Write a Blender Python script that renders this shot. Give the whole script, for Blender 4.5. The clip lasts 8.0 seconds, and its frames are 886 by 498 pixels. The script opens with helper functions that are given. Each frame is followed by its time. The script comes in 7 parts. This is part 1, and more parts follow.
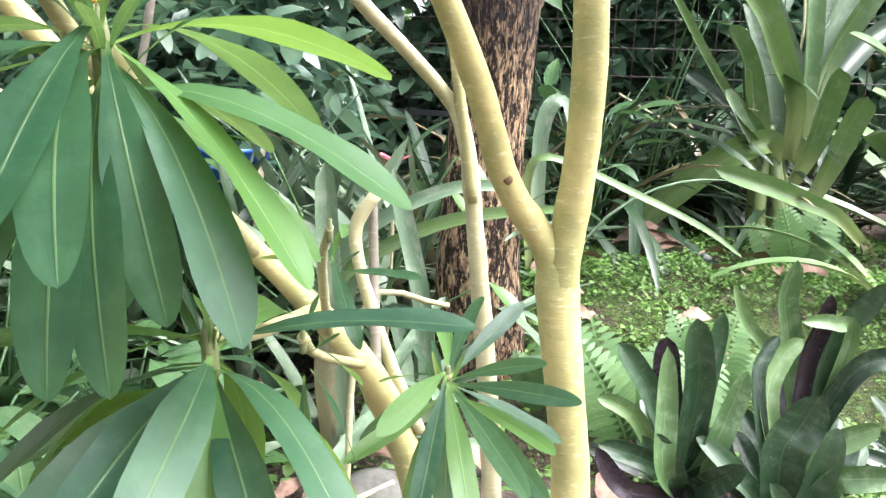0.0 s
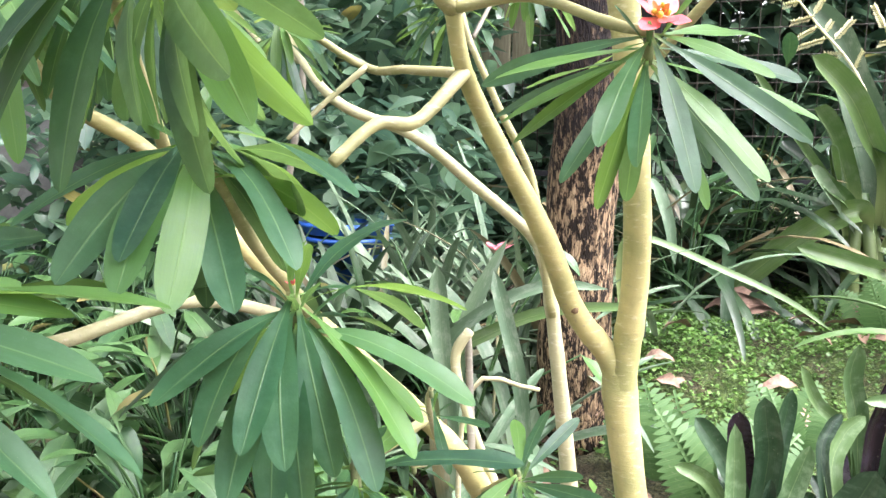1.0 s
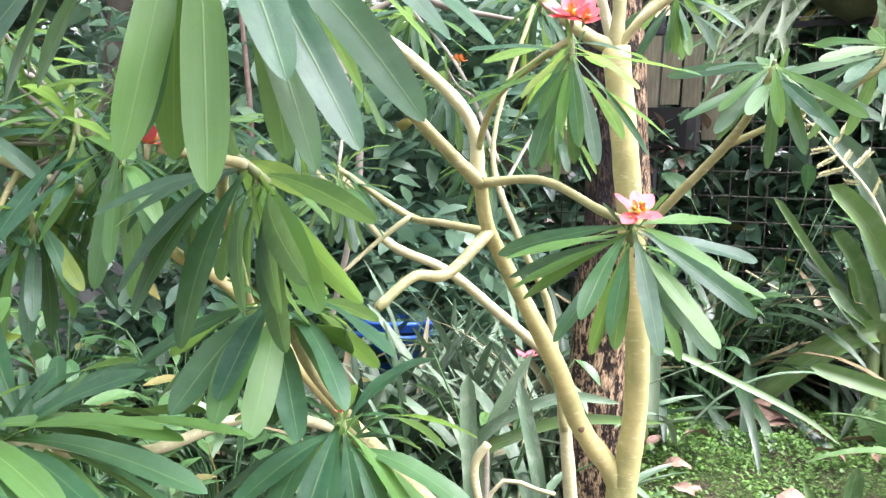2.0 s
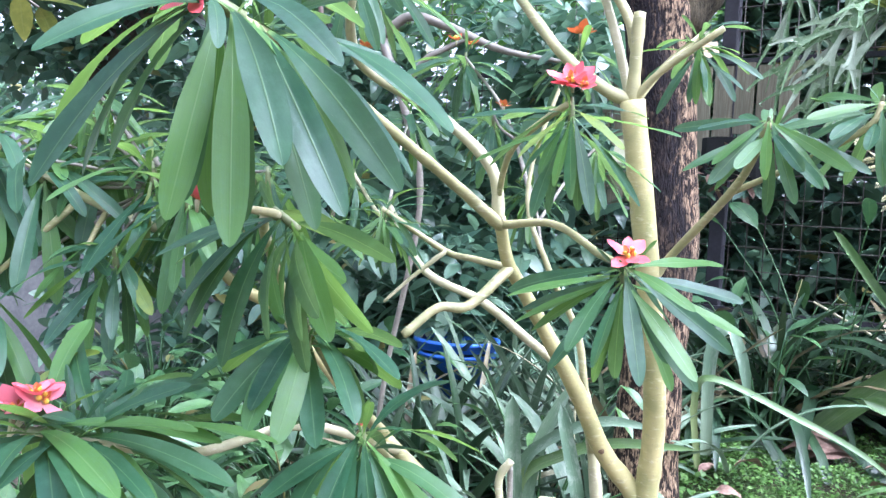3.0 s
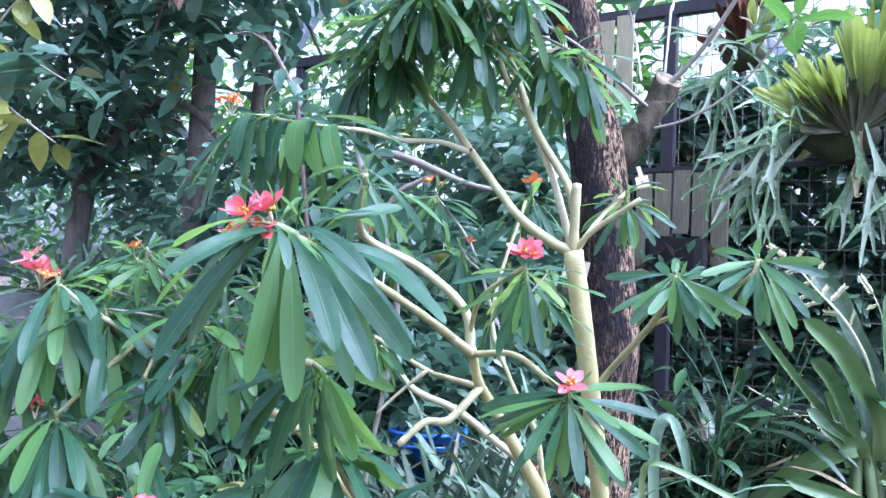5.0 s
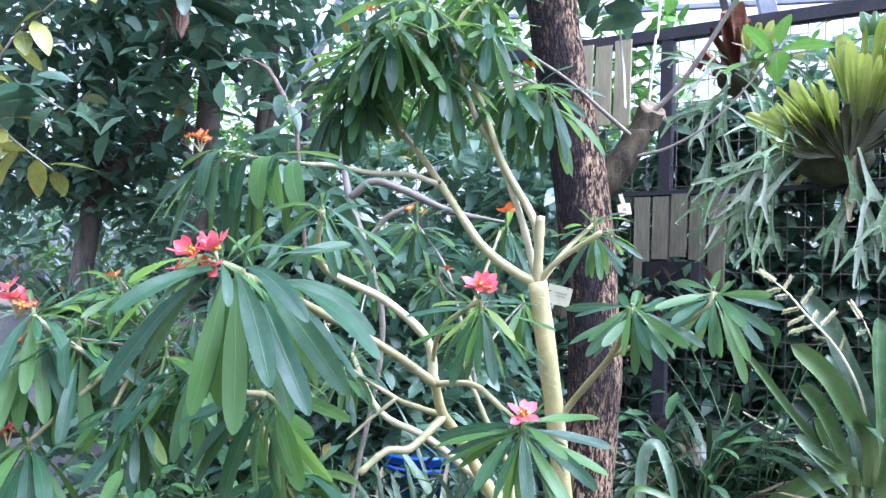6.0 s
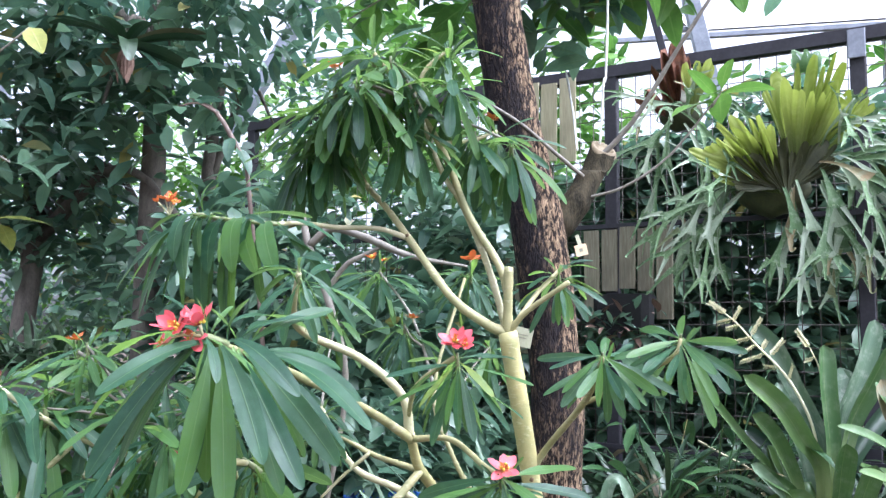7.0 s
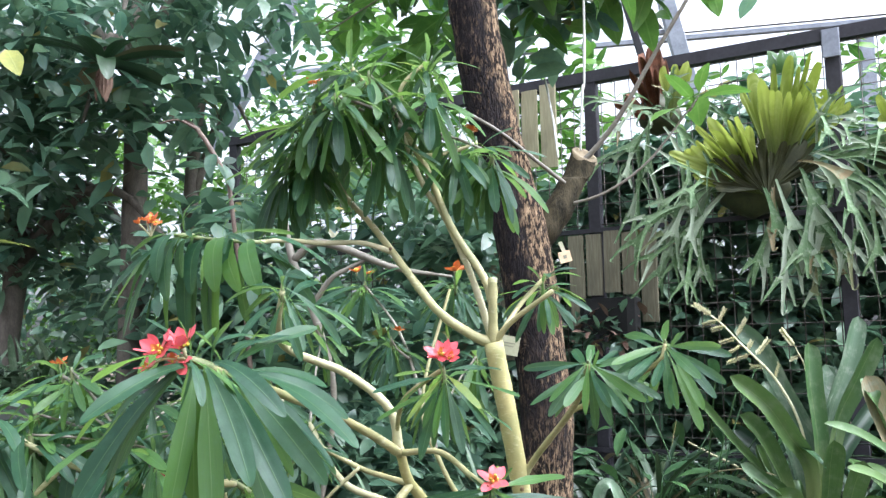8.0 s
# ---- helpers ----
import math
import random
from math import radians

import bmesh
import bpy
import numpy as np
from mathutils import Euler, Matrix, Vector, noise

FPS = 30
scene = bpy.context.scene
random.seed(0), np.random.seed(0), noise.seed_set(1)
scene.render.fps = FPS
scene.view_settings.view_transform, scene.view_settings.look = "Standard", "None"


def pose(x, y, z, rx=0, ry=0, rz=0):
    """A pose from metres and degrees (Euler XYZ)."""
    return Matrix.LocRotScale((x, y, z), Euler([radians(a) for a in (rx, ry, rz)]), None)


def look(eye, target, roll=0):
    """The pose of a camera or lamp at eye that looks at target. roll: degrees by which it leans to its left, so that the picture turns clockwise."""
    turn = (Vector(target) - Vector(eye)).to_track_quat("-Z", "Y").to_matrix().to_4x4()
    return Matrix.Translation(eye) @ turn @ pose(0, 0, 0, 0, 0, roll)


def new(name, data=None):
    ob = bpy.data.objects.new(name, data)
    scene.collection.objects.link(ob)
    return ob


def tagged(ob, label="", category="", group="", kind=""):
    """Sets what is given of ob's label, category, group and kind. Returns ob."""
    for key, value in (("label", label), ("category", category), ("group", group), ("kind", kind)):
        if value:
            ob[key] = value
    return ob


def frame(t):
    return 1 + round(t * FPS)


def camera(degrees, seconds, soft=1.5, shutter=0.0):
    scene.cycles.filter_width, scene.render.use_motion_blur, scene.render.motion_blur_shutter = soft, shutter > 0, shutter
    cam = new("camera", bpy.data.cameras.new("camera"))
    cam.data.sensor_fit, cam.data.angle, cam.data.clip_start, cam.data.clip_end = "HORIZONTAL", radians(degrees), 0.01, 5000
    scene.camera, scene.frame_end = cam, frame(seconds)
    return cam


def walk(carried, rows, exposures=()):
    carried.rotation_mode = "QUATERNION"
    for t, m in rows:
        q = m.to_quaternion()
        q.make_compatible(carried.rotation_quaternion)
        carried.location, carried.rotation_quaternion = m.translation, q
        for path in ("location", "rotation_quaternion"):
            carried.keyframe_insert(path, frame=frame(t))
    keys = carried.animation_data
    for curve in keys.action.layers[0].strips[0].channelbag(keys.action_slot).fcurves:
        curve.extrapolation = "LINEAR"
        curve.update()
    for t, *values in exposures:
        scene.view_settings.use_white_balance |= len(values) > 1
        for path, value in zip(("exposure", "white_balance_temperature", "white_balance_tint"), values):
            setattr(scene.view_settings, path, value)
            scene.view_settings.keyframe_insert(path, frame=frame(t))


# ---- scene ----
cam = camera(55.7, 8.0, soft=1.4)
METRES, EYE, TILT, LEAN, TURN = 1.2, 1.0, -10.0, -2.5, 0.0
ROWS = [
    (0.0, 0.0, 0.0, 0.0, -0.0, 0.0, 0.0),
    (0.5, 0.0226, -0.0963, 0.0477, 5.41, 0.37, 0.16),
    (1.0, 0.0454, -0.212, 0.0975, 8.32, 1.74, 0.38),
    (1.5, 0.0611, -0.3045, 0.1229, 9.54, 4.48, -1.16),
    (2.0, 0.0894, -0.366, 0.1433, 11.24, 7.13, -2.27),
    (3.5, 0.185, -0.5386, 0.1463, 17.16, 9.13, -3.49),
    (4.0, 0.1737, -0.6444, 0.1586, 15.35, 10.54, -2.2),
    (4.5, 0.1815, -0.7026, 0.1616, 14.51, 11.91, -2.25),
    (5.0, 0.232, -0.723, 0.1838, 14.74, 13.38, -2.74),
    (6.5, 0.3061, -0.76, 0.2169, 14.61, 15.89, -2.43),
    (7.0, 0.2825, -0.7688, 0.2355, 12.61, 16.55, -0.49),
    (7.5, 0.2823, -0.7783, 0.2444, 12.12, 16.85, 0.83),
    (8.0, 0.2883, -0.7732, 0.2422, 12.21, 17.05, 1.45),
]
EXPOSURES = [(0.0, 2.60, 6220, 16), (1.0, 2.59, 6260, 17), (2.0, 2.56, 6080, 20), (3.5, 2.28, 4760, 22), (4.0, 2.21, 4580, 23), (4.5, 2.22, 4690, 26), (5.0, 2.23, 4760, 25), (6.5, 2.12, 5200, 22), (8.0, 1.91, 5700, 12)]
STEPS = [(t, pose(0, 0, EYE, TILT, LEAN, TURN) @ pose(METRES * x, METRES * y, METRES * z, 90 + pitch, roll, yaw)) for t, x, y, z, yaw, pitch, roll in ROWS]
STEPS += [
    (2.2, look((0.123, -0.414, 1.262), (-0.314, 1.535, 1.169), 3.2)),
    (3.3, look((0.220, -0.560, 1.288), (-0.405, 1.339, 1.221), 3.4)),
    (5.2, look((0.288, -0.816, 1.384), (-0.242, 1.109, 1.506), 2.7)),
    (6.3, look((0.374, -0.841, 1.421), (-0.195, 1.069, 1.588), 2.8)),
]
walk(cam, sorted(STEPS, key=lambda row: row[0]), EXPOSURES)

# ---- light: a bright overcast sky over the glasshouse ----
SUN_ELEV, SUN_ROT = radians(60), radians(100)
world = bpy.data.worlds.new("sky")
scene.world = world
world.use_nodes = True
wn = world.node_tree
sky = wn.nodes.new("ShaderNodeTexSky")
sky.sky_type, sky.sun_disc = "NISHITA", False
sky.sun_elevation, sky.sun_rotation = SUN_ELEV, SUN_ROT
sky.air_density, sky.dust_density, sky.ozone_density = 1.0, 7.0, 0.6
veil = wn.nodes.new("ShaderNodeHueSaturation")
veil.inputs["Saturation"].default_value = 0.12
wn.links.new(sky.outputs[0], veil.inputs["Color"])
wn.links.new(veil.outputs[0], wn.nodes["Background"].inputs[0])
wn.nodes["Background"].inputs[1].default_value = 0.15

sun_data = bpy.data.lights.new("sun", "SUN")
sun_data.energy, sun_data.angle, sun_data.color = 1.1, radians(80), (1.0, 0.96, 0.88)
sun = new("sun", sun_data)
sun.rotation_euler = Vector((-math.sin(SUN_ROT) * math.cos(SUN_ELEV), -math.cos(SUN_ROT) * math.cos(SUN_ELEV), -math.sin(SUN_ELEV))).to_track_quat("-Z", "Y").to_euler()


# ---- materials ----
class Nodes:
    """A small wrapper to write node trees in few lines."""

    def __init__(self, name):
        self.mat = bpy.data.materials.new(name)
        self.mat.use_nodes = True
        self.tree = self.mat.node_tree
        self.bsdf = self.tree.nodes["Principled BSDF"]
        self.out = self.tree.nodes["Material Output"]

    def add(self, kind, operation="", data_type="", feature="", interpolation_type=""):
        n = self.tree.nodes.new(kind)
        if operation:
            n.operation = operation
        if data_type:
            n.data_type = data_type
        if feature:
            n.feature = feature
        if interpolation_type:
            n.interpolation_type = interpolation_type
        return n

    def link(self, a, b):
        self.tree.links.new(a, b)

    def put(self, socket, value):
        if isinstance(value, bpy.types.NodeSocket):
            self.link(value, socket)
        else:
            socket.default_value = value

    def maths(self, op, a, b=0.0, c=0.0):
        n = self.add("ShaderNodeMath", operation=op)
        self.put(n.inputs[0], a), self.put(n.inputs[1], b), self.put(n.inputs[2], c)
        return n.outputs[0]

    def mix(self, fac, a, b):
        n = self.add("ShaderNodeMix", data_type="RGBA")
        self.put(n.inputs[0], fac)
        for sock, v in ((n.inputs[6], a), (n.inputs[7], b)):
            self.put(sock, v if isinstance(v, bpy.types.NodeSocket) else (*v, 1.0))
        return n.outputs[2]

    def coords(self, scale=(1, 1, 1), kind="Object"):
        c = self.add("ShaderNodeTexCoord")
        m = self.add("ShaderNodeMapping")
        m.inputs["Scale"].default_value = scale
        self.link(c.outputs[kind], m.inputs["Vector"])
        return m.outputs[0]

    def noise(self, vec, scale, detail=4.0, rough=0.55):
        n = self.add("ShaderNodeTexNoise")
        self.link(vec, n.inputs["Vector"])
        n.inputs["Scale"].default_value, n.inputs["Detail"].default_value, n.inputs["Roughness"].default_value = scale, detail, rough
        return n.outputs["Fac"]

    def step(self, value, lo, hi):
        n = self.add("ShaderNodeMapRange", interpolation_type="SMOOTHSTEP")
        self.put(n.inputs["Value"], value)
        n.inputs["From Min"].default_value, n.inputs["From Max"].default_value = lo, hi
        return n.outputs["Result"]

    def chance(self):
        """A number of its own for every piece, whether object or joined island."""
        a, b = self.add("ShaderNodeObjectInfo"), self.add("ShaderNodeNewGeometry")
        return self.maths("FRACT", self.maths("ADD", a.outputs["Random"], b.outputs["Random Per Island"]))

    def bump(self, height, strength, distance):
        n = self.add("ShaderNodeBump")
        n.inputs["Strength"].default_value, n.inputs["Distance"].default_value = strength, distance
        self.link(height, n.inputs["Height"])
        self.link(n.outputs[0], self.bsdf.inputs["Normal"])

    def done(self, colour, rough=0.5, metal=0.0):
        self.put(self.bsdf.inputs["Base Color"], colour if isinstance(colour, bpy.types.NodeSocket) else (*colour, 1.0))
        self.put(self.bsdf.inputs["Roughness"], rough)
        self.bsdf.inputs["Metallic"].default_value = metal
        return self.mat

    def thin(self, colour, share):
        """Lets part of the light through, as a leaf does."""
        t, m = self.add("ShaderNodeBsdfTranslucent"), self.add("ShaderNodeMixShader")
        self.put(t.inputs["Color"], colour)
        m.inputs[0].default_value = share
        self.link(self.bsdf.outputs[0], m.inputs[1]), self.link(t.outputs[0], m.inputs[2])
        self.link(m.outputs[0], self.out.inputs["Surface"])


def leaf_material(name, dark, light, rib, old=None, old_share=0.05, rough=0.42, share=0.25, rib_width=0.05, base_pale=0.1, veins=26.0, sheen=0.5, third=None, scurf=None, glow=0.0, scurf_share=0.55):
    """A leaf: u runs along the blade, v across it with the midrib at 0.5."""
    n = Nodes(name)
    uv = n.add("ShaderNodeUVMap")
    sep = n.add("ShaderNodeSeparateXYZ")
    n.link(uv.outputs[0], sep.inputs[0])
    u, v = sep.outputs[0], sep.outputs[1]
    rnd = n.chance()
    obj = n.coords()
    blotch = n.noise(obj, 9.0, 5.0)
    col = n.mix(n.maths("ADD", n.maths("MULTIPLY", rnd, 0.7), n.maths("MULTIPLY", n.step(blotch, 0.35, 0.7), 0.3)), dark, light)
    if third:
        col = n.mix(n.maths("MULTIPLY", n.step(n.maths("FRACT", n.maths("MULTIPLY", rnd, 7.31)), 0.55, 0.85), 0.55), col, third)
    if old:
        is_old = n.step(rnd, 1.0 - old_share, 1.0 - old_share * 0.6)
        col = n.mix(n.maths("MULTIPLY", is_old, n.maths("ADD", 0.55, n.maths("MULTIPLY", n.step(blotch, 0.25, 0.75), 0.35))), col, old)
    if scurf:
        flat = n.add("ShaderNodeCombineXYZ")
        n.link(n.maths("ADD", n.maths("MULTIPLY", u, 9.0), n.maths("MULTIPLY", rnd, 40.0)), flat.inputs[0]), n.link(n.maths("MULTIPLY", v, 1.6), flat.inputs[1])
        grain = n.add("ShaderNodeCombineXYZ")
        n.link(n.maths("MULTIPLY", u, 3.0), grain.inputs[0]), n.link(n.maths("ADD", n.maths("MULTIPLY", v, 22.0), n.maths("MULTIPLY", rnd, 30.0)), grain.inputs[1])
        col = n.mix(n.maths("MULTIPLY", n.step(n.noise(flat.outputs[0], 1.0, 5.0, 0.65), 0.46, 0.68), scurf_share), col, scurf)
        col = n.mix(n.maths("MULTIPLY", n.step(n.noise(grain.outputs[0], 1.0, 3.0), 0.42, 0.62), scurf_share * 0.6), col, dark)
    off = n.maths("ABSOLUTE", n.maths("SUBTRACT", v, 0.5))
    mid = n.maths("SUBTRACT", 1.0, n.step(off, rib_width * 0.35, rib_width))
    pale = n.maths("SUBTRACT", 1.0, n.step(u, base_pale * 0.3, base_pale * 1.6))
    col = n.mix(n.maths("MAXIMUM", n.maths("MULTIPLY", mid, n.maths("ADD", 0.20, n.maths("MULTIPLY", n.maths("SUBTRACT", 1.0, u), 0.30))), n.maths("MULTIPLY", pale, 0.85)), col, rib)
    specks = n.step(n.noise(n.coords((1, 1, 1)), 160.0, 2.0), 0.70, 0.78)
    col = n.mix(n.maths("MULTIPLY", specks, 0.25), col, (0.45, 0.45, 0.3))
    side = n.maths("SINE", n.maths("MULTIPLY", n.maths("SUBTRACT", u, n.maths("MULTIPLY", off, 0.35)), veins * 6.283))
    height = n.maths("ADD", n.maths("MULTIPLY", side, 0.003), n.maths("ADD", n.maths("MULTIPLY", mid, -0.5), n.maths("MULTIPLY", blotch, 0.6)))
    n.bump(height, 0.35, 0.004)
    n.bsdf.inputs["Specular IOR Level"].default_value = sheen
    mat = n.done(col, n.maths("ADD", rough - 0.08, n.maths("MULTIPLY", blotch, 0.18)))
    n.thin(n.mix(glow, col, (0.30, 0.42, 0.06)), share)
    return mat


def stem_material(name, a, b, scar, ring=70.0):
    n = Nodes(name)
    obj = n.coords()
    large = n.noise(obj, 7.0, 4.0)
    fine = n.noise(n.coords((1, 1, 3.2)), 55.0, 5.0, 0.65)
    mid = n.noise(n.coords((1, 1, 0.7)), 28.0, 6.0, 0.6)
    col = n.mix(n.maths("ADD", n.maths("MULTIPLY", n.step(large, 0.38, 0.62), 0.55), n.maths("MULTIPLY", n.step(mid, 0.40, 0.62), 0.45)), a, b)
    col = n.mix(n.maths("MULTIPLY", n.step(fine, 0.54, 0.70), 0.7), col, scar)
    pits = n.step(n.noise(n.coords((1, 1, 1.6)), 150.0, 2.0), 0.62, 0.70)
    col = n.mix(n.maths("MULTIPLY", pits, 0.5), col, tuple(c * 0.5 for c in scar))
    rings = n.noise(n.coords((0.15, 0.15, 1)), ring, 3.0)
    n.bump(n.maths("ADD", n.maths("MULTIPLY", rings, 0.6), n.maths("MULTIPLY", fine, 0.6)), 0.5, 0.003)
    return n.done(col, 0.55)


def plain_material(name, a, b, rough, scale=20.0, bump=0.2, metal=0.0, stretch=(1, 1, 1), sheen=0.5):
    n = Nodes(name)
    big, fine = n.noise(n.coords(stretch), scale, 5.0), n.noise(n.coords(stretch), scale * 7, 4.0)
    col = n.mix(n.maths("ADD", n.maths("MULTIPLY", n.step(big, 0.3, 0.7), 0.65), n.maths("MULTIPLY", n.step(fine, 0.35, 0.7), 0.35)), a, b)
    n.bump(n.maths("ADD", big, n.maths("MULTIPLY", fine, 0.5)), bump, 0.005)
    n.bsdf.inputs["Specular IOR Level"].default_value = sheen
    return n.done(col, rough, metal)


def bark_material():
    n = Nodes("fissured_bark")
    vec = n.coords((1, 1, 0.22))
    cells = n.add("ShaderNodeTexVoronoi", feature="DISTANCE_TO_EDGE")
    warp = n.add("ShaderNodeMix", data_type="VECTOR")
    warp.inputs[0].default_value = 0.05
    wob = n.add("ShaderNodeTexNoise")
    n.link(vec, wob.inputs["Vector"])
    wob.inputs["Scale"].default_value = 40.0
    n.link(vec, warp.inputs[4]), n.link(wob.outputs["Color"], warp.inputs[5])
    n.link(warp.outputs[1], cells.inputs["Vector"])
    cells.inputs["Scale"].default_value = 75.0
    crack = n.step(cells.outputs["Distance"], 0.02, 0.16)
    fine = n.noise(n.coords((1, 1, 0.25)), 110.0, 6.0, 0.7)
    big = n.noise(n.coords((1, 1, 0.5)), 5.0, 4.0)
    streak = n.noise(n.coords((1, 1, 0.36)), 85.0, 6.0, 0.72)
    # bark gets darker upwards, except for a tan strip along the +x side
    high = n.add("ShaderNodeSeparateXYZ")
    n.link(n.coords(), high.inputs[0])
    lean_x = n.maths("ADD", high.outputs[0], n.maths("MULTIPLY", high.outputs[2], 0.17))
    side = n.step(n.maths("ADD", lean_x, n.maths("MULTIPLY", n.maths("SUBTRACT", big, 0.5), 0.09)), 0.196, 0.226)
    upper_dark = n.step(n.maths("ADD", high.outputs[2], n.maths("MULTIPLY", n.maths("SUBTRACT", big, 0.5), 1.4)), 0.42, 0.95)
    upper_dark = n.maths("MULTIPLY", upper_dark, n.maths("SUBTRACT", 1.0, n.maths("MULTIPLY", side, 0.85)))
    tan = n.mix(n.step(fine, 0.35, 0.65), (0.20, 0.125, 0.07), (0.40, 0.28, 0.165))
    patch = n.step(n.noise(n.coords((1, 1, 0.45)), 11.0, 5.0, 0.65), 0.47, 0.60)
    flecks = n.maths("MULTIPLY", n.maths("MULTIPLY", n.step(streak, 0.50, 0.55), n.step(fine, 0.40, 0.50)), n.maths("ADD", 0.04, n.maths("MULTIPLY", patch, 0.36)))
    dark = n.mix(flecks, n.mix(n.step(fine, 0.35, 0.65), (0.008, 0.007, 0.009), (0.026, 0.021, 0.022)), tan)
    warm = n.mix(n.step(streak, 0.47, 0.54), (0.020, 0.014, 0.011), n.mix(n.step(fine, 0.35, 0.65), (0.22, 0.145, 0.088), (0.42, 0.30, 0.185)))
    col = n.mix(upper_dark, warm, dark)
    col = n.mix(n.maths("MULTIPLY", n.maths("SUBTRACT", 1.0, crack), 0.5), col, (0.014, 0.011, 0.010))
    n.bump(n.maths("ADD", n.maths("MULTIPLY", crack, 0.4), n.maths("ADD", streak, fine)), 0.9, 0.008)
    n.bsdf.inputs["Specular IOR Level"].default_value = 0.15
    return n.done(col, 0.9)


def wood_material(name, a, b):
    n = Nodes(name)
    rnd = n.chance()
    vec = n.coords((1, 1, 0.06))
    grain = n.noise(vec, 130.0, 6.0, 0.65)
    big = n.noise(n.coords((1, 1, 0.4)), 9.0, 5.0)
    col = n.mix(n.maths("ADD", n.maths("MULTIPLY", n.step(grain, 0.35, 0.7), 0.6), n.maths("MULTIPLY", rnd, 0.4)), a, b)
    col = n.mix(n.maths("MULTIPLY", n.step(big, 0.52, 0.75), 0.55), col, (0.10, 0.10, 0.07))
    n.bump(grain, 0.4, 0.003)
    return n.done(col, 0.8)


def ground_material():
    n = Nodes("mossy_soil")
    obj = n.coords()
    big, mid, fine = n.noise(obj, 2.3, 5.0), n.noise(obj, 14.0, 6.0), n.noise(obj, 120.0, 4.0, 0.7)
    soil = n.mix(n.step(fine, 0.35, 0.7), (0.028, 0.020, 0.013), (0.12, 0.085, 0.055))
    moss = n.mix(n.step(fine, 0.3, 0.7), (0.022, 0.040, 0.010), (0.085, 0.135, 0.028))
    geo = n.add("ShaderNodeSeparateXYZ")
    n.link(obj, geo.inputs[0])
    bank = n.maths("MULTIPLY", n.step(geo.outputs[1], 1.35, 1.75), n.step(geo.outputs[0], -0.1, 0.25))
    damp = n.maths("MULTIPLY", bank, n.maths("SUBTRACT", 1.0, n.maths("MAXIMUM", n.step(geo.outputs[1], 2.6, 3.0), n.step(geo.outputs[0], 1.6, 2.2))))
    fac = n.maths("MULTIPLY", damp, n.step(n.maths("ADD", n.maths("MULTIPLY", big, 0.5), n.maths("MULTIPLY", mid, 0.6)), 0.42, 0.58))
    n.bump(n.maths("ADD", mid, fine), 0.9, 0.02)
    return n.done(n.mix(fac, soil, moss), 0.95)


def bract_material(name, a, b):
    n = Nodes(name)
    uv = n.add("ShaderNodeUVMap")
    sep = n.add("ShaderNodeSeparateXYZ")
    n.link(uv.outputs[0], sep.inputs[0])
    streak = n.noise(n.coords((1, 1, 1)), 60.0, 4.0)
    col = n.mix(n.maths("ADD", n.maths("MULTIPLY", n.step(sep.outputs[0], 0.0, 0.5), 0.6), n.maths("MULTIPLY", streak, 0.4)), b, a)
    n.bump(streak, 0.2, 0.002)
    mat = n.done(col, 0.45)
    n.thin(col, 0.3)
    return mat


M_LEAF = leaf_material("shrub_leaf", (0.012, 0.056, 0.037), (0.040, 0.124, 0.055), (0.24, 0.38, 0.13), old=(0.24, 0.30, 0.05), old_share=0.014, base_pale=0.06, rib_width=0.034, rough=0.44, share=0.54, sheen=0.5, glow=0.32, scurf=(0.10, 0.21, 0.12), scurf_share=0.22, third=(0.13, 0.27, 0.04))
M_STRAP = leaf_material("strap_leaf", (0.044, 0.104, 0.030), (0.122, 0.198, 0.058), (0.26, 0.31, 0.13), old=(0.30, 0.27, 0.10), old_share=0.001, scurf=(0.17, 0.22, 0.13), rough=0.4, share=0.12, rib_width=0.02, base_pale=0.25, veins=0.0)
M_GREY_STRAP = leaf_material("grey_strap_leaf", (0.065, 0.120, 0.068), (0.150, 0.220, 0.125), (0.18, 0.24, 0.15), old=(0.30, 0.22, 0.12), old_share=0.05, scurf=(0.30, 0.34, 0.27), rough=0.5, share=0.08, rib_width=0.02, base_pale=0.15, veins=0.0)
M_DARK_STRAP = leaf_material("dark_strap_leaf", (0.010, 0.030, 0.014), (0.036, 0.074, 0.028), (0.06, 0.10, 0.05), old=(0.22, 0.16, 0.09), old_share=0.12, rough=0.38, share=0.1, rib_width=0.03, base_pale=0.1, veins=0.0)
M_NEO = leaf_material("bronze_strap_leaf", (0.007, 0.019, 0.011), (0.034, 0.075, 0.032), (0.07, 0.11, 0.045), rough=0.24, share=0.05, rib_width=0.02, base_pale=0.05, veins=0.0, sheen=0.5, scurf=(0.10, 0.15, 0.10), scurf_share=0.3)
M_NEO_PALE = leaf_material("pale_rosette_leaf", (0.038, 0.085, 0.030), (0.098, 0.170, 0.054), (0.24, 0.31, 0.13), rough=0.44, share=0.12, rib_width=0.02, base_pale=0.05, veins=0.0, sheen=0.5, scurf=(0.20, 0.28, 0.16), scurf_share=0.5)
M_NEO_DARK = leaf_material("purple_rosette_leaf", (0.010, 0.008, 0.009), (0.026, 0.015, 0.022), (0.04, 0.03, 0.03), rough=0.24, share=0.04, rib_width=0.02, base_pale=0.05, veins=0.0, sheen=0.5, scurf=(0.06, 0.05, 0.08), scurf_share=0.3)
M_BROAD = leaf_material("broad_leaf", (0.046, 0.112, 0.080), (0.155, 0.262, 0.148), (0.12, 0.19, 0.08), old=(0.33, 0.26, 0.06), old_share=0.025, rough=0.33, share=0.40, sheen=0.75, base_pale=0.03)
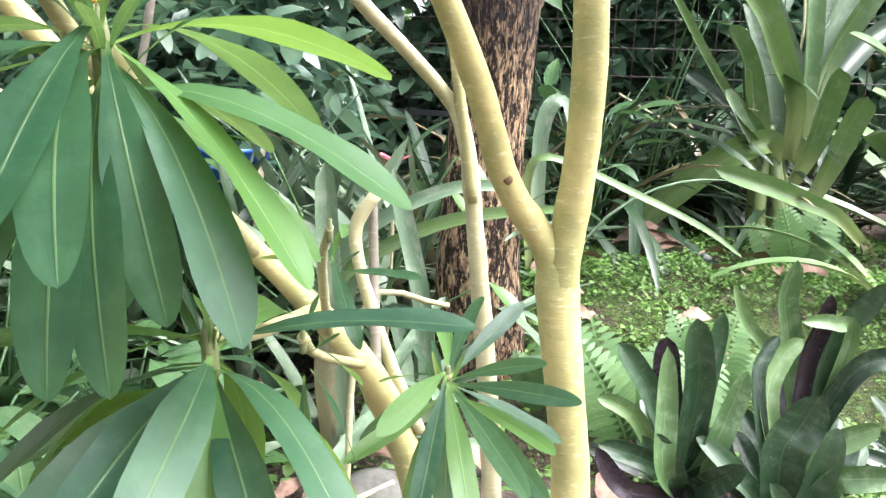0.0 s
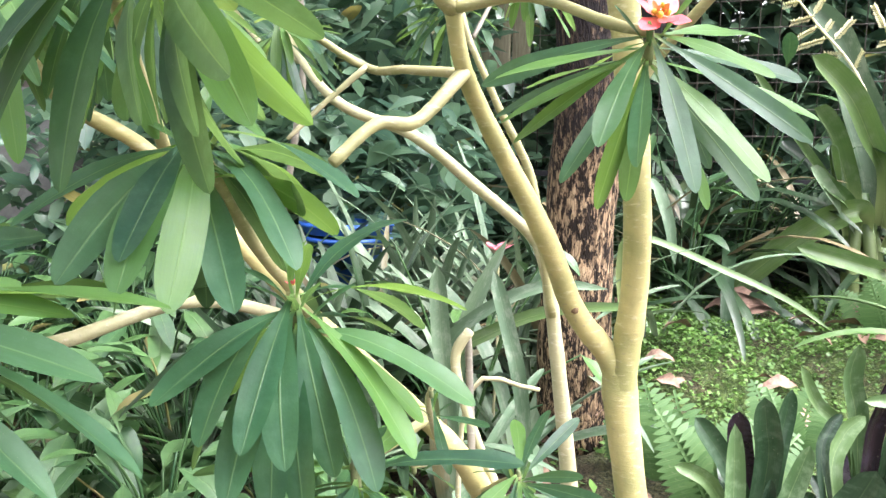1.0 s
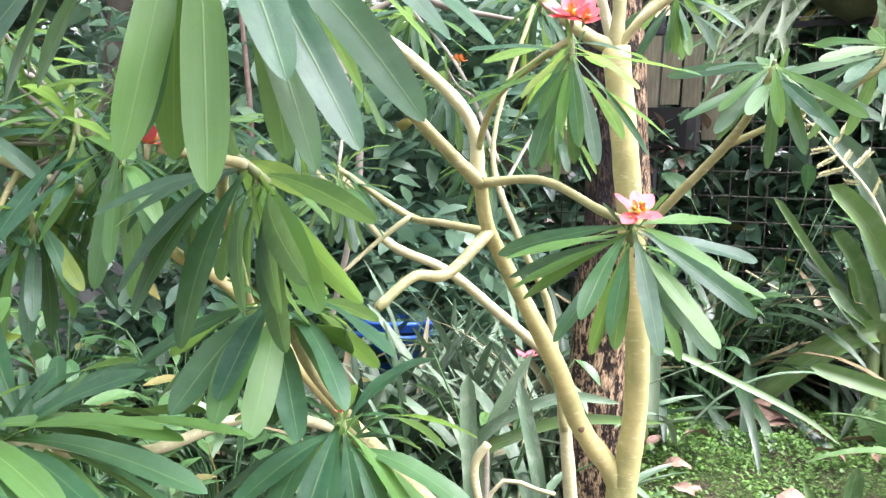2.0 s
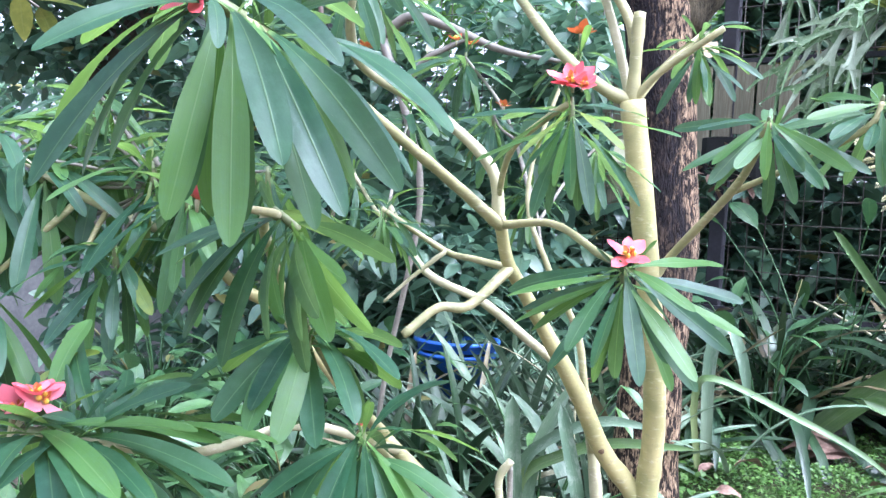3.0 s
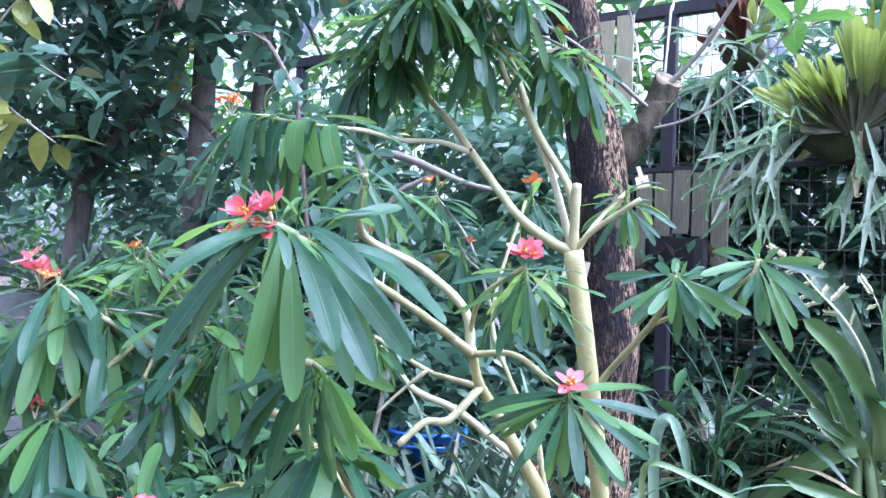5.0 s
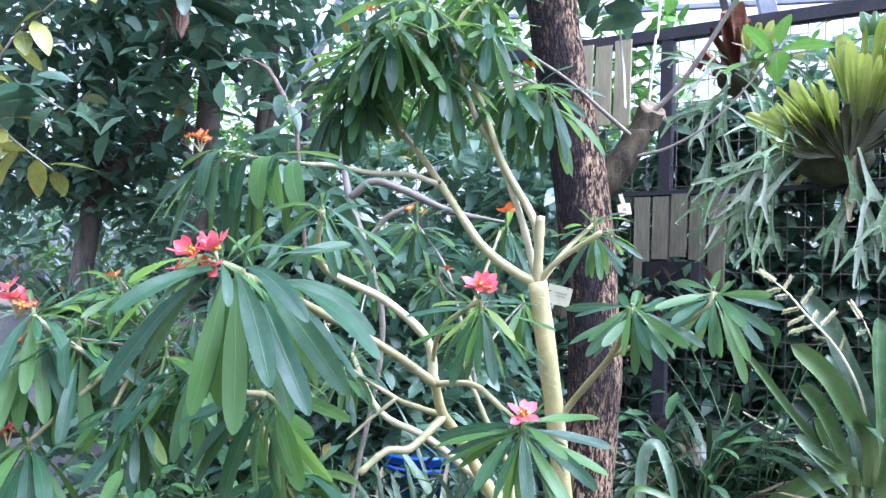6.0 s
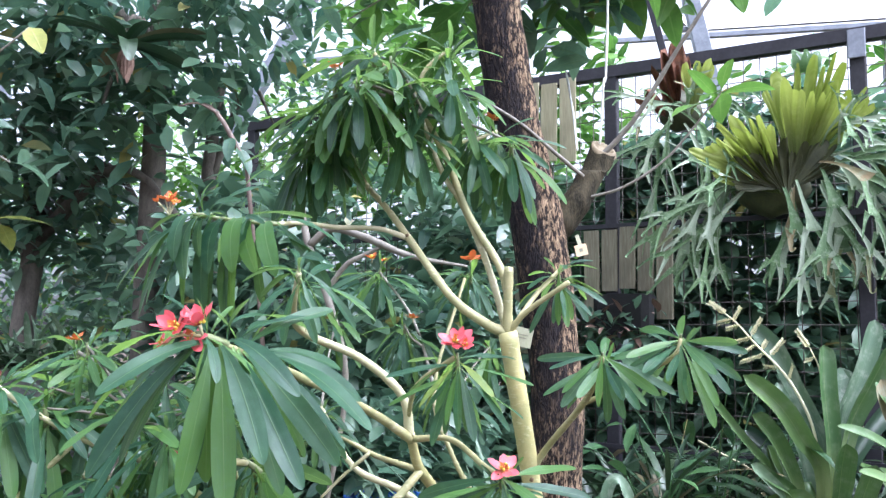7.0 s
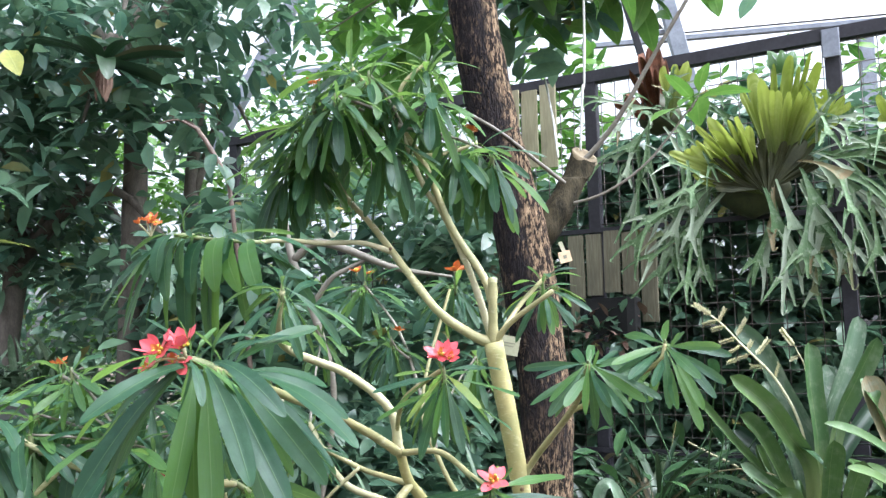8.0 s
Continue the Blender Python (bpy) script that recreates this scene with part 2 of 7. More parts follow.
M_YELLOWING = leaf_material("yellowing_leaf", (0.10, 0.14, 0.03), (0.34, 0.33, 0.07), (0.30, 0.32, 0.10), rough=0.42, share=0.3, base_pale=0.03)
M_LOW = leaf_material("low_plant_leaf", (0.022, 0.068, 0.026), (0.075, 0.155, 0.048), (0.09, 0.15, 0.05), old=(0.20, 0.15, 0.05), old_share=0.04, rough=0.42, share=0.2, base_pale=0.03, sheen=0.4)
M_MID = leaf_material("glossy_leaf", (0.030, 0.080, 0.024), (0.085, 0.175, 0.045), (0.15, 0.24, 0.09), rough=0.34, share=0.2, base_pale=0.03)
M_FRESH = leaf_material("fresh_leaf", (0.05, 0.14, 0.025), (0.15, 0.30, 0.05), (0.22, 0.36, 0.10), rough=0.4, share=0.35, base_pale=0.03)
M_STAG = leaf_material("antler_frond", (0.048, 0.105, 0.036), (0.140, 0.230, 0.098), (0.25, 0.33, 0.18), old=(0.30, 0.19, 0.11), old_share=0.05, rough=0.6, share=0.2, sheen=0.3, third=(0.52, 0.56, 0.46), scurf=(0.36, 0.42, 0.31), scurf_share=0.45, rib_width=0.02, base_pale=0.03, veins=0.0)
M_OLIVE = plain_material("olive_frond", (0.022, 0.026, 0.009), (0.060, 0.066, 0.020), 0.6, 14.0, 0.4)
# shield fronds turn olive to the root, its shade put into the colour too
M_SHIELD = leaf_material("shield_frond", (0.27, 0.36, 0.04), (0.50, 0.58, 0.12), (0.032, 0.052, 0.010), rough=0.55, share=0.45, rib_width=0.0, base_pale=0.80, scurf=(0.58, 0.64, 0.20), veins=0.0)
M_DRY = plain_material("dry_leaf", (0.11, 0.062, 0.045), (0.31, 0.20, 0.145), 0.8, 25.0)
M_RUST = plain_material("rusty_dry_frond", (0.06, 0.022, 0.012), (0.24, 0.095, 0.048), 0.8, 18.0, 0.4)
M_FERN = leaf_material("fern_leaf", (0.070, 0.160, 0.050), (0.140, 0.255, 0.090), (0.20, 0.31, 0.10), rough=0.5, share=0.35, base_pale=0.02)
M_COVER = leaf_material("creeper_leaf", (0.045, 0.12, 0.022), (0.15, 0.28, 0.055), (0.18, 0.30, 0.08), rough=0.5, share=0.3, base_pale=0.02)
M_STEM = stem_material("smooth_yellow_stem", (0.45, 0.385, 0.165), (0.27, 0.265, 0.105), (0.52, 0.47, 0.29))
M_SCAR = plain_material("bud_scar", (0.07, 0.04, 0.02), (0.16, 0.10, 0.05), 0.8, 60.0)
M_BLACK = plain_material("black_plastic", (0.006, 0.006, 0.006), (0.014, 0.014, 0.014), 0.9, 10.0, 0.1)
M_SHOOT = stem_material("leafy_shoot_bark", (0.10, 0.13, 0.055), (0.17, 0.19, 0.085), (0.24, 0.25, 0.13))
M_UPPER_STEM = stem_material("pale_green_stem", (0.37, 0.33, 0.16), (0.22, 0.22, 0.095), (0.48, 0.44, 0.30))
M_PALE_STEM = stem_material("pale_stem", (0.44, 0.40, 0.25), (0.31, 0.30, 0.16), (0.56, 0.51, 0.38))
M_TWIG = stem_material("grey_twig", (0.13, 0.115, 0.09), (0.22, 0.20, 0.16), (0.28, 0.26, 0.22))
M_RUST_TWIG = stem_material("brown_twig", (0.10, 0.065, 0.05), (0.19, 0.13, 0.10), (0.26, 0.20, 0.17))
M_TRUNK = plain_material("grey_trunk_bark", (0.065, 0.056, 0.046), (0.15, 0.13, 0.105), 0.85, 22.0, 0.8, stretch=(1, 1, 0.4))
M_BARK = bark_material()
M_CUT = plain_material("cut_wood", (0.10, 0.078, 0.045), (0.27, 0.21, 0.125), 0.8, 40.0)
M_LIMB = plain_material("limb_bark", (0.010, 0.009, 0.006), (0.066, 0.054, 0.031), 0.9, 30.0, 1.0, stretch=(1, 1, 0.4), sheen=0.15)
M_BOARD = wood_material("weathered_board", (0.24, 0.21, 0.12), (0.40, 0.37, 0.24))
M_BOARD_OLD = wood_material("greyed_board", (0.13, 0.115, 0.075), (0.30, 0.275, 0.19))
M_STEEL = plain_material("dark_painted_steel", (0.012, 0.011, 0.016), (0.034, 0.031, 0.040), 0.7, 9.0, 0.1)
M_GREY_STEEL = plain_material("grey_steel", (0.17, 0.18, 0.22), (0.28, 0.30, 0.35), 0.5, 9.0, 0.1)
M_WIRE = plain_material("rusty_wire", (0.03, 0.028, 0.026), (0.09, 0.07, 0.055), 0.6, 30.0, 0.1)
M_GROUND = ground_material()
M_CONCRETE = plain_material("concrete", (0.10, 0.105, 0.10), (0.19, 0.19, 0.18), 0.9, 8.0, 0.4)
M_BLUE = plain_material("blue_plastic", (0.02, 0.09, 0.42), (0.04, 0.15, 0.55), 0.35, 8.0, 0.05)
M_STRING = plain_material("white_string", (0.42, 0.42, 0.38), (0.66, 0.66, 0.61), 0.7, 40.0)
M_TAG = plain_material("cream_plastic", (0.36, 0.36, 0.23), (0.46, 0.45, 0.31), 0.5, 30.0, 0.05)
M_INK = plain_material("faded_ink", (0.22, 0.21, 0.15), (0.28, 0.27, 0.20), 0.6, 30.0, 0.05)
M_BUFF = plain_material("buff_card", (0.62, 0.42, 0.26), (0.72, 0.54, 0.36), 0.7, 30.0, 0.05)
M_BRACT = bract_material("pink_bract", (0.63, 0.072, 0.130), (0.64, 0.22, 0.09))
M_BRACT_PALE = bract_material("pale_pink_bract", (0.64, 0.16, 0.23), (0.68, 0.32, 0.27))
M_BRACT_OLD = bract_material("orange_bract", (0.52, 0.11, 0.035), (0.42, 0.20, 0.03))
M_GLAND = plain_material("yellow_gland", (0.48, 0.33, 0.02), (0.56, 0.44, 0.06), 0.4, 60.0)
M_SPIKE = plain_material("cream_floret", (0.58, 0.55, 0.32), (0.76, 0.73, 0.50), 0.6, 60.0)
M_STONE = plain_material("dark_stone", (0.05, 0.05, 0.045), (0.13, 0.13, 0.11), 0.9, 12.0, 0.6)
M_PANEL = plain_material("white_roof_panel", (0.75, 0.77, 0.78), (0.82, 0.84, 0.85), 0.4, 4.0, 0.05)


# ---- mesh helpers ----
def make_mesh(name, verts, faces, uvs=None, smooth=True):
    me = bpy.data.meshes.new(name)
    me.from_pydata([tuple(v) for v in verts], [], faces)
    if uvs is not None:
        layer = me.uv_layers.new(name="UVMap")
        loops = np.empty(len(me.loops), dtype=np.int32)
        me.loops.foreach_get("vertex_index", loops)
        layer.data.foreach_set("uv", np.asarray(uvs, dtype=np.float32)[loops].ravel())
    if smooth:
        me.polygons.foreach_set("use_smooth", [True] * len(me.polygons))
    me.update()
    return me


def thing(name, at, label, category, group="", kind=""):
    ob = tagged(new(name), label, category, group, kind)
    ob.location = at
    return ob


def part(name, data, material, parent, label="", m=None):
    """One mesh object under a thing or a part; m is its pose in the parent's space."""
    if not data.materials:
        data.materials.append(material)
    ob = new(name, data)
    ob.parent = parent
    if m is not None:
        ob.matrix_basis = m
    if label:
        ob["label"] = label
    return ob


def spline(points, steps):
    """A smooth curve through the points."""
    p = [Vector(q) for q in points]
    p = [2 * p[0] - p[1], *p, 2 * p[-1] - p[-2]]
    out = []
    for i in range(1, len(p) - 2):
        for s in range(steps):
            t = s / steps
            a, b, c, d = p[i - 1], p[i], p[i + 1], p[i + 2]
            out.append(0.5 * (2 * b + (c - a) * t + (2 * a - 5 * b + 4 * c - d) * t * t + (3 * b - a - 3 * c + d) * t ** 3))
    out.append(p[-2].copy())
    return out


def tube(points, radii, origin=(0, 0, 0), sides=12, steps=6, rough=0.0, nodes=0.0, cap=True, name="stem"):
    """A round, slightly uneven stem along a smooth curve."""
    path = spline([Vector(q) - Vector(origin) for q in points], steps)
    n = len(path)
    radii = np.interp(np.linspace(0, 1, n), np.linspace(0, 1, len(radii)), radii)
    verts, faces, uvs = [], [], []
    side = Vector((1, 0.2, 0.1))
    run = 0.0
    for i, c in enumerate(path):
        tan = (path[min(i + 1, n - 1)] - path[max(i - 1, 0)]).normalized()
        side = (side - tan * side.dot(tan)).normalized()
        other = tan.cross(side)
        run += (c - path[i - 1]).length if i else 0.0
        r0 = radii[i] * (1.0 + nodes * max(0.0, math.sin(run * 75.0)) ** 6)
        for k in range(sides):
            a = 2 * math.pi * k / sides
            way = side * math.cos(a) + other * math.sin(a)
            r = r0 * (1.0 + rough * noise.noise((c + way * radii[i]) * (0.55 / max(radii[i], 0.004)) + Vector(origin)))
            verts.append(c + way * r)
            uvs.append((run, k / sides))
    for i in range(n - 1):
        for k in range(sides):
            a, b = i * sides + k, i * sides + (k + 1) % sides
            faces.append((a, b, b + sides, a + sides))
    if cap:
        for end, sign in ((0, -1), (n - 1, 1)):
            verts.append(path[end] + (path[end] - path[end - sign if end else 1]).normalized() * radii[end] * 0.25)
            uvs.append((0, 0))
            for k in range(sides):
                a, b = end * sides + k, end * sides + (k + 1) % sides
                faces.append((b, a, len(verts) - 1) if end == 0 else (a, b, len(verts) - 1))
    return make_mesh(name, verts, faces, uvs)


def oblong(u):
    """Narrow at the stalk, widest past the middle, with a rounded end."""
    t = min(1.0, max(0.0, (u - 0.01) / 0.55))
    rise = 0.13 + 0.87 * t * t * (3 - 2 * t)
    return rise * (max(0.0, 1 - ((u - 0.72) / 0.28) ** 2.3) ** 0.58 if u > 0.72 else 1.0)


def shouldered(u):
    """Broad from near the stalk, with a blunt point."""
    t = min(1.0, max(0.0, (u - 0.01) / 0.30))
    return (0.12 + 0.88 * t * t * (3 - 2 * t)) * (max(0.0, 1 - ((u - 0.6) / 0.4) ** 2.2) ** 0.62 if u > 0.6 else 1.0)


def ellipse(u):
    return max(0.02, math.sin(math.pi * min(1.0, u ** 0.9)) ** 0.8)


def sword(u):
    return (0.75 + 0.25 * min(1.0, u * 3)) * max(0.0, 1 - u ** 5) ** 0.6


def blunt(u):
    return (0.85 + 0.15 * min(1.0, u * 2)) * max(0.0, 1 - u ** 14) ** 0.5


def blade_arrays(length, width, profile, bend, fold, seg=9, across=4, wave=0.0, twist=0.0, seed=0, level=True, early=0.0):
    """A leaf blade: it starts at the origin along +x and bends down by so many degrees; level turns it so that its chord lies on x."""
    rnd = random.Random(seed)
    ph = rnd.uniform(0, 6.28)
    pts, pos, ang = [], Vector((0, 0, 0)), 0.0
    us = [1 - (1 - i / seg) ** 1.7 for i in range(seg + 1)]
    for i in range(seg + 1):
        pts.append((pos.copy(), ang))
        if i < seg:
            du = us[i + 1] - us[i]
            ang -= radians(bend) * du * (1 + early * (1 - 2 * us[i]))
            pos = pos + Vector((math.cos(ang), 0, math.sin(ang))) * length * du
    if level:
        end = pts[-1][0]
        turn = math.atan2(end.z, end.x)
        stretch = length / max(1e-6, end.length)
        pts = [(Vector((p.x * math.cos(turn) + p.z * math.sin(turn), 0, -p.x * math.sin(turn) + p.z * math.cos(turn))) * stretch, a - turn) for p, a in pts]
    verts, uvs, faces = [], [], []
    for i, (p, a) in enumerate(pts):
        u = us[i]
        w = 0.5 * width * profile(u)
        normal = Vector((-math.sin(a), 0, math.cos(a)))
        roll = twist * u
        lat = Vector((0, math.cos(roll), 0)) + normal * math.sin(roll)
        for k in range(across + 1):
            s = 2 * k / across - 1
            lift = fold * abs(s) * w + wave * w * math.sin(u * 11 + ph + 1.7 * s) * abs(s)
            verts.append(p + lat * (s * w) + normal * lift)
            uvs.append((u, k / across))
    for i in range(seg):
        for k in range(across):
            a = i * (across + 1) + k
            faces.append((a, a + 1, a + across + 2, a + across + 1))
    return np.array([tuple(v) for v in verts]), faces, np.array(uvs)


def ribbon_arrays(points, width, profile, fold=0.3, steps=5, across=6, up=(0, 0, 1)):
    """A strap leaf along a smooth curve through the points."""
    path = spline(points, steps)
    n = len(path)
    verts, uvs, faces = [], [], []
    last = None
    for i, c in enumerate(path):
        tan = (path[min(i + 1, n - 1)] - path[max(i - 1, 0)]).normalized()
        lat = tan.cross(Vector(up))
        lat = lat.normalized() if lat.length > 0.15 else (last or Vector((1, 0, 0)))
        if last is not None:
            if lat.dot(last) < 0:
                lat = -lat
            lat = (lat * 0.5 + last * 0.5).normalized()
        last = lat
        normal = lat.cross(tan).normalized()
        u = i / (n - 1)
        w = 0.5 * width * profile(u)
        for k in range(across + 1):
            s = 2 * k / across - 1
            verts.append(c + lat * (s * w) + normal * (fold * s * s * w))
            uvs.append((u, k / across))
    for i in range(n - 1):
        for k in range(across):
            a = i * (across + 1) + k
            faces.append((a, a + 1, a + across + 2, a + across + 1))
    return np.array([tuple(v) for v in verts]), faces, np.array(uvs)


def mesh_of(name, arrays):
    return make_mesh(name, arrays[0], arrays[1], arrays[2])


class Heap:
    """Many leaves joined into one mesh."""

    def __init__(self):
        self.verts, self.faces, self.uvs, self.count = [], [], [], 0

    def add(self, arrays, m=None):
        v = arrays[0]
        if m is not None:
            mm = np.array(m)
            v = v @ mm[:3, :3].T + mm[:3, 3]
        self.verts.append(v), self.uvs.append(arrays[2])
        self.faces.extend([tuple(i + self.count for i in f) for f in arrays[1]])
        self.count += len(v)

    def mesh(self, name):
        return make_mesh(name, np.concatenate(self.verts), self.faces, np.concatenate(self.uvs))


def leaf_pose(at, az, el, size, roll=0.0, face=None):
    """The pose of a leaf whose chord points to azimuth az and elevation el, its upper face to the sky, or to face."""
    a, e, = radians(az), radians(el)
    x = Vector((math.cos(a) * math.cos(e), math.sin(a) * math.cos(e), math.sin(e)))
    up = Vector(face) if face else Vector((0, 0, 1))
    if abs(up.normalized().dot(x)) > 0.985:
        up = Vector((math.cos(a), math.sin(a), 0.3))
    z = (up - x * up.dot(x)).normalized()
    y = z.cross(x)
    turn = Matrix((x, y, z)).transposed().to_4x4()
    return Matrix.Translation(at) @ turn @ pose(0, 0, 0, roll) @ Matrix.Diagonal((size, size, size, 1))


def box_arrays(sx, sy, sz, bevel=0.0):
    """A box centred on the origin, its upright edges cut off."""
    x, y, z = sx / 2, sy / 2, sz / 2
    b = min(bevel, x * 0.9, y * 0.9)
    ring = [(x, -y + b), (x, y - b), (x - b, y), (-x + b, y), (-x, y - b), (-x, -y + b), (-x + b, -y), (x - b, -y)] if b else [(x, -y), (x, y), (-x, y), (-x, -y)]
    k = len(ring)
    verts = [(px, py, -z) for px, py in ring] + [(px, py, z) for px, py in ring]
    faces = [(i, (i + 1) % k, k + (i + 1) % k, k + i) for i in range(k)] + [tuple(range(k))[::-1], tuple(range(k, 2 * k))]
    return np.array(verts), faces, np.zeros((2 * k, 2))


def box_mesh(name, sx, sy, sz, bevel=0.0):
    a = box_arrays(sx, sy, sz, bevel)
    return make_mesh(name, a[0], a[1], a[2], smooth=False)


# ---- the ground: one sheet, a bed that rises to a mossy bank ----
def smooth(v, lo, hi):
    t = min(1.0, max(0.0, (v - lo) / (hi - lo)))
    return t * t * (3 - 2 * t)


def ground_z(x, y):
    z = 0.36 * smooth(y, 0.1, 0.75) + 0.20 * smooth(y, 1.45, 2.0) * smooth(x, -0.25, 0.3) + 0.05 * smooth(y, 1.2, 2.2)
    near = smooth(y, 0.3, 0.9) * (1 - smooth(abs(x) + abs(y - 1.5), 5, 9))
    v = Vector((x, y, 0))
    return z + near * (0.05 * noise.noise(v * 2.3) + 0.022 * noise.noise(v * 9.0) + 0.008 * noise.noise(v * 31.0))


def build_ground():
    xs = np.concatenate([[-300, -80, -30, -12, -7, -5], np.arange(-4, 3.0, 0.05), [3.5, 5, 7, 12, 30, 80, 300]])
    ys = np.concatenate([[-300, -80, -30, -10, -5, -3], np.arange(-1.5, 4.2, 0.05), [5, 6, 8, 12, 30, 80, 300]])
    verts = [(x, y, ground_z(x, y)) for y in ys for x in xs]
    w = len(xs)
    faces = [(j * w + i, j * w + i + 1, (j + 1) * w + i + 1, (j + 1) * w + i) for j in range(len(ys) - 1) for i in range(w - 1)]
    me = make_mesh("ground", verts, faces)
    me.materials.append(M_GROUND)
    tagged(new("ground", me), "dark soil bed with bright green moss on its bank", "ground", kind="structure")


build_ground()

# ---- euphorbia shrubs ----
LEAVES = [blade_arrays(1.0, w, oblong if w < 0.2 else shouldered, bend, fold, 12, 6, wave, tw, seed, early=early) for seed, (w, bend, fold, wave, tw, early) in enumerate((
    (0.140, 14, 0.14, 0.07, 0.14, 0.3), (0.132, 34, 0.20, 0.10, -0.22, 0.7), (0.144, 46, 0.12, 0.08, 0.28, 0.5), (0.130, 62, 0.22, 0.12, -0.16, 0.8),
    (0.146, 22, 0.08, 0.13, -0.32, 0.2), (0.124, 40, 0.26, 0.08, 0.22, 0.8), (0.138, 72, 0.16, 0.11, 0.10, 0.6), (0.134, 9, 0.20, 0.09, 0.34, 0.0),
    (0.300, 100, 0.10, 0.06, 0.10, 1.0), (0.270, 85, 0.12, 0.08, -0.12, 1.0),
    (0.186, 44, 0.14, 0.08, 0.16, 0.7), (0.196, 58, 0.12, 0.10, -0.18, 0.7), (0.178, 30, 0.18, 0.09, 0.10, 0.6)))]
LEAF_MESHES = [mesh_of("leaf", a) for a in LEAVES]
for me in LEAF_MESHES:
    me.materials.append(M_LEAF)
PETAL = blade_arrays(1.0, 0.56, lambda u: max(0.06, math.sin(math.pi * u ** 1.15) ** 0.75), -30, 0.22, 7, 4, 0.10)
PETALS = {m.name: mesh_of("bract", PETAL) for m in (M_BRACT, M_BRACT_PALE, M_BRACT_OLD)}
for m in (M_BRACT, M_BRACT_PALE, M_BRACT_OLD):
    PETALS[m.name].materials.append(m)


def bead_mesh(name, r, material):
    bm = bmesh.new()
    bmesh.ops.create_icosphere(bm, subdivisions=1, radius=r)
    me = bpy.data.meshes.new(name)
    bm.to_mesh(me)
    bm.free()
    me.polygons.foreach_set("use_smooth", [True] * len(me.polygons))
    me.materials.append(material)
    return me


BEAD = bead_mesh("gland", 1.0, M_GLAND)


def shrub(name, base, label):
    return thing(name, base, label, "shrub", "euphorbia shrubs")


def limb(owner, points, radii, material=None, name="branch", label="", rough=0.10, nodes=0.08, sides=12):
    base = owner.location
    return part(name, tube(points, [r * (1.0 if r > 0.0125 else 0.85) for r in radii], base, sides, 6, rough, nodes, name=name), material or M_UPPER_STEM, owner, label)


def whorl(n, seed, lo=-70, hi=15, spread=360, start=0):
    """A whorl of leaves: azimuth, elevation and share of the full length."""
    rnd = random.Random(seed)
    out = []
    for i in range(n):
        f = i / max(1, n - 1)
        az = start + (i * 137.5) % 360 * spread / 360 + rnd.uniform(-14, 14)
        el = hi + (lo - hi) * f + rnd.uniform(-10, 10)
        out.append((az, max(-86, el), rnd.uniform(0.8, 1.06) * (0.72 + 0.28 * min(1, f * 2))))
    return out


def cluster(owner, at, size, leaves, seed=0, young=4, lean=(0, -0.2, 1), joined=False, fill=9, flat=False, along=None, picks=None, shoot=None):
    """The leafy tip of a branch: a short stem end with its leaves."""
    rnd = random.Random(seed + 100)
    base, at, lean = owner.location, Vector(at), Vector(lean).normalized()
    axis = -Vector(along).normalized() if along else lean
    along = Vector(along) if along else lean * -0.035
    tip = part("shoot", tube([(0, 0, -0.20 * size), (0, 0, -0.08 * size), (0, 0, 0.04 * size)], [0.034 * size, 0.032 * size, 0.018 * size], sides=8, steps=2, name="shoot"), shoot or M_SHOOT, owner, m=Matrix.Translation(at - base) @ Vector((0, 0, 1)).rotation_difference(axis).to_matrix().to_4x4())
    back = tip.matrix_basis.inverted() @ Matrix.Translation(-base)
    rows = list(leaves) + [(rnd.uniform(0, 360), rnd.uniform(35, 75), rnd.uniform(0.25, 0.42)) for _ in range(young)]
    rows += [(rnd.uniform(0, 360), rnd.uniform(-76, -12), rnd.uniform(0.75, 1.05)) for _ in range(fill)]
    heap = Heap()
    for az, el, k, *place in rows:
        a = radians(az)
        share = rnd.random()
        root = at + Vector((math.cos(a), math.sin(a), 0)) * 0.004 + along * (place[0] if place else share)
        pick = place[1] if len(place) > 1 else rnd.choice(picks) if picks else rnd.choice((0, 4, 7)) if flat else rnd.choice((0, 4, 7, 1)) if el < -55 else rnd.choice((1, 2, 3, 5, 6)) if el > -25 else rnd.choice((0, 1, 2, 4, 5))
        m = back @ leaf_pose(root, az, el, size * k, rnd.uniform(-28, 28), tuple(lean))
        if joined:
            heap.add(LEAVES[pick], m)
        else:
            part("leaf", LEAF_MESHES[pick], M_LEAF, tip, m=m)
    if joined:
        ob = part("foliage", heap.mesh("foliage"), M_LEAF, tip)
        ob["kind"] = "stuff"
    return tip


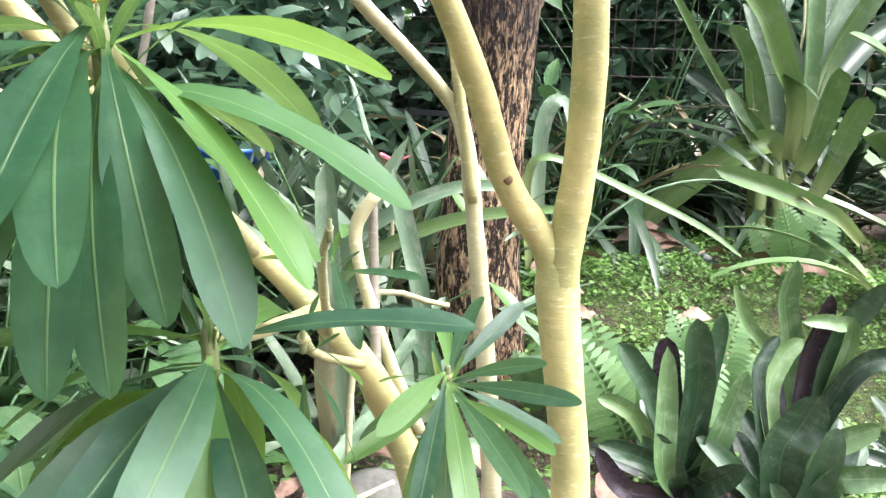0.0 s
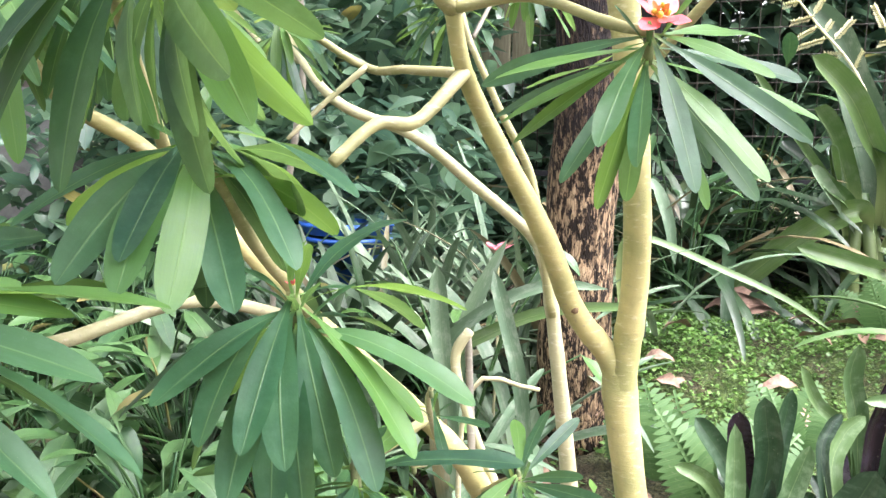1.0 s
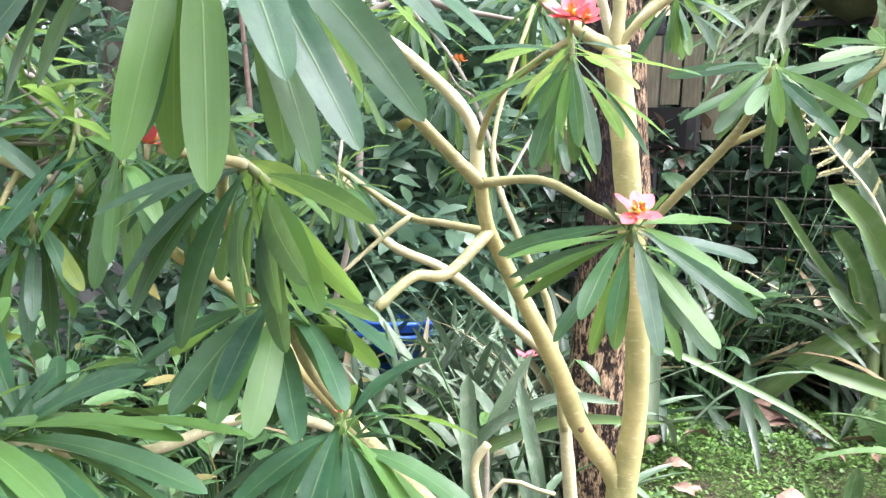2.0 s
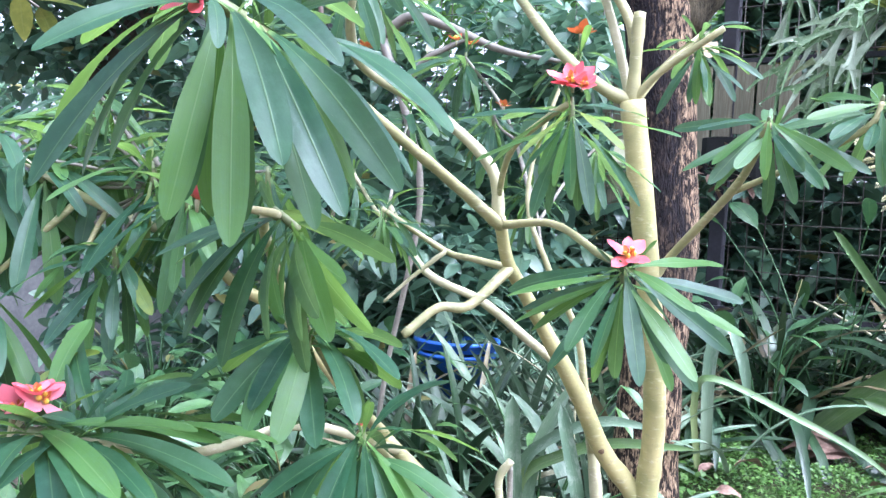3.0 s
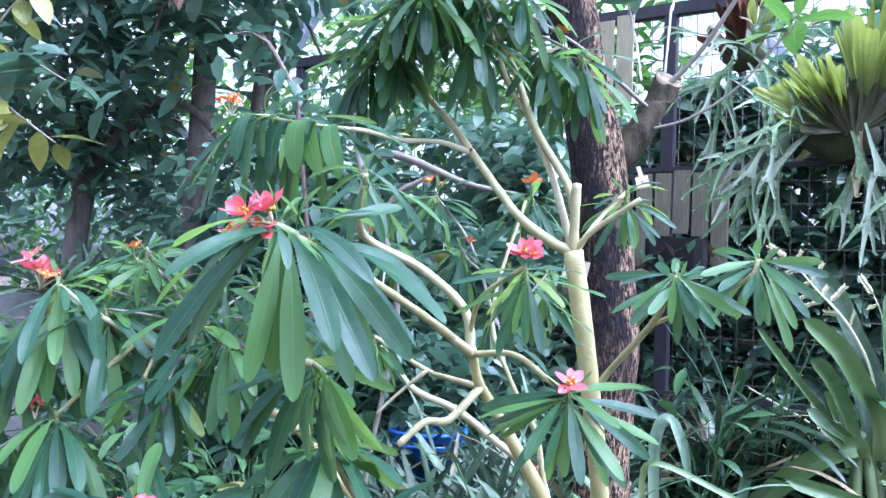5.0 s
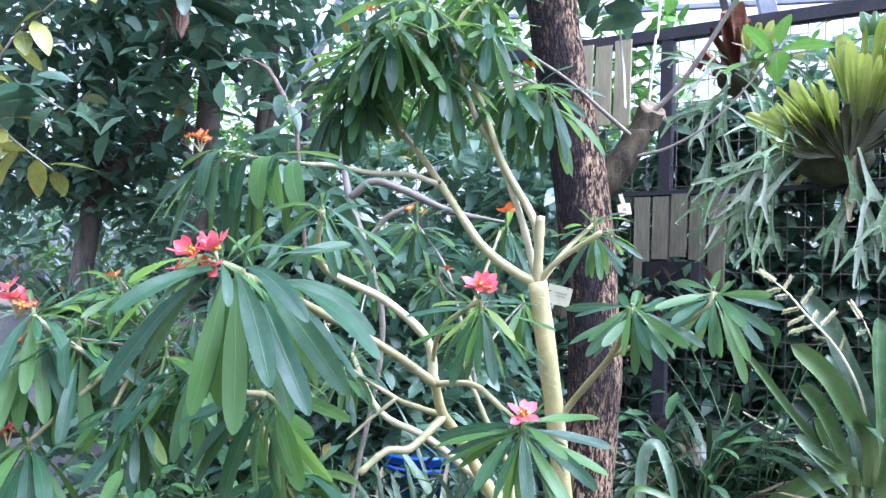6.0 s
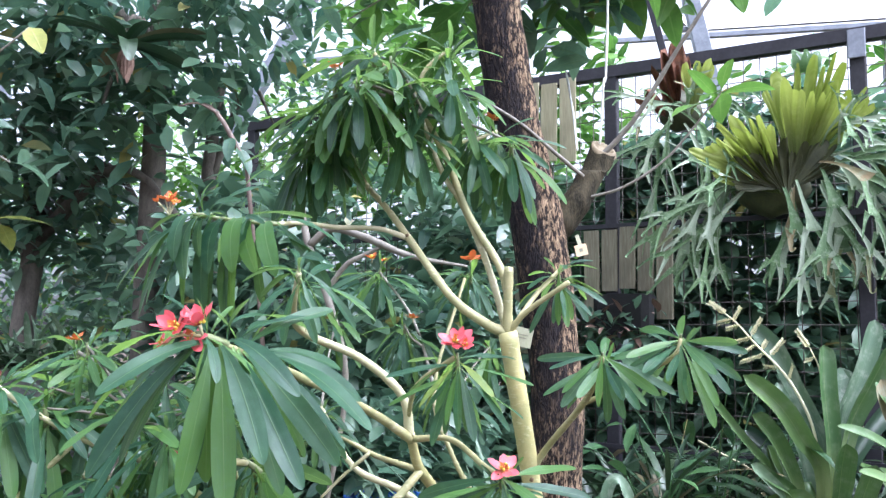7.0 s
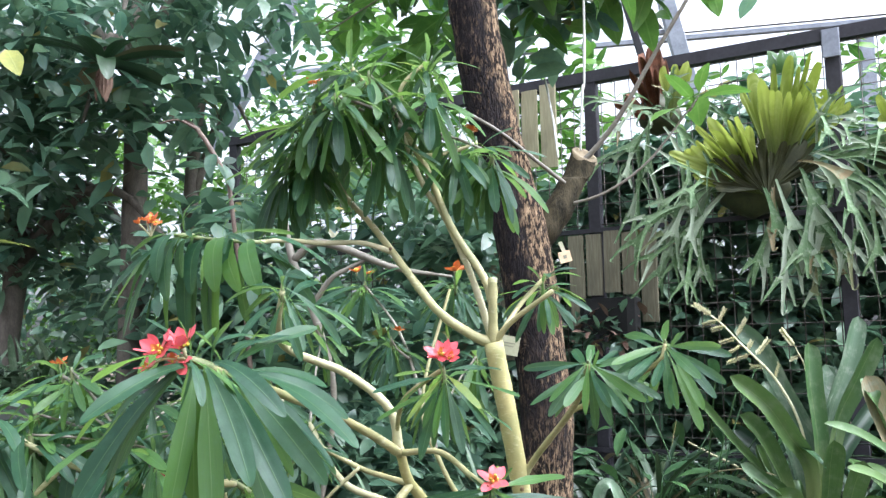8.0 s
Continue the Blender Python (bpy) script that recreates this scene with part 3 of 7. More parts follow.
def flower(owner, at, size, material, petals=6, lift=35, seed=0, beads=4, lean=(0, 0)):
    """Coloured bracts round a few yellow glands."""
    rnd = random.Random(seed + 500)
    base, at = owner.location, Vector(at)
    heart = part("flower", tube([(0, 0, -size * 0.5), (0, 0, 0)], [size * 0.07, size * 0.12], sides=8, steps=2, name="flower"), M_PALE_STEM, owner, m=Matrix.Translation(at - base) @ pose(0, 0, 0, lean[0], lean[1], 0))
    for i in range(petals):
        part("bract", PETALS[material.name], material, heart, m=leaf_pose((0, 0, 0), i * 360 / petals + rnd.uniform(-15, 15), lift * 0.8 + rnd.uniform(-22, 22), size * (1.0 if material is M_BRACT_OLD else 1.3) * rnd.uniform(0.8, 1.1), rnd.uniform(-20, 20)))
    for i in range(3 if material is not M_BRACT_OLD else 0):
        part("bract", PETALS[M_BRACT_OLD.name], M_BRACT_OLD, heart, "short orange inner bract", leaf_pose((0, 0, size * 0.05), i * 120 + rnd.uniform(-40, 40), 58 + rnd.uniform(-15, 15), size * rnd.uniform(0.55, 0.75), rnd.uniform(-30, 30)))
    for i in range(beads):
        a = i * 6.283 / max(1, beads) + rnd.uniform(-0.3, 0.3)
        r = size * rnd.uniform(0.10, 0.15)
        part("gland", BEAD, M_GLAND, heart, m=Matrix.Translation((math.cos(a) * size * 0.22, math.sin(a) * size * 0.22, size * rnd.uniform(0.15, 0.35))) @ Matrix.Diagonal((r, r, r * 1.3, 1)))
    return heart


def flower_head(owner, at, size, seed, count=4, spread=1.0, tones=(M_BRACT, M_BRACT_PALE, M_BRACT, M_BRACT_OLD)):
    """A head of a few small flowers and buds on short stalks."""
    rnd = random.Random(seed)
    for i in range(count):
        p = Vector(at) + Vector((rnd.uniform(-1, 1), rnd.uniform(-0.8, 0.8), rnd.uniform(-0.5, 0.8))) * size * spread
        limb(owner, [Vector(at) + Vector((0, 0, -size * 1.3)), (Vector(at) + p) / 2 + Vector((0, 0, -size * 0.6)), p], [0.0022, 0.0018, 0.0015], M_PALE_STEM, "flower_stalk", sides=6)
        flower(owner, p, size * rnd.uniform(0.75, 1.05), tones[i % len(tones)], rnd.randrange(5, 8), rnd.uniform(25, 60), seed + i, 3, (rnd.uniform(0, 45), rnd.uniform(-35, 35)))


# the large shrub with the forked trunk
A = shrub("euphorbia_shrub", (0.172, 0.925, ground_z(0.172, 0.925) - 0.02), "tall euphorbia shrub with smooth yellow forked trunk and drooping whorled leaves")
limb(A, [(0.178, 0.925, 0.28), (0.170, 0.920, 0.549), (0.153, 0.910, 0.677), (0.135, 0.905, 0.800), (0.134, 0.903, 0.835)], [0.026, 0.0225, 0.0225, 0.024, 0.022], name="trunk", label="smooth yellow trunk", material=M_STEM, nodes=0.03, sides=20, rough=0.06)
limb(A, [(0.136, 0.905, 0.79), (0.140, 0.893, 0.86), (0.146, 0.870, 0.964), (0.138, 0.830, 1.101), (0.107, 0.790, 1.340), (0.087, 0.768, 1.471)], [0.020, 0.0190, 0.0178, 0.0172, 0.0185, 0.0185], material=M_STEM, nodes=0.07, sides=20, rough=0.06)
limb(A, [(0.136, 0.905, 0.79), (0.118, 0.895, 0.85), (0.069, 0.860, 0.921), (0.028, 0.800, 1.027), (-0.043, 0.720, 1.172), (-0.060, 0.660, 1.224), (-0.069, 0.628, 1.287)], [0.019, 0.0165, 0.0150, 0.0140, 0.0120, 0.0108, 0.0100], material=M_STEM, nodes=0.06, sides=18, rough=0.08)
limb(A, [(0.087, 0.768, 1.465), (0.089, 0.757, 1.53), (0.091, 0.750, 1.596)], [0.012, 0.0105, 0.0105], name="stub", nodes=0.12)
limb(A, [(0.087, 0.768, 1.468), (0.041, 0.760, 1.490), (-0.023, 0.745, 1.541), (-0.126, 0.790, 1.668), (-0.176, 0.800, 1.730), (-0.229, 0.810, 1.789), (-0.269, 0.800, 1.881)], [0.012, 0.0115, 0.010, 0.0085, 0.0075, 0.007, 0.006], M_UPPER_STEM)
limb(A, [(-0.120, 0.790, 1.66), (-0.180, 0.770, 1.679), (-0.258, 0.750, 1.680), (-0.275, 0.600, 1.668), (-0.283, 0.500, 1.653)], [0.007, 0.006, 0.006, 0.005, 0.0045], M_PALE_STEM)
limb(A, [(-0.283, 0.502, 1.653), (-0.345, 0.466, 1.655), (-0.405, 0.446, 1.662)], [0.0045, 0.0045, 0.004], M_SHOOT)
limb(A, [(0.085, 0.780, 1.468), (0.062, 0.790, 1.545), (0.035, 0.79, 1.626), (-0.011, 0.785, 1.731), (-0.051, 0.78, 1.795), (-0.10, 0.755, 1.93)], [0.0095, 0.0085, 0.008, 0.007, 0.0065, 0.005], M_PALE_STEM)
limb(A, [(0.088, 0.772, 1.54), (0.070, 0.775, 1.600), (0.003, 0.780, 1.710), (-0.048, 0.775, 1.838), (-0.118, 0.765, 1.950), (-0.190, 0.745, 2.040)], [0.010, 0.0095, 0.0085, 0.0085, 0.007, 0.006], M_UPPER_STEM)
limb(A, [(0.087, 0.768, 1.468), (0.126, 0.750, 1.510), (0.209, 0.720, 1.565)], [0.008, 0.006, 0.0055])
limb(A, [(0.091, 0.775, 1.470), (0.128, 0.880, 1.548), (0.171, 0.950, 1.605)], [0.007, 0.006, 0.005])
limb(A, [(-0.067, 0.632, 1.275), (-0.107, 0.560, 1.320), (-0.131, 0.450, 1.358), (-0.152, 0.250, 1.409), (-0.167, 0.175, 1.430), (-0.184, 0.140, 1.442), (-0.203, 0.108, 1.455)], [0.0105, 0.009, 0.008, 0.0070, 0.0060, 0.0050, 0.0030])
limb(A, [(-0.069, 0.628, 1.280), (-0.083, 0.620, 1.354), (-0.150, 0.580, 1.420), (-0.215, 0.480, 1.462), (-0.205, 0.400, 1.495), (-0.181, 0.358, 1.555)], [0.0105, 0.0095, 0.009, 0.008, 0.007, 0.005], M_PALE_STEM)
limb(A, [(-0.067, 0.630, 1.275), (-0.069, 0.620, 1.321), (-0.041, 0.560, 1.375), (0.012, 0.510, 1.410), (0.043, 0.497, 1.428)], [0.006, 0.005, 0.005, 0.005, 0.005])
limb(A, [(-0.067, 0.630, 1.276), (0.012, 0.600, 1.282), (0.082, 0.530, 1.250), (0.116, 0.500, 1.238)], [0.007, 0.006, 0.006, 0.005])
limb(A, [(-0.058, 0.662, 1.215), (-0.097, 0.600, 1.164), (-0.132, 0.570, 1.160), (-0.166, 0.535, 1.124)], [0.009, 0.008, 0.0075, 0.007])
limb(A, [(-0.062, 0.675, 1.215), (-0.135, 0.730, 1.222), (-0.195, 0.783, 1.229), (-0.285, 0.730, 1.290)], [0.007, 0.006, 0.006, 0.005])
limb(A, [(-0.190, 0.780, 1.229), (-0.240, 0.77, 1.185), (-0.281, 0.750, 1.141)], [0.005, 0.004, 0.003], M_PALE_STEM)
limb(A, [(0.128, 0.81, 1.20), (0.162, 0.800, 1.252), (0.242, 0.720, 1.353), (0.272, 0.653, 1.428)], [0.009, 0.0075, 0.007, 0.005])
limb(A, [(0.230, 0.735, 1.338), (0.330, 0.72, 1.39), (0.394, 0.690, 1.431), (0.407, 0.686, 1.462)], [0.005, 0.005, 0.005, 0.004])
for spot, r in (((0.069, 0.848, 0.925), 0.008), ((0.132, 0.795, 1.19), 0.007), ((-0.12, 0.78, 1.665), 0.006)):
    part("bud_scar", bead_mesh("bud_scar", r * 0.7, M_SCAR), M_SCAR, A, "brown bud scar", Matrix.Translation(Vector(spot) - A.location + Vector((0, -0.006, 0))) @ Matrix.Diagonal((1, 0.6, 1, 1)))

cluster(A, (-0.205, 0.105, 1.456), 0.20, [(172, -33, 1.0, 0.05, 5), (-164, -47, 0.85, 0.10, 5), (-140, -52, 1.05, 0.15, 1), (177, -53, 0.85, 0.20, 1), (164, -11, 0.83, 0.0, 5), (-150, -60, 0.9, 0.1, 2), (160, -40, 0.95, 0.1, 3), (-121, -84, 0.85, 0.2, 0), (128, -85, 0.90, 0.3, 4), (-52, -71, 1.05, 0.4, 0), (-40, -44, 0.98, 0.35, 2), (-29, -49, 1.07, 0.75, 1), (-13, -42, 1.02, 0.85, 2), (-29, -21, 0.83, 0.45, 6), (-18, -24, 1.08, 1.0, 2), (5, -42, 0.9, 0.95, 1), (21, -23, 0.8, 1.0, 6), (-48, -38, 0.45, 0.05, 2), (52, 22, 0.75, 0.8, 5), (58, -9, 0.78, 1.0, 5), (43, 22, 0.54, 0.6, 5)]
        + [(84, -24, 0.8), (96, 16, 0.8), (70, 5, 0.9), (139, -13, 0.9), (97, -50, 1.0), (60, -35, 1.0), (150, -55, 1.0), (110, -65, 1.0), (-100, -75, 0.95), (-20, -62, 1.0), (30, -50, 1.0)], 1, 6, (0.15, -0.45, 1.0), fill=4, along=(0.034, 0.060, -0.022), shoot=M_SHOOT)
cluster(A, (0.043, 0.497, 1.429), 0.125, [(-145, -23, 1.0), (169, -38, 1.0), (-109, -30, 1.0), (-115, -60, 1.0), (121, -64, 1.0), (-76, -54, 1.0), (-44, -69, 1.0), (66, -58, 1.0), (1, -51, 1.05), (5, -33, 1.0), (50, -1, 1.0), (144, -4, 1.0), (75, 4, 1.0), (-130, -8, 1.1), (-20, -12, 1.1)], 2, 4, fill=8, flat=True)
cluster(A, (0.116, 0.5, 1.238), 0.145, [(-147, -12, 1.0), (136, -9, 1.0), (163, -22, 1.0), (159, -35, 1.0), (-131, -45, 1.0), (-111, -36, 1.0), (-97, -36, 1.0), (122, -64, 1.0), (98, -66, 1.0), (-66, -58, 1.0), (-17, -50, 1.0), (-13, -34, 1.05), (41, 3, 1.0), (89, 17, 0.6), (172, -16, 1.0), (-160, -26, 0.95), (20, -10, 1.0), (-5, -20, 1.0), (-35, -42, 1.0), (65, -12, 0.9), (110, -8, 0.9)], 3, 3, (0, -0.75, 1.0), fill=4, flat=True)
cluster(A, (0.272, 0.653, 1.432), 0.122, [(88, 20, 1.0), (64, 20, 1.0), (-133, -11, 1.0), (-137, -43, 1.0), (-92, -42, 1.0), (79, -74, 1.0), (-52, -37, 1.0), (-28, -31, 1.0), (-4, -27, 1.1), (105, 17, 1.0), (67, 0, 1.0), (162, -4, 1.0), (-110, -25, 1.0), (-70, -30, 1.0), (-155, -28, 1.0), (-15, -48, 0.9), (30, -12, 1.0)], 4, 3, (0, -1.0, 0.9), fill=4, flat=True)
cluster(A, (0.407, 0.686, 1.466), 0.124, [(84, 26, 1.0), (-48, -1, 1.0), (-31, -31, 1.0), (-82, -47, 1.0), (-103, -24, 1.0), (-124, -22, 1.0), (-178, -14, 1.05), (128, 19, 1.0), (123, 8, 1.0), (-17, -69, 1.2), (-10, -51, 1.0), (-65, -25, 1.0), (-150, -40, 1.0), (20, -10, 1.0), (165, -30, 0.95)], 5, 3, (0, -0.9, 1.0), fill=5, flat=True)
cluster(A, (-0.408, 0.445, 1.664), 0.135, [(-95, -58, 0.76, 0.0, 8), (-88, -62, 0.98, 0.12, 9), (-85, -54, 0.70, 0.25, 8), (-92, -60, 0.88, 0.42, 9), (-75, -58, 0.86, 0.58, 8), (-80, -60, 0.70, 0.66, 8), (-60, -54, 0.90, 0.74, 9), (-52, -56, 0.90, 0.90, 9), (-110, -84, 1.35, 0.05, 12), (-80, -82, 1.3, 0.2, 10), (-100, -84, 1.35, 0.32, 12), (-75, -83, 1.4, 0.48, 12), (-90, -80, 1.3, 0.62, 10), (90, -80, 1.1, 0.8, 1)]
        + [(-170, -62, 1.5, 0.05, 2), (175, -58, 1.35, 0.0, 3), (178, -40, 1.5, 0.05, 5), (165, -35, 1.5, 0.1, 5), (-175, -18, 0.75, 0.1, 6), (-150, -70, 1.25, 0.1, 1), (-145, -64, 1.3, 0.05, 2)]
        + [(-60, -8, 0.55, 0.15, 3), (-95, -14, 0.5, 0.4, 6), (-40, -12, 0.6, 0.6, 3), (-85, -25, 0.6, 0.8, 6), (60, 55, 0.5, 0.0), (100, 60, 0.6, 0.1), (20, 35, 0.7, 0.2), (-30, 10, 0.7, 0.15), (40, 5, 1.0, 0.5), (10, -30, 1.2, 0.7), (0, -20, 1.1, 0.9), (30, -35, 1.2, 0.8), (15, -50, 1.1, 1.0), (120, -30, 1.1, 0.4)], 6, 3, (-0.3, -0.5, 0.8), fill=0, along=(0.128, 0.040, -0.010), shoot=M_SHOOT)
cluster(A, (-0.181, 0.358, 1.561), 0.12, [(145, 7, 1.0), (-110, -13, 1.0), (82, 21, 1.0), (43, -15, 1.0), (18, -28, 1.1), (19, -47, 1.05), (122, 22, 1.0), (-52, 3, 1.0), (163, -41, 1.0), (-51, -43, 1.0)], 7, 4)
for i, (spot, size, n, lo, hi) in enumerate((
        ((-0.190, 0.745, 2.045), 0.16, 22, -70, 25), ((-0.046, 0.80, 2.060), 0.11, 12, -15, 55), ((-0.285, 0.74, 1.945), 0.165, 16, -85, 5), ((-0.300, 0.80, 1.89), 0.150, 16, -85, 10),
        ((-0.09, 0.76, 1.98), 0.13, 16, -84, 15), ((0.045, 0.88, 1.90), 0.12, 16, -80, 20), ((0.171, 0.95, 1.605), 0.12, 14, -60, 25), ((-0.285, 0.73, 1.29), 0.10, 12, -75, 25))):
    cluster(A, spot, size, whorl(n, 20 + i, lo, hi), 30 + i, 3, joined=i in (3, 4, 5))
for i, spot in enumerate(((-0.285, 0.75, 1.885), (-0.25, 0.68, 1.96), (-0.14, 0.70, 2.01), (-0.11, 0.72, 1.89), (0.01, 0.82, 1.88), (0.08, 0.86, 1.87), (-0.03, 0.76, 1.98), (-0.34, 0.76, 1.86), (-0.19, 0.64, 1.95))):
    cluster(A, spot, 0.155, whorl(15, 120 + i, -84, 0), 130 + i, 2, joined=i > 3)
    limb(A, [(-0.085, 0.755, 1.91), ((spot[0] - 0.085) / 2, (spot[1] + 0.755) / 2, (spot[2] + 1.93) / 2), spot], [0.0045, 0.004, 0.003], M_TWIG)
limb(A, [(-0.110, 0.765, 1.940), (-0.09, 0.78, 2.01), (-0.046, 0.80, 2.058)], [0.006, 0.005, 0.004])
limb(A, [(-0.05, 0.765, 1.85), (0.0, 0.83, 1.87), (0.045, 0.88, 1.90)], [0.006, 0.005, 0.004])
limb(A, [(-0.135, 0.760, 1.970), (-0.21, 0.745, 1.965), (-0.285, 0.74, 1.943)], [0.006, 0.005, 0.004])
flower(A, (-0.199, 0.090, 1.468), 0.026, M_BRACT, 7, 62, 1, 6, (22, -8))
flower(A, (-0.228, 0.085, 1.464), 0.024, M_BRACT, 7, 40, 11, 6, (45, -25))
flower(A, (-0.213, 0.100, 1.452), 0.020, M_BRACT, 5, 0, 12, 2, (40, -20))
flower(A, (-0.248, 0.090, 1.446), 0.013, M_BRACT, 4, 25, 13, 2, (40, -30))
limb(A, [(-0.198, 0.104, 1.454), (-0.212, 0.095, 1.456), (-0.228, 0.087, 1.454), (-0.247, 0.09, 1.443)], [0.003, 0.0025, 0.002, 0.0015], M_UPPER_STEM, "flower_stalk")
flower(A, (0.043, 0.492, 1.450), 0.025, M_BRACT, 9, 40, 2, 6, (35, 0))
flower(A, (0.056, 0.490, 1.446), 0.017, M_BRACT, 6, 30, 14, 3, (45, 20))
flower(A, (0.122, 0.496, 1.250), 0.024, M_BRACT, 6, 25, 3, 4, (48, 12))
flower_head(A, (-0.458, 0.442, 1.684), 0.016, 604, 6, 1.2, (M_BRACT_OLD,))
flower(A, (0.040, 0.86, 1.920), 0.022, M_BRACT_OLD, 6, 30, 6, 3)
flower(A, (-0.257, 0.70, 2.000), 0.018, M_BRACT_OLD, 5, 30, 7, 2)
flower(A, (-0.175, 0.38, 1.47), 0.012, M_BRACT_OLD, 5, 30, 8, 2)

# the slender shrub just behind it
B = shrub("euphorbia_shrub", (0.088, 0.985, ground_z(0.088, 0.985) - 0.02), "slender euphorbia shrub with a thin pale stem behind the forked trunk")
limb(B, [(0.090, 0.985, 0.30), (0.082, 0.980, 0.515), (0.072, 0.980, 0.633), (0.044, 0.980, 0.857), (0.026, 0.972, 0.965), (0.000, 0.970, 1.010), (-0.077, 0.900, 1.086), (-0.147, 0.850, 1.147), (-0.252, 0.850, 1.192), (-0.36, 0.95, 1.30)], [0.0135, 0.013, 0.013, 0.0125, 0.0115, 0.010, 0.0095, 0.009, 0.008, 0.006], M_PALE_STEM, "stem")
limb(B, [(0.040, 0.975, 0.885), (0.020, 0.965, 1.00), (-0.000, 0.960, 1.099), (-0.052, 0.930, 1.207), (-0.10, 0.95, 1.35), (-0.06, 1.08, 1.60)], [0.009, 0.008, 0.0075, 0.006, 0.005, 0.004], M_UPPER_STEM)
limb(B, [(-0.09, 0.945, 1.32), (-0.20, 1.15, 1.50), (-0.32, 1.25, 1.63)], [0.005, 0.004, 0.003], M_TWIG)
limb(B, [(-0.30, 0.90, 1.24), (-0.42, 1.05, 1.28), (-0.50, 1.10, 1.36)], [0.006, 0.005, 0.004], M_PALE_STEM)
for i, (spot, size, n) in enumerate((((-0.05, 1.10, 1.615), 0.14, 16), ((-0.32, 1.25, 1.635), 0.14, 16), ((-0.21, 1.10, 1.487), 0.13, 14), ((-0.36, 0.95, 1.305), 0.12, 14), ((-0.50, 1.10, 1.365), 0.13, 14), ((-0.14, 1.15, 1.36), 0.12, 12), ((-0.02, 1.20, 1.44), 0.12, 12), ((-0.42, 1.2, 1.5), 0.12, 12))):
    cluster(B, spot, size, whorl(n, 60 + i, -80, 25), 70 + i, 3)
limb(B, [(-0.16, 1.07, 1.44), (-0.19, 1.09, 1.46), (-0.21, 1.10, 1.487)], [0.004, 0.003, 0.003], M_TWIG)
limb(B, [(-0.07, 0.95, 1.24), (-0.11, 1.08, 1.31), (-0.14, 1.15, 1.36)], [0.004, 0.003, 0.003], M_TWIG)
limb(B, [(-0.08, 0.95, 1.28), (-0.05, 1.10, 1.38), (-0.02, 1.20, 1.44)], [0.004, 0.003, 0.003], M_TWIG)
limb(B, [(-0.36, 0.95, 1.30), (-0.40, 1.1, 1.42), (-0.42, 1.2, 1.5)], [0.004, 0.003, 0.003], M_TWIG)
flower(B, (-0.05, 1.10, 1.645), 0.030, M_BRACT_OLD, 7, 40, 20, 4)
flower(B, (-0.34, 1.24, 1.665), 0.022, M_BRACT_OLD, 7, 40, 21, 8)
flower(B, (-0.31, 1.26, 1.660), 0.018, M_BRACT_OLD, 5, 40, 22, 6)
flower(B, (-0.19, 1.10, 1.505), 0.020, M_BRACT_OLD, 6, 40, 23, 3)

# the low spreading shrub
C = shrub("euphorbia_shrub", (0.012, 0.765, ground_z(0.012, 0.765) - 0.02), "spreading euphorbia shrub with slanting pale stems and pink flowers")
limb(C, [(0.015, 0.765, 0.30), (0.006, 0.762, 0.50), (-0.008, 0.760, 0.621), (-0.031, 0.750, 0.693), (-0.063, 0.720, 0.768), (-0.130, 0.690, 0.850), (-0.250, 0.620, 0.99), (-0.359, 0.570, 1.125), (-0.418, 0.520, 1.175), (-0.452, 0.500, 1.223)], [0.018, 0.016, 0.015, 0.0145, 0.014, 0.012, 0.0105, 0.0095, 0.009, 0.009], M_STEM, name="stem")
limb(C, [(-0.440, 0.507, 1.208), (-0.500, 0.470, 1.241), (-0.568, 0.440, 1.267), (-0.66, 0.42, 1.31), (-0.745, 0.40, 1.365)], [0.008, 0.0075, 0.007, 0.006, 0.005], M_PALE_STEM)
limb(C, [(-0.452, 0.500, 1.215), (-0.486, 0.500, 1.269), (-0.53, 0.510, 1.32), (-0.65, 0.60, 1.38), (-0.77, 0.65, 1.42)], [0.007, 0.0065, 0.006, 0.005, 0.004], M_TWIG)
limb(C, [(-0.057, 0.750, 0.915), (-0.073, 0.750, 0.886), (-0.068, 0.750, 0.844), (-0.039, 0.750, 0.760), (-0.008, 0.755, 0.69)], [0.0075, 0.0075, 0.007, 0.007, 0.007], M_PALE_STEM)
limb(C, [(-0.060, 0.760, 0.906), (-0.057, 0.760, 0.843), (-0.050, 0.735, 0.750)], [0.005, 0.0055, 0.006], M_TWIG)
limb(C, [(-0.568, 0.440, 1.262), (-0.578, 0.435, 1.24), (-0.585, 0.427, 1.215)], [0.005, 0.004, 0.004])
limb(C, [(-0.60, 0.43, 1.28), (-0.66, 0.40, 1.21), (-0.708, 0.37, 1.150)], [0.006, 0.005, 0.004])
limb(C, [(-0.22, 0.635, 0.96), (-0.23, 0.50, 1.05), (-0.221, 0.36, 1.148)], [0.008, 0.007, 0.005])
limb(C, [(-0.15, 0.68, 0.87), (-0.16, 0.53, 0.95), (-0.160, 0.39, 1.027)], [0.008, 0.007, 0.005])
limb(C, [(-0.10, 0.70, 0.82), (-0.12, 0.55, 0.84), (-0.119, 0.43, 0.873)], [0.007, 0.006, 0.005])
limb(C, [(-0.04, 0.745, 0.71), (-0.01, 0.67, 0.76), (0.012, 0.603, 0.798)], [0.006, 0.005, 0.004])
limb(C, [(-0.06, 0.72, 0.765), (-0.08, 0.57, 0.82), (-0.075, 0.468, 0.862)], [0.005, 0.004, 0.004])
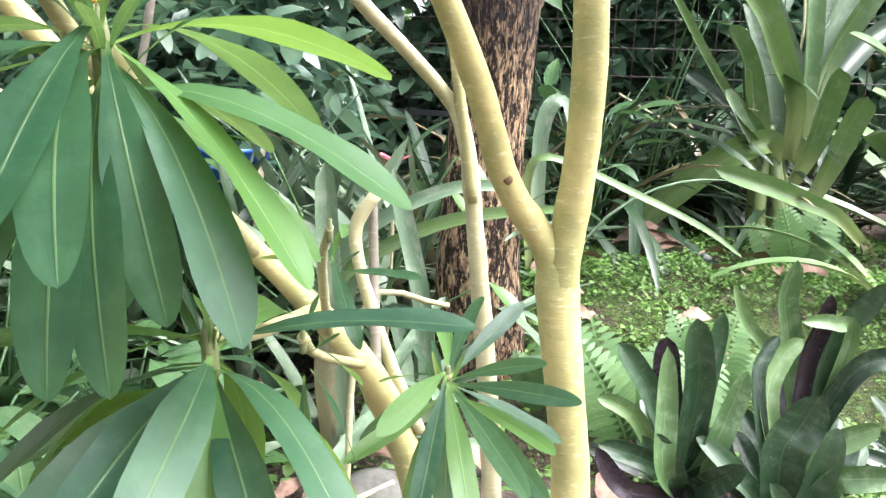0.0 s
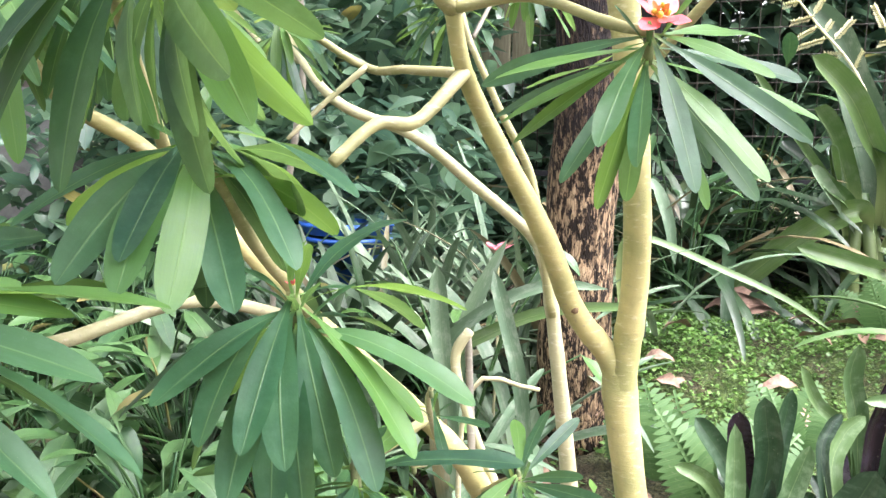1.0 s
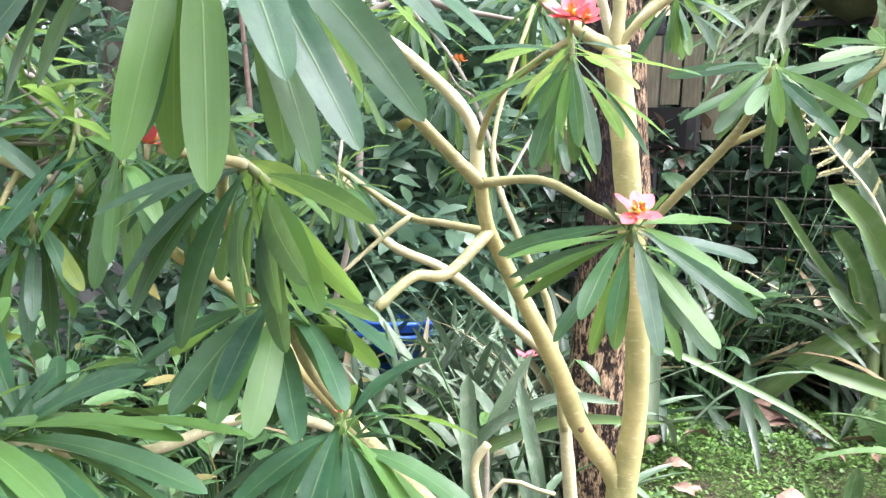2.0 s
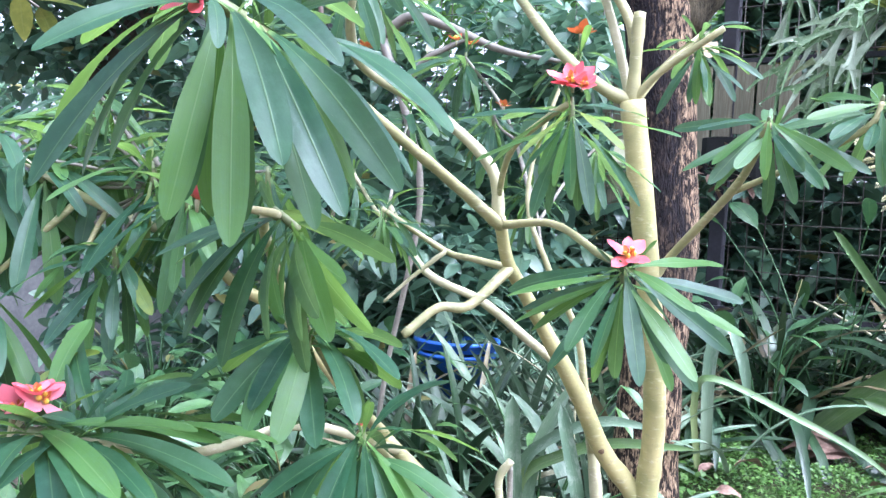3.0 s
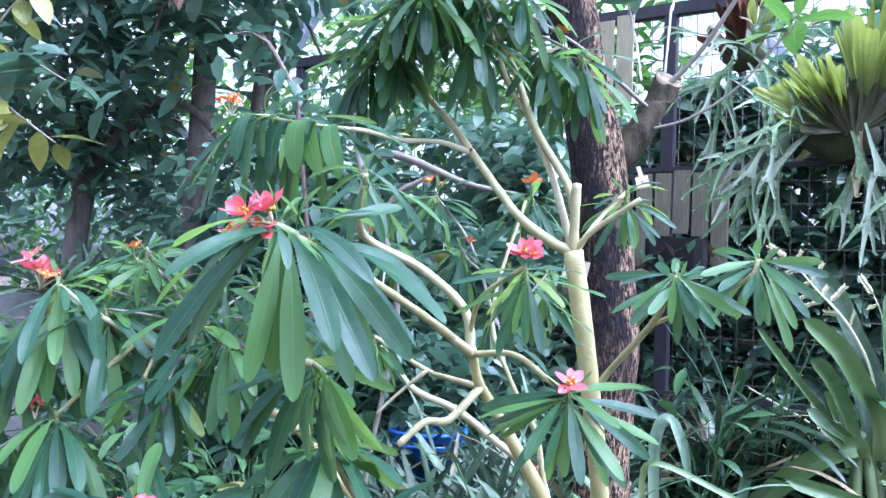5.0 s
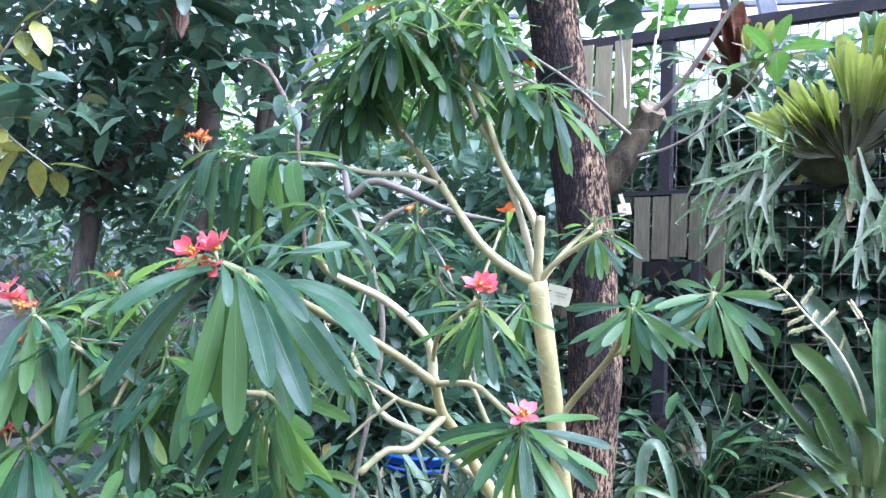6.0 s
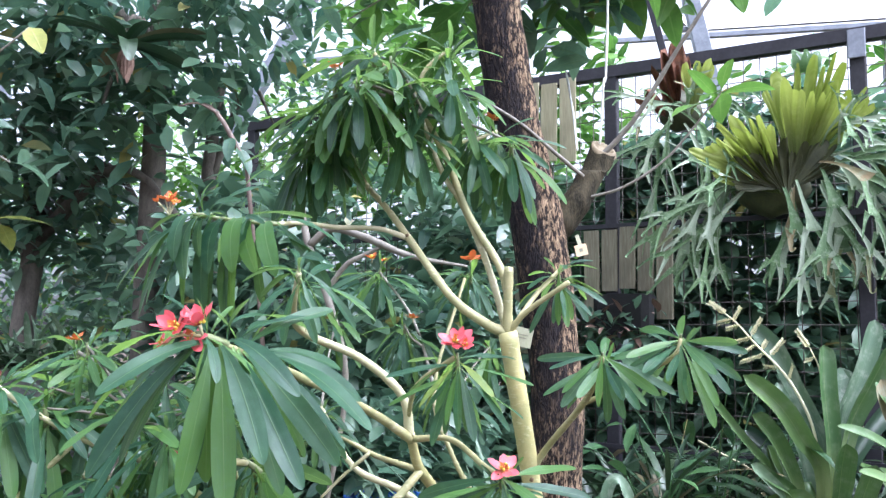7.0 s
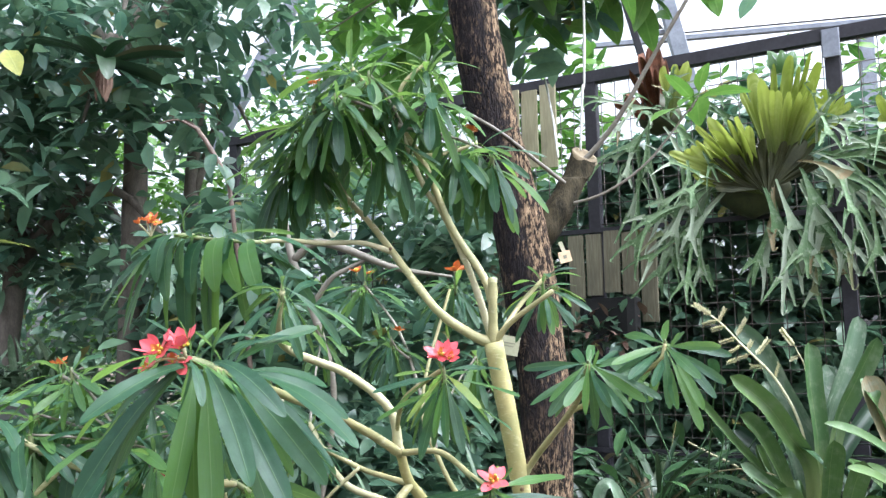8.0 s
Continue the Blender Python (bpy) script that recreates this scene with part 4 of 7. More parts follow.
limb(C, [(-0.34, 0.575, 1.10), (-0.30, 0.43, 1.20), (-0.26, 0.32, 1.265), (-0.221, 0.28, 1.275), (-0.265, 0.215, 1.282)], [0.008, 0.007, 0.007, 0.006, 0.004])
limb(C, [(-0.20, 0.648, 0.935), (-0.285, 0.50, 0.995), (-0.34, 0.35, 0.99), (-0.335, 0.20, 1.032), (-0.398, 0.13, 1.055)], [0.008, 0.0075, 0.007, 0.006, 0.005], M_PALE_STEM)
cluster(C, (-0.157, 0.391, 1.030), 0.150, [(-8, -18, 1.0), (-25, -42, 1.0), (-36, -52, 1.0), (-69, -60, 1.0), (-76, -37, 0.95), (-96, -38, 1.0), (-98, -23, 1.0), (-110, -14, 1.0), (158, -7, 1.0), (60, 24, 0.95), (71, -16, 1.0), (139, -38, 1.0), (106, -65, 1.0), (20, -4, 0.9), (-48, -62, 0.9), (-88, -60, 0.95), (-120, -48, 0.95), (-150, -30, 1.0), (100, -30, 1.0)], 40, 6, fill=4, picks=(10, 11, 12))
cluster(C, (-0.221, 0.36, 1.152), 0.15, [(-106, -31, 1.0), (-88, -32, 1.0), (-76, -42, 1.0), (111, -65, 1.0), (-57, -35, 1.0), (-40, -29, 1.0), (-23, -15, 1.0), (65, -6, 1.0), (162, -49, 1.0), (76, -43, 1.0), (163, -29, 1.0), (74, -19, 1.0)], 41, 4, picks=(10, 11, 12))
cluster(C, (-0.221, 0.28, 1.278), 0.15, [(-138, -47, 1.0), (-136, -56, 1.05), (-123, -69, 1.1), (-70, -45, 1.0), (-54, -29, 1.0), (-47, -70, 1.0), (-46, -41, 1.0), (67, -51, 1.0), (61, -16, 1.0), (88, -11, 1.0), (133, -42, 1.0), (152, -45, 1.0)], 42, 3, (-0.5, -0.6, 0.6), picks=(10, 12))
cluster(C, (0.012, 0.603, 0.802), 0.115, [(95, 9, 1.0), (75, 20, 1.0), (50, 25, 0.9), (-50, 22, 0.9), (-40, 8, 1.0), (-52, -4, 1.0), (-62, -20, 1.05), (-80, -32, 1.1), (-90, -40, 1.1), (-100, -34, 1.1), (145, -75, 1.0), (-112, -4, 1.0), (-125, -8, 1.0), (120, -20, 1.0), (140, -40, 1.0), (20, -30, 1.0), (-20, -45, 1.0)], 43, 5, (0, -0.7, 1.0), fill=0, flat=True)
cluster(C, (-0.119, 0.43, 0.876), 0.14, [(-120, -25, 1.0), (-140, -40, 1.0), (-100, -45, 1.0), (-75, -50, 1.0), (-60, -35, 1.0), (170, -40, 1.0), (4, 5, 1.0), (-47, -22, 1.0), (73, -36, 1.0), (-90, -17, 1.0), (-103, -17, 1.0), (-158, -32, 1.0), (-177, -5, 1.0), (-155, -29, 1.0), (107, -58, 1.0), (88, -57, 1.0), (165, -28, 1.0), (85, -4, 1.0), (39, -49, 1.0)], 44, 5, fill=0, picks=(10, 11, 12))
cluster(C, (-0.075, 0.468, 0.866), 0.07, [(-78, -40, 1.0), (26, -65, 1.0), (60, -36, 1.0), (150, -30, 0.8)], 45, 2, fill=0, flat=True)
cluster(C, (-0.065, 0.50, 0.925), 0.062, [(-64, -40, 1.1), (-30, 4, 1.0), (123, -6, 0.8), (94, 3, 0.8), (170, -5, 0.7)], 53, 2, fill=0, flat=True)
limb(C, [(-0.09, 0.70, 0.80), (-0.08, 0.58, 0.88), (-0.065, 0.50, 0.922)], [0.005, 0.004, 0.003], M_PALE_STEM)
cluster(C, (-0.398, 0.13, 1.057), 0.175, whorl(26, 246, -32, 30) + [(116, 31, 1.0), (142, 28, 1.0), (108, 15, 1.0), (87, 11, 1.0), (73, 10, 1.0), (-15, 13, 1.0), (72, -2, 1.0), (-27, -4, 1.05), (-35, -6, 1.05), (-44, -10, 1.05), (-49, -14, 1.0), (-53, -22, 1.0), (-68, -10, 1.0), (-75, 8, 1.0), (-71, 2, 1.0), (128, -40, 1.0), (0, -6, 1.05), (20, 2, 1.05), (40, -14, 1.0), (-20, -24, 1.05), (10, -30, 1.0), (165, 5, 1.0), (-160, 0, 1.0), (-100, -5, 1.0), (-60, -38, 1.0), (-85, -30, 1.0), (60, -35, 1.0)], 46, 8, fill=0, picks=(3, 5, 5, 1), along=(0.06, 0.065, -0.022))
cluster(C, (-0.708, 0.37, 1.153), 0.18, [(-47, -36, 1.0), (-37, -28, 1.0), (-16, -42, 1.0), (-57, -36, 1.0), (-69, -28, 1.0), (148, -36, 1.0), (108, -62, 1.0), (60, -53, 1.0), (-48, -58, 1.0), (-80, -50, 1.0), (20, -60, 1.0)], 47, 4, fill=8)
cluster(C, (-0.585, 0.427, 1.217), 0.10, [(-102, -43, 1.0), (-64, -54, 1.0), (-31, -45, 1.0), (24, -35, 1.05), (28, -8, 1.02), (51, 24, 1.0), (152, -3, 1.0), (-38, -14, 1.0)], 48, 3, (0.1, -1.0, 0.8), fill=0, flat=True)
cluster(C, (-0.745, 0.4, 1.371), 0.19, [(-44, -20, 0.6), (-27, -21, 0.8), (1, -77, 1.1), (-14, -50, 1.0), (81, -47, 1.0), (-56, -68, 1.0), (-68, -42, 1.0), (-96, -60, 1.0), (166, -38, 1.0), (74, 11, 1.0), (71, 3, 1.0), (46, -28, 1.0), (-92, -77, 1.2), (-30, -62, 1.0), (-75, -58, 1.1), (20, -45, 1.0), (-50, -45, 0.9), (-120, -70, 1.1), (90, -5, 1.0), (55, -60, 1.0)], 49, 5, fill=6)
cluster(C, (-0.77, 0.65, 1.42), 0.15, whorl(14, 80, -70, 25), 50, 4, fill=9)
for i, (spot, size, n) in enumerate((((-0.70, 0.48, 1.36), 0.15, 14), ((-0.63, 0.50, 1.37), 0.14, 14), ((-0.83, 0.42, 1.27), 0.15, 12), ((-0.45, 0.62, 1.33), 0.13, 14), ((-0.55, 0.75, 1.38), 0.13, 14), ((-0.43, 0.42, 1.30), 0.14, 14), ((-0.36, 0.50, 1.33), 0.14, 14), ((-0.52, 0.40, 1.22), 0.13, 12), ((-0.93, 0.42, 1.30), 0.17, 16), ((-0.90, 0.45, 1.12), 0.17, 16), ((-0.86, 0.34, 1.05), 0.16, 14), ((-0.506, 0.45, 1.327), 0.14, 16), ((-0.645, 0.50, 1.436), 0.11, 14), ((-0.663, 0.42, 1.329), 0.15, 16), ((-0.486, 0.50, 1.377), 0.12, 14))):
    cluster(C, spot, size * 1.1, whorl(n, 150 + i, -80, 20), 160 + i, 3, fill=8)
    limb(C, [(-0.53, 0.50, 1.30), ((spot[0] - 0.53) / 2, (spot[1] + 0.50) / 2, (spot[2] + 1.31) / 2), spot], [0.003, 0.003, 0.0025], M_TWIG)
flower(C, (-0.268, 0.205, 1.285), 0.024, M_BRACT, 5, 35, 30, 2)
flower(C, (-0.157, 0.386, 1.036), 0.006, M_BRACT, 5, 60, 31, 4)
flower_head(C, (-0.405, 0.122, 1.084), 0.026, 632, 4, 0.9, (M_BRACT_PALE, M_BRACT_PALE, M_BRACT, M_BRACT_PALE))
flower(C, (-0.44, 0.15, 1.070), 0.020, M_BRACT, 5, 40, 33, 3)
flower_head(C, (-0.735, 0.355, 1.168), 0.018, 634, 3, 0.7)
flower_head(C, (-0.785, 0.405, 1.388), 0.024, 635, 6, 1.2)
flower(C, (-0.80, 0.43, 1.31), 0.024, M_BRACT_OLD, 5, 35, 37, 3)
flower(C, (-0.78, 0.65, 1.445), 0.022, M_BRACT_OLD, 6, 35, 38, 4)

# ---- the dark-barked tree with its cut limb ----
T = thing("bark_tree", (0.10, 1.71, ground_z(0.1, 1.71) - 0.03), "tree trunk with dark fissured bark and a sawn-off limb", "tree")
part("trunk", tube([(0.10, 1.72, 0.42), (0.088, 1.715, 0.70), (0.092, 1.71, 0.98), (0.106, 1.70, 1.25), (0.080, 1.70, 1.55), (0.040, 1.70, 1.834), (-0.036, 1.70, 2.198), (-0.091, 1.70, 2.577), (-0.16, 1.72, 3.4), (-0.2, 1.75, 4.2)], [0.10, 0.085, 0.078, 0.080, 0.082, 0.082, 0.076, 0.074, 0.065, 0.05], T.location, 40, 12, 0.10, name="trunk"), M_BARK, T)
limb_me = tube([(0.050, 1.715, 1.74), (0.105, 1.735, 1.81), (0.162, 1.760, 1.890), (0.205, 1.798, 1.985), (0.243, 1.838, 2.075)], [0.055, 0.047, 0.044, 0.040, 0.041], T.location, 24, 8, 0.12, nodes=0.05, cap=False, name="cut_limb")
END = Vector((0.243, 1.838, 2.075)) - T.location


for v in limb_me.vertices:
    v.co.z += smooth(v.co.z - END.z, -0.09, -0.025) * ((v.co.y - END.y) * 1.05 - (v.co.x - END.x) * 0.10)
limb_ob = part("cut_limb", limb_me, M_LIMB, T, "sawn-off brown limb")


def sawn_face():
    """The slanting end grain, with a sunken heart."""
    k, verts, faces = 24, [END + Vector((0, 0, -0.010))], []
    for r, z in ((0.014, -0.009), (0.026, -0.004), (0.031, 0.004), (0.0385, 0.003), (0.0395, -0.012)):
        for i in range(k):
            a = 2 * math.pi * i / k
            w = r * (1 + 0.04 * math.sin(3 * a + 60 * r))
            x, y = w * math.cos(a), w * math.sin(a)
            verts.append(END + Vector((x, y, z + 0.63 * y - 0.48 * x)))
    faces += [(0, 1 + i, 1 + (i + 1) % k) for i in range(k)]
    for j in range(4):
        faces += [(1 + j * k + i, 1 + (j + 1) * k + i, 1 + (j + 1) * k + (i + 1) % k, 1 + j * k + (i + 1) % k) for i in range(k)]
    return make_mesh("cut_face", verts, faces)


part("cut_face", sawn_face(), M_CUT, limb_ob, "pale sawn wood with a sunken heart")
part("twig", tube([(0.235, 1.815, 2.045), (0.30, 1.81, 2.11), (0.366, 1.800, 2.195), (0.47, 1.77, 2.36), (0.579, 1.750, 2.527), (0.66, 1.74, 2.66)], [0.009, 0.0085, 0.008, 0.007, 0.006, 0.004], T.location, 10, 6, 0.15, name="twig"), M_TWIG, T)
part("twig", tube([(0.183, 1.730, 1.965), (0.10, 1.67, 2.03), (0.015, 1.63, 2.103), (-0.07, 1.61, 2.16), (-0.154, 1.60, 2.212)], [0.007, 0.006, 0.005, 0.005, 0.004], T.location, 8, 6, 0.15, name="twig"), M_TWIG, T)
part("twig", tube([(0.19, 1.75, 1.90), (0.307, 1.73, 1.929), (0.44, 1.73, 2.02), (0.593, 1.75, 2.207)], [0.005, 0.0045, 0.004, 0.003], T.location, 8, 6, 0.15, name="twig"), M_TWIG, T)

BROAD = [blade_arrays(1.0, w, ellipse, bend, 0.16, 6, 4, 0.06, tw, 300 + i) for i, (w, bend, tw) in enumerate(((0.40, 25, 0.1), (0.46, 40, -0.2), (0.38, 55, 0.2), (0.50, 18, 0.0)))]
BROAD_MESHES = [mesh_of("leaf", a) for a in BROAD]


def leaf_mesh(variant, material):
    """The shared broad leaf mesh in one material."""
    key = (variant, material.name)
    if key not in leaf_mesh.made:
        me = BROAD_MESHES[variant].copy()
        me.materials.append(material)
        leaf_mesh.made[key] = me
    return leaf_mesh.made[key]


leaf_mesh.made = {}


def spray(owner, points, size, n, seed, material=M_BROAD, twig=M_TWIG, radius=0.006, droop=-25):
    """A leafy twig: single broad leaves along a bent stem."""
    rnd = random.Random(seed)
    base = owner.location
    tw = part("twig", tube(points, [radius, radius * 0.8, radius * 0.5], base, 8, 4, 0.15, name="twig"), twig, owner)
    path = spline(points, 6)
    for i in range(n):
        p = path[min(len(path) - 1, int((0.2 + 0.8 * i / max(1, n - 1)) * (len(path) - 1)))]
        part("leaf", leaf_mesh(rnd.randrange(4), material), material, tw, m=Matrix.Translation(-base) @ leaf_pose(p, rnd.uniform(0, 360), droop + rnd.uniform(-35, 35), size * rnd.uniform(0.7, 1.15), rnd.uniform(-40, 40)))


spray(T, [(-0.10, 1.70, 2.60), (0.10, 1.9, 2.72), (0.33, 2.0, 2.74)], 0.16, 12, 1, M_FRESH, M_TWIG)
spray(T, [(-0.12, 1.70, 2.75), (0.18, 2.1, 2.86), (0.50, 2.3, 2.83)], 0.18, 14, 2, M_BROAD, M_TWIG)
spray(T, [(0.57, 1.75, 2.17), (0.593, 1.75, 2.207), (0.60, 1.745, 2.225)], 0.15, 6, 3, M_FRESH, M_TWIG, 0.003, droop=5)
spray(T, [(-0.13, 1.70, 2.9), (-0.35, 1.95, 2.92), (-0.62, 2.1, 2.80)], 0.17, 16, 4, M_BROAD, M_TWIG)
spray(T, [(-0.13, 1.70, 2.8), (-0.40, 2.1, 2.86), (-0.80, 2.3, 2.76)], 0.19, 18, 5, M_FRESH, M_TWIG)
spray(T, [(-0.12, 1.70, 2.85), (0.25, 2.2, 2.92), (0.65, 2.4, 2.98)], 0.22, 18, 6, M_BROAD, M_TWIG)
spray(T, [(-0.11, 1.70, 2.62), (-0.35, 2.2, 2.66), (-0.62, 2.5, 2.62)], 0.18, 18, 8, M_FRESH, M_TWIG)
spray(T, [(-0.13, 1.70, 2.95), (-0.5, 2.3, 3.0), (-1.0, 2.6, 2.9)], 0.18, 20, 9, M_FRESH, M_TWIG)
spray(T, [(-0.12, 1.70, 2.7), (0.10, 2.2, 2.80), (0.30, 2.5, 2.86)], 0.20, 16, 7, M_BROAD, M_TWIG)
for i in range(10):
    a = i * 2.4
    spray(T, [(-0.15, 1.71, 3.0 + i * 0.09), (-0.15 + 0.45 * math.cos(a), 1.75 + 0.45 * math.sin(a), 3.15 + i * 0.08), (-0.15 + 0.9 * math.cos(a), 1.75 + 0.9 * math.sin(a), 3.05 + i * 0.09)], 0.17, 14, 30 + i, M_BROAD, M_TWIG)


def top_leaves(owner, centre, radii, n, size, seed, material):
    """A dense tuft of large leaves, each its own."""
    rnd = random.Random(seed)
    tuft = part("twig", tube([(-0.12, 1.70, centre[2] - 0.1), ((centre[0] - 0.12) / 2, (centre[1] + 1.7) / 2, centre[2]), centre], [0.012, 0.009, 0.005], owner.location, 8, 4, 0.2, name="twig"), M_TWIG, owner)
    for i in range(n):
        v = Vector((rnd.gauss(0, 0.5), rnd.gauss(0, 0.5), rnd.gauss(0, 0.5)))
        p = Vector((centre[0] + v.x * radii[0], centre[1] + v.y * radii[1], centre[2] + v.z * radii[2])) - owner.location
        part("leaf", leaf_mesh(rnd.randrange(4), material), material, tuft, m=leaf_pose(p, rnd.uniform(0, 360), rnd.uniform(-60, 20), size * rnd.uniform(0.7, 1.15), rnd.uniform(-40, 40)))


top_leaves(T, (0.03, 2.32, 2.84), (0.26, 0.28, 0.28), 80, 0.20, 61, M_BROAD)
top_leaves(T, (0.22, 2.20, 2.86), (0.34, 0.22, 0.20), 45, 0.21, 66, M_FRESH)
top_leaves(T, (0.38, 2.30, 2.90), (0.36, 0.28, 0.16), 36, 0.20, 62, M_FRESH)
top_leaves(T, (0.55, 2.35, 3.02), (0.40, 0.28, 0.14), 30, 0.20, 65, M_BROAD)
top_leaves(T, (-0.45, 2.40, 2.88), (0.45, 0.35, 0.25), 60, 0.14, 63, M_MID)
top_leaves(T, (-0.62, 2.20, 3.02), (0.40, 0.30, 0.20), 28, 0.18, 64, M_BROAD)


# ---- bromeliads and other strap-leaved plants ----
def rounded(u):
    return (0.55 + 0.45 * min(1.0, u * 1.8)) * max(0.0, 1 - u ** 20) ** 0.5


def strap_tip(u):
    return (0.8 + 0.2 * min(1.0, u * 2.5)) * max(0.0, 1 - u ** 8) ** 0.6


def strap_plant(name, base, label, group, material, rows, width, profile=sword, seed=0, bend=40, fold=0.35, category="bromeliad", face=None, lift=(0, 0, 0)):
    """A rosette of single strap leaves: rows of azimuth, elevation at the root and length."""
    rnd = random.Random(seed)
    ob = thing(name, base, label, category, group)
    for az, el, length in rows:
        arr = blade_arrays(length, width * rnd.uniform(0.75, 1.25), profile, bend * rnd.uniform(0.5, 1.5), fold, 10, 4, 0.03, rnd.uniform(-0.3, 0.3), rnd.randrange(9999), level=False)
        a = radians(az)
        part("leaf", mesh_of("leaf", arr), material, ob, m=leaf_pose(Vector((0.02 * math.cos(a), 0.02 * math.sin(a), 0)) + Vector(lift), az, el, 1.0, rnd.uniform(-30, 30), face))
    return ob


def strap_leaf(owner, points, width, material, profile=sword, fold=0.3, up=(0, -0.75, 0.66), steps=5):
    base = owner.location
    part("leaf", mesh_of("leaf", ribbon_arrays([Vector(p) - base for p in points], width, profile, fold, steps, up=up)), material, owner)


def ring_rows(n, seed, lo, hi, short, long):
    rnd = random.Random(seed)
    return [((i * 137.5 + rnd.uniform(-20, 20)) % 360, hi + (lo - hi) * i / n + rnd.uniform(-8, 8), rnd.uniform(short, long)) for i in range(n)]


def rest(x, y, lift=0.0):
    return (x, y, ground_z(x, y) + lift)


big = thing("bromeliad", rest(0.95, 2.36), "large bromeliad with broad channelled green strap leaves on the mossy bank", "bromeliad", "large bromeliads")
for k in range(5):
    a = k * 1.25
    part("stalk", tube([(0.05 * math.cos(a), 0.05 * math.sin(a), -0.03), (0.04 * math.cos(a) - 0.02, 0.04 * math.sin(a), 0.16), (-0.03, 0.02, 0.34)], [0.019, 0.018, 0.020], sides=10, name="stalk"), M_STRAP, big, "pale green upright stalk")
for tone, width, points in (
        (M_STRAP, 0.036, ((0.90, 2.36, 0.86), (0.844, 2.34, 0.959), (0.70, 2.28, 1.127), (0.553, 2.20, 1.313))),
        (M_STRAP, 0.076, ((0.97, 2.36, 0.88), (0.963, 2.33, 1.028), (0.897, 2.28, 1.13), (0.815, 2.22, 1.248), (0.69, 2.15, 1.351))),
        (M_STRAP, 0.072, ((0.90, 2.36, 0.86), (0.869, 2.34, 0.992), (0.795, 2.28, 1.137), (0.724, 2.22, 1.215))),
        (M_GREY_STRAP, 0.074, ((0.99, 2.38, 0.88), (0.983, 2.40, 1.119), (0.903, 2.44, 1.31), (0.847, 2.46, 1.44), (0.767, 2.50, 1.526))),
        (M_STRAP, 0.076, ((0.98, 2.36, 0.86), (1.002, 2.37, 1.089), (0.993, 2.38, 1.305), (0.999, 2.40, 1.457))),
        (M_GREY_STRAP, 0.074, ((0.99, 2.37, 0.86), (1.054, 2.42, 1.176), (1.139, 2.46, 1.369), (1.20, 2.50, 1.551))),
        (M_STRAP, 0.072, ((1.00, 2.36, 0.86), (1.072, 2.40, 1.153), (1.147, 2.38, 1.322), (1.218, 2.35, 1.472))),
        (M_GREY_STRAP, 0.070, ((0.98, 2.39, 0.86), (1.013, 2.42, 1.083), (1.047, 2.46, 1.241), (1.079, 2.50, 1.373))),
        (M_STRAP, 0.046, ((0.91, 2.35, 0.86), (0.86, 2.30, 0.95), (0.792, 2.25, 0.996), (0.715, 2.18, 1.056))),
        (M_STRAP, 0.078, ((0.98, 2.34, 0.82), (1.005, 2.30, 0.922), (1.013, 2.26, 1.039), (1.021, 2.22, 1.131))),
        (M_GREY_STRAP, 0.036, ((0.90, 2.36, 0.86), (0.838, 2.30, 0.981), (0.798, 2.25, 1.052), (0.77, 2.20, 1.117))),
        (M_GREY_STRAP, 0.088, ((0.94, 2.38, 0.86), (0.931, 2.41, 1.016), (0.885, 2.46, 1.196), (0.855, 2.50, 1.316))),
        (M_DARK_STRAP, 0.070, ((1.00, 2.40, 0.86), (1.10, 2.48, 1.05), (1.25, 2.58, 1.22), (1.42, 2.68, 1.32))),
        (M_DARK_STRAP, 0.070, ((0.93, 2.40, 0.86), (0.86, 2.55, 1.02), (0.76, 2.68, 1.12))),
        (M_STRAP, 0.085, ((0.93, 2.36, 0.86), (0.905, 2.31, 0.915), (0.873, 2.29, 0.925), (0.780, 2.30, 0.879), (0.668, 2.35, 0.774), (0.533, 2.40, 0.623))),
        (M_STRAP, 0.050, ((1.05, 2.05, 0.70), (0.95, 1.98, 0.77), (0.848, 1.95, 0.808), (0.738, 1.90, 0.844), (0.615, 1.88, 0.877)))):
    strap_leaf(big, points, width * 0.9, tone, rounded, 0.75, ((0.35, -0.85, 0.3), (-0.2, -0.9, 0.35), (0.15, -0.95, 0.2), (-0.35, -0.85, 0.2))[int(width * 1000 + len(points)) % 4], 9)
for tone, width, points in (
        (M_GREY_STRAP, 0.088, ((1.28, 2.30, 0.78), (1.224, 2.25, 1.05), (1.191, 2.23, 1.171), (1.165, 2.217, 1.24), (1.130, 2.20, 1.345))),
        (M_GREY_STRAP, 0.058, ((1.00, 2.40, 0.90), (1.029, 2.42, 1.208), (1.062, 2.46, 1.298), (1.089, 2.50, 1.372))),
        (M_STRAP, 0.032, ((0.87, 2.34, 0.85), (0.827, 2.30, 0.978), (0.798, 2.25, 1.046), (0.769, 2.20, 1.117))),
        (M_GREY_STRAP, 0.040, ((0.92, 2.36, 0.84), (0.849, 2.30, 0.921), (0.774, 2.225, 0.998), (0.708, 2.15, 1.059))),
        (M_STRAP, 0.070, ((1.02, 2.33, 0.74), (1.06, 2.30, 0.86), (1.09, 2.27, 0.98), (1.115, 2.24, 1.06)))):
    strap_leaf(big, points, width, tone, rounded, 0.5, (0.1, -0.9, 0.3), 9)
right = strap_plant("bromeliad", rest(1.42, 2.25), "broad-leaved green bromeliad beside the larger one", "large bromeliads", M_STRAP, ring_rows(12, 7, 30, 80, 0.5, 0.75), 0.07, rounded, 8, 40, 0.5)
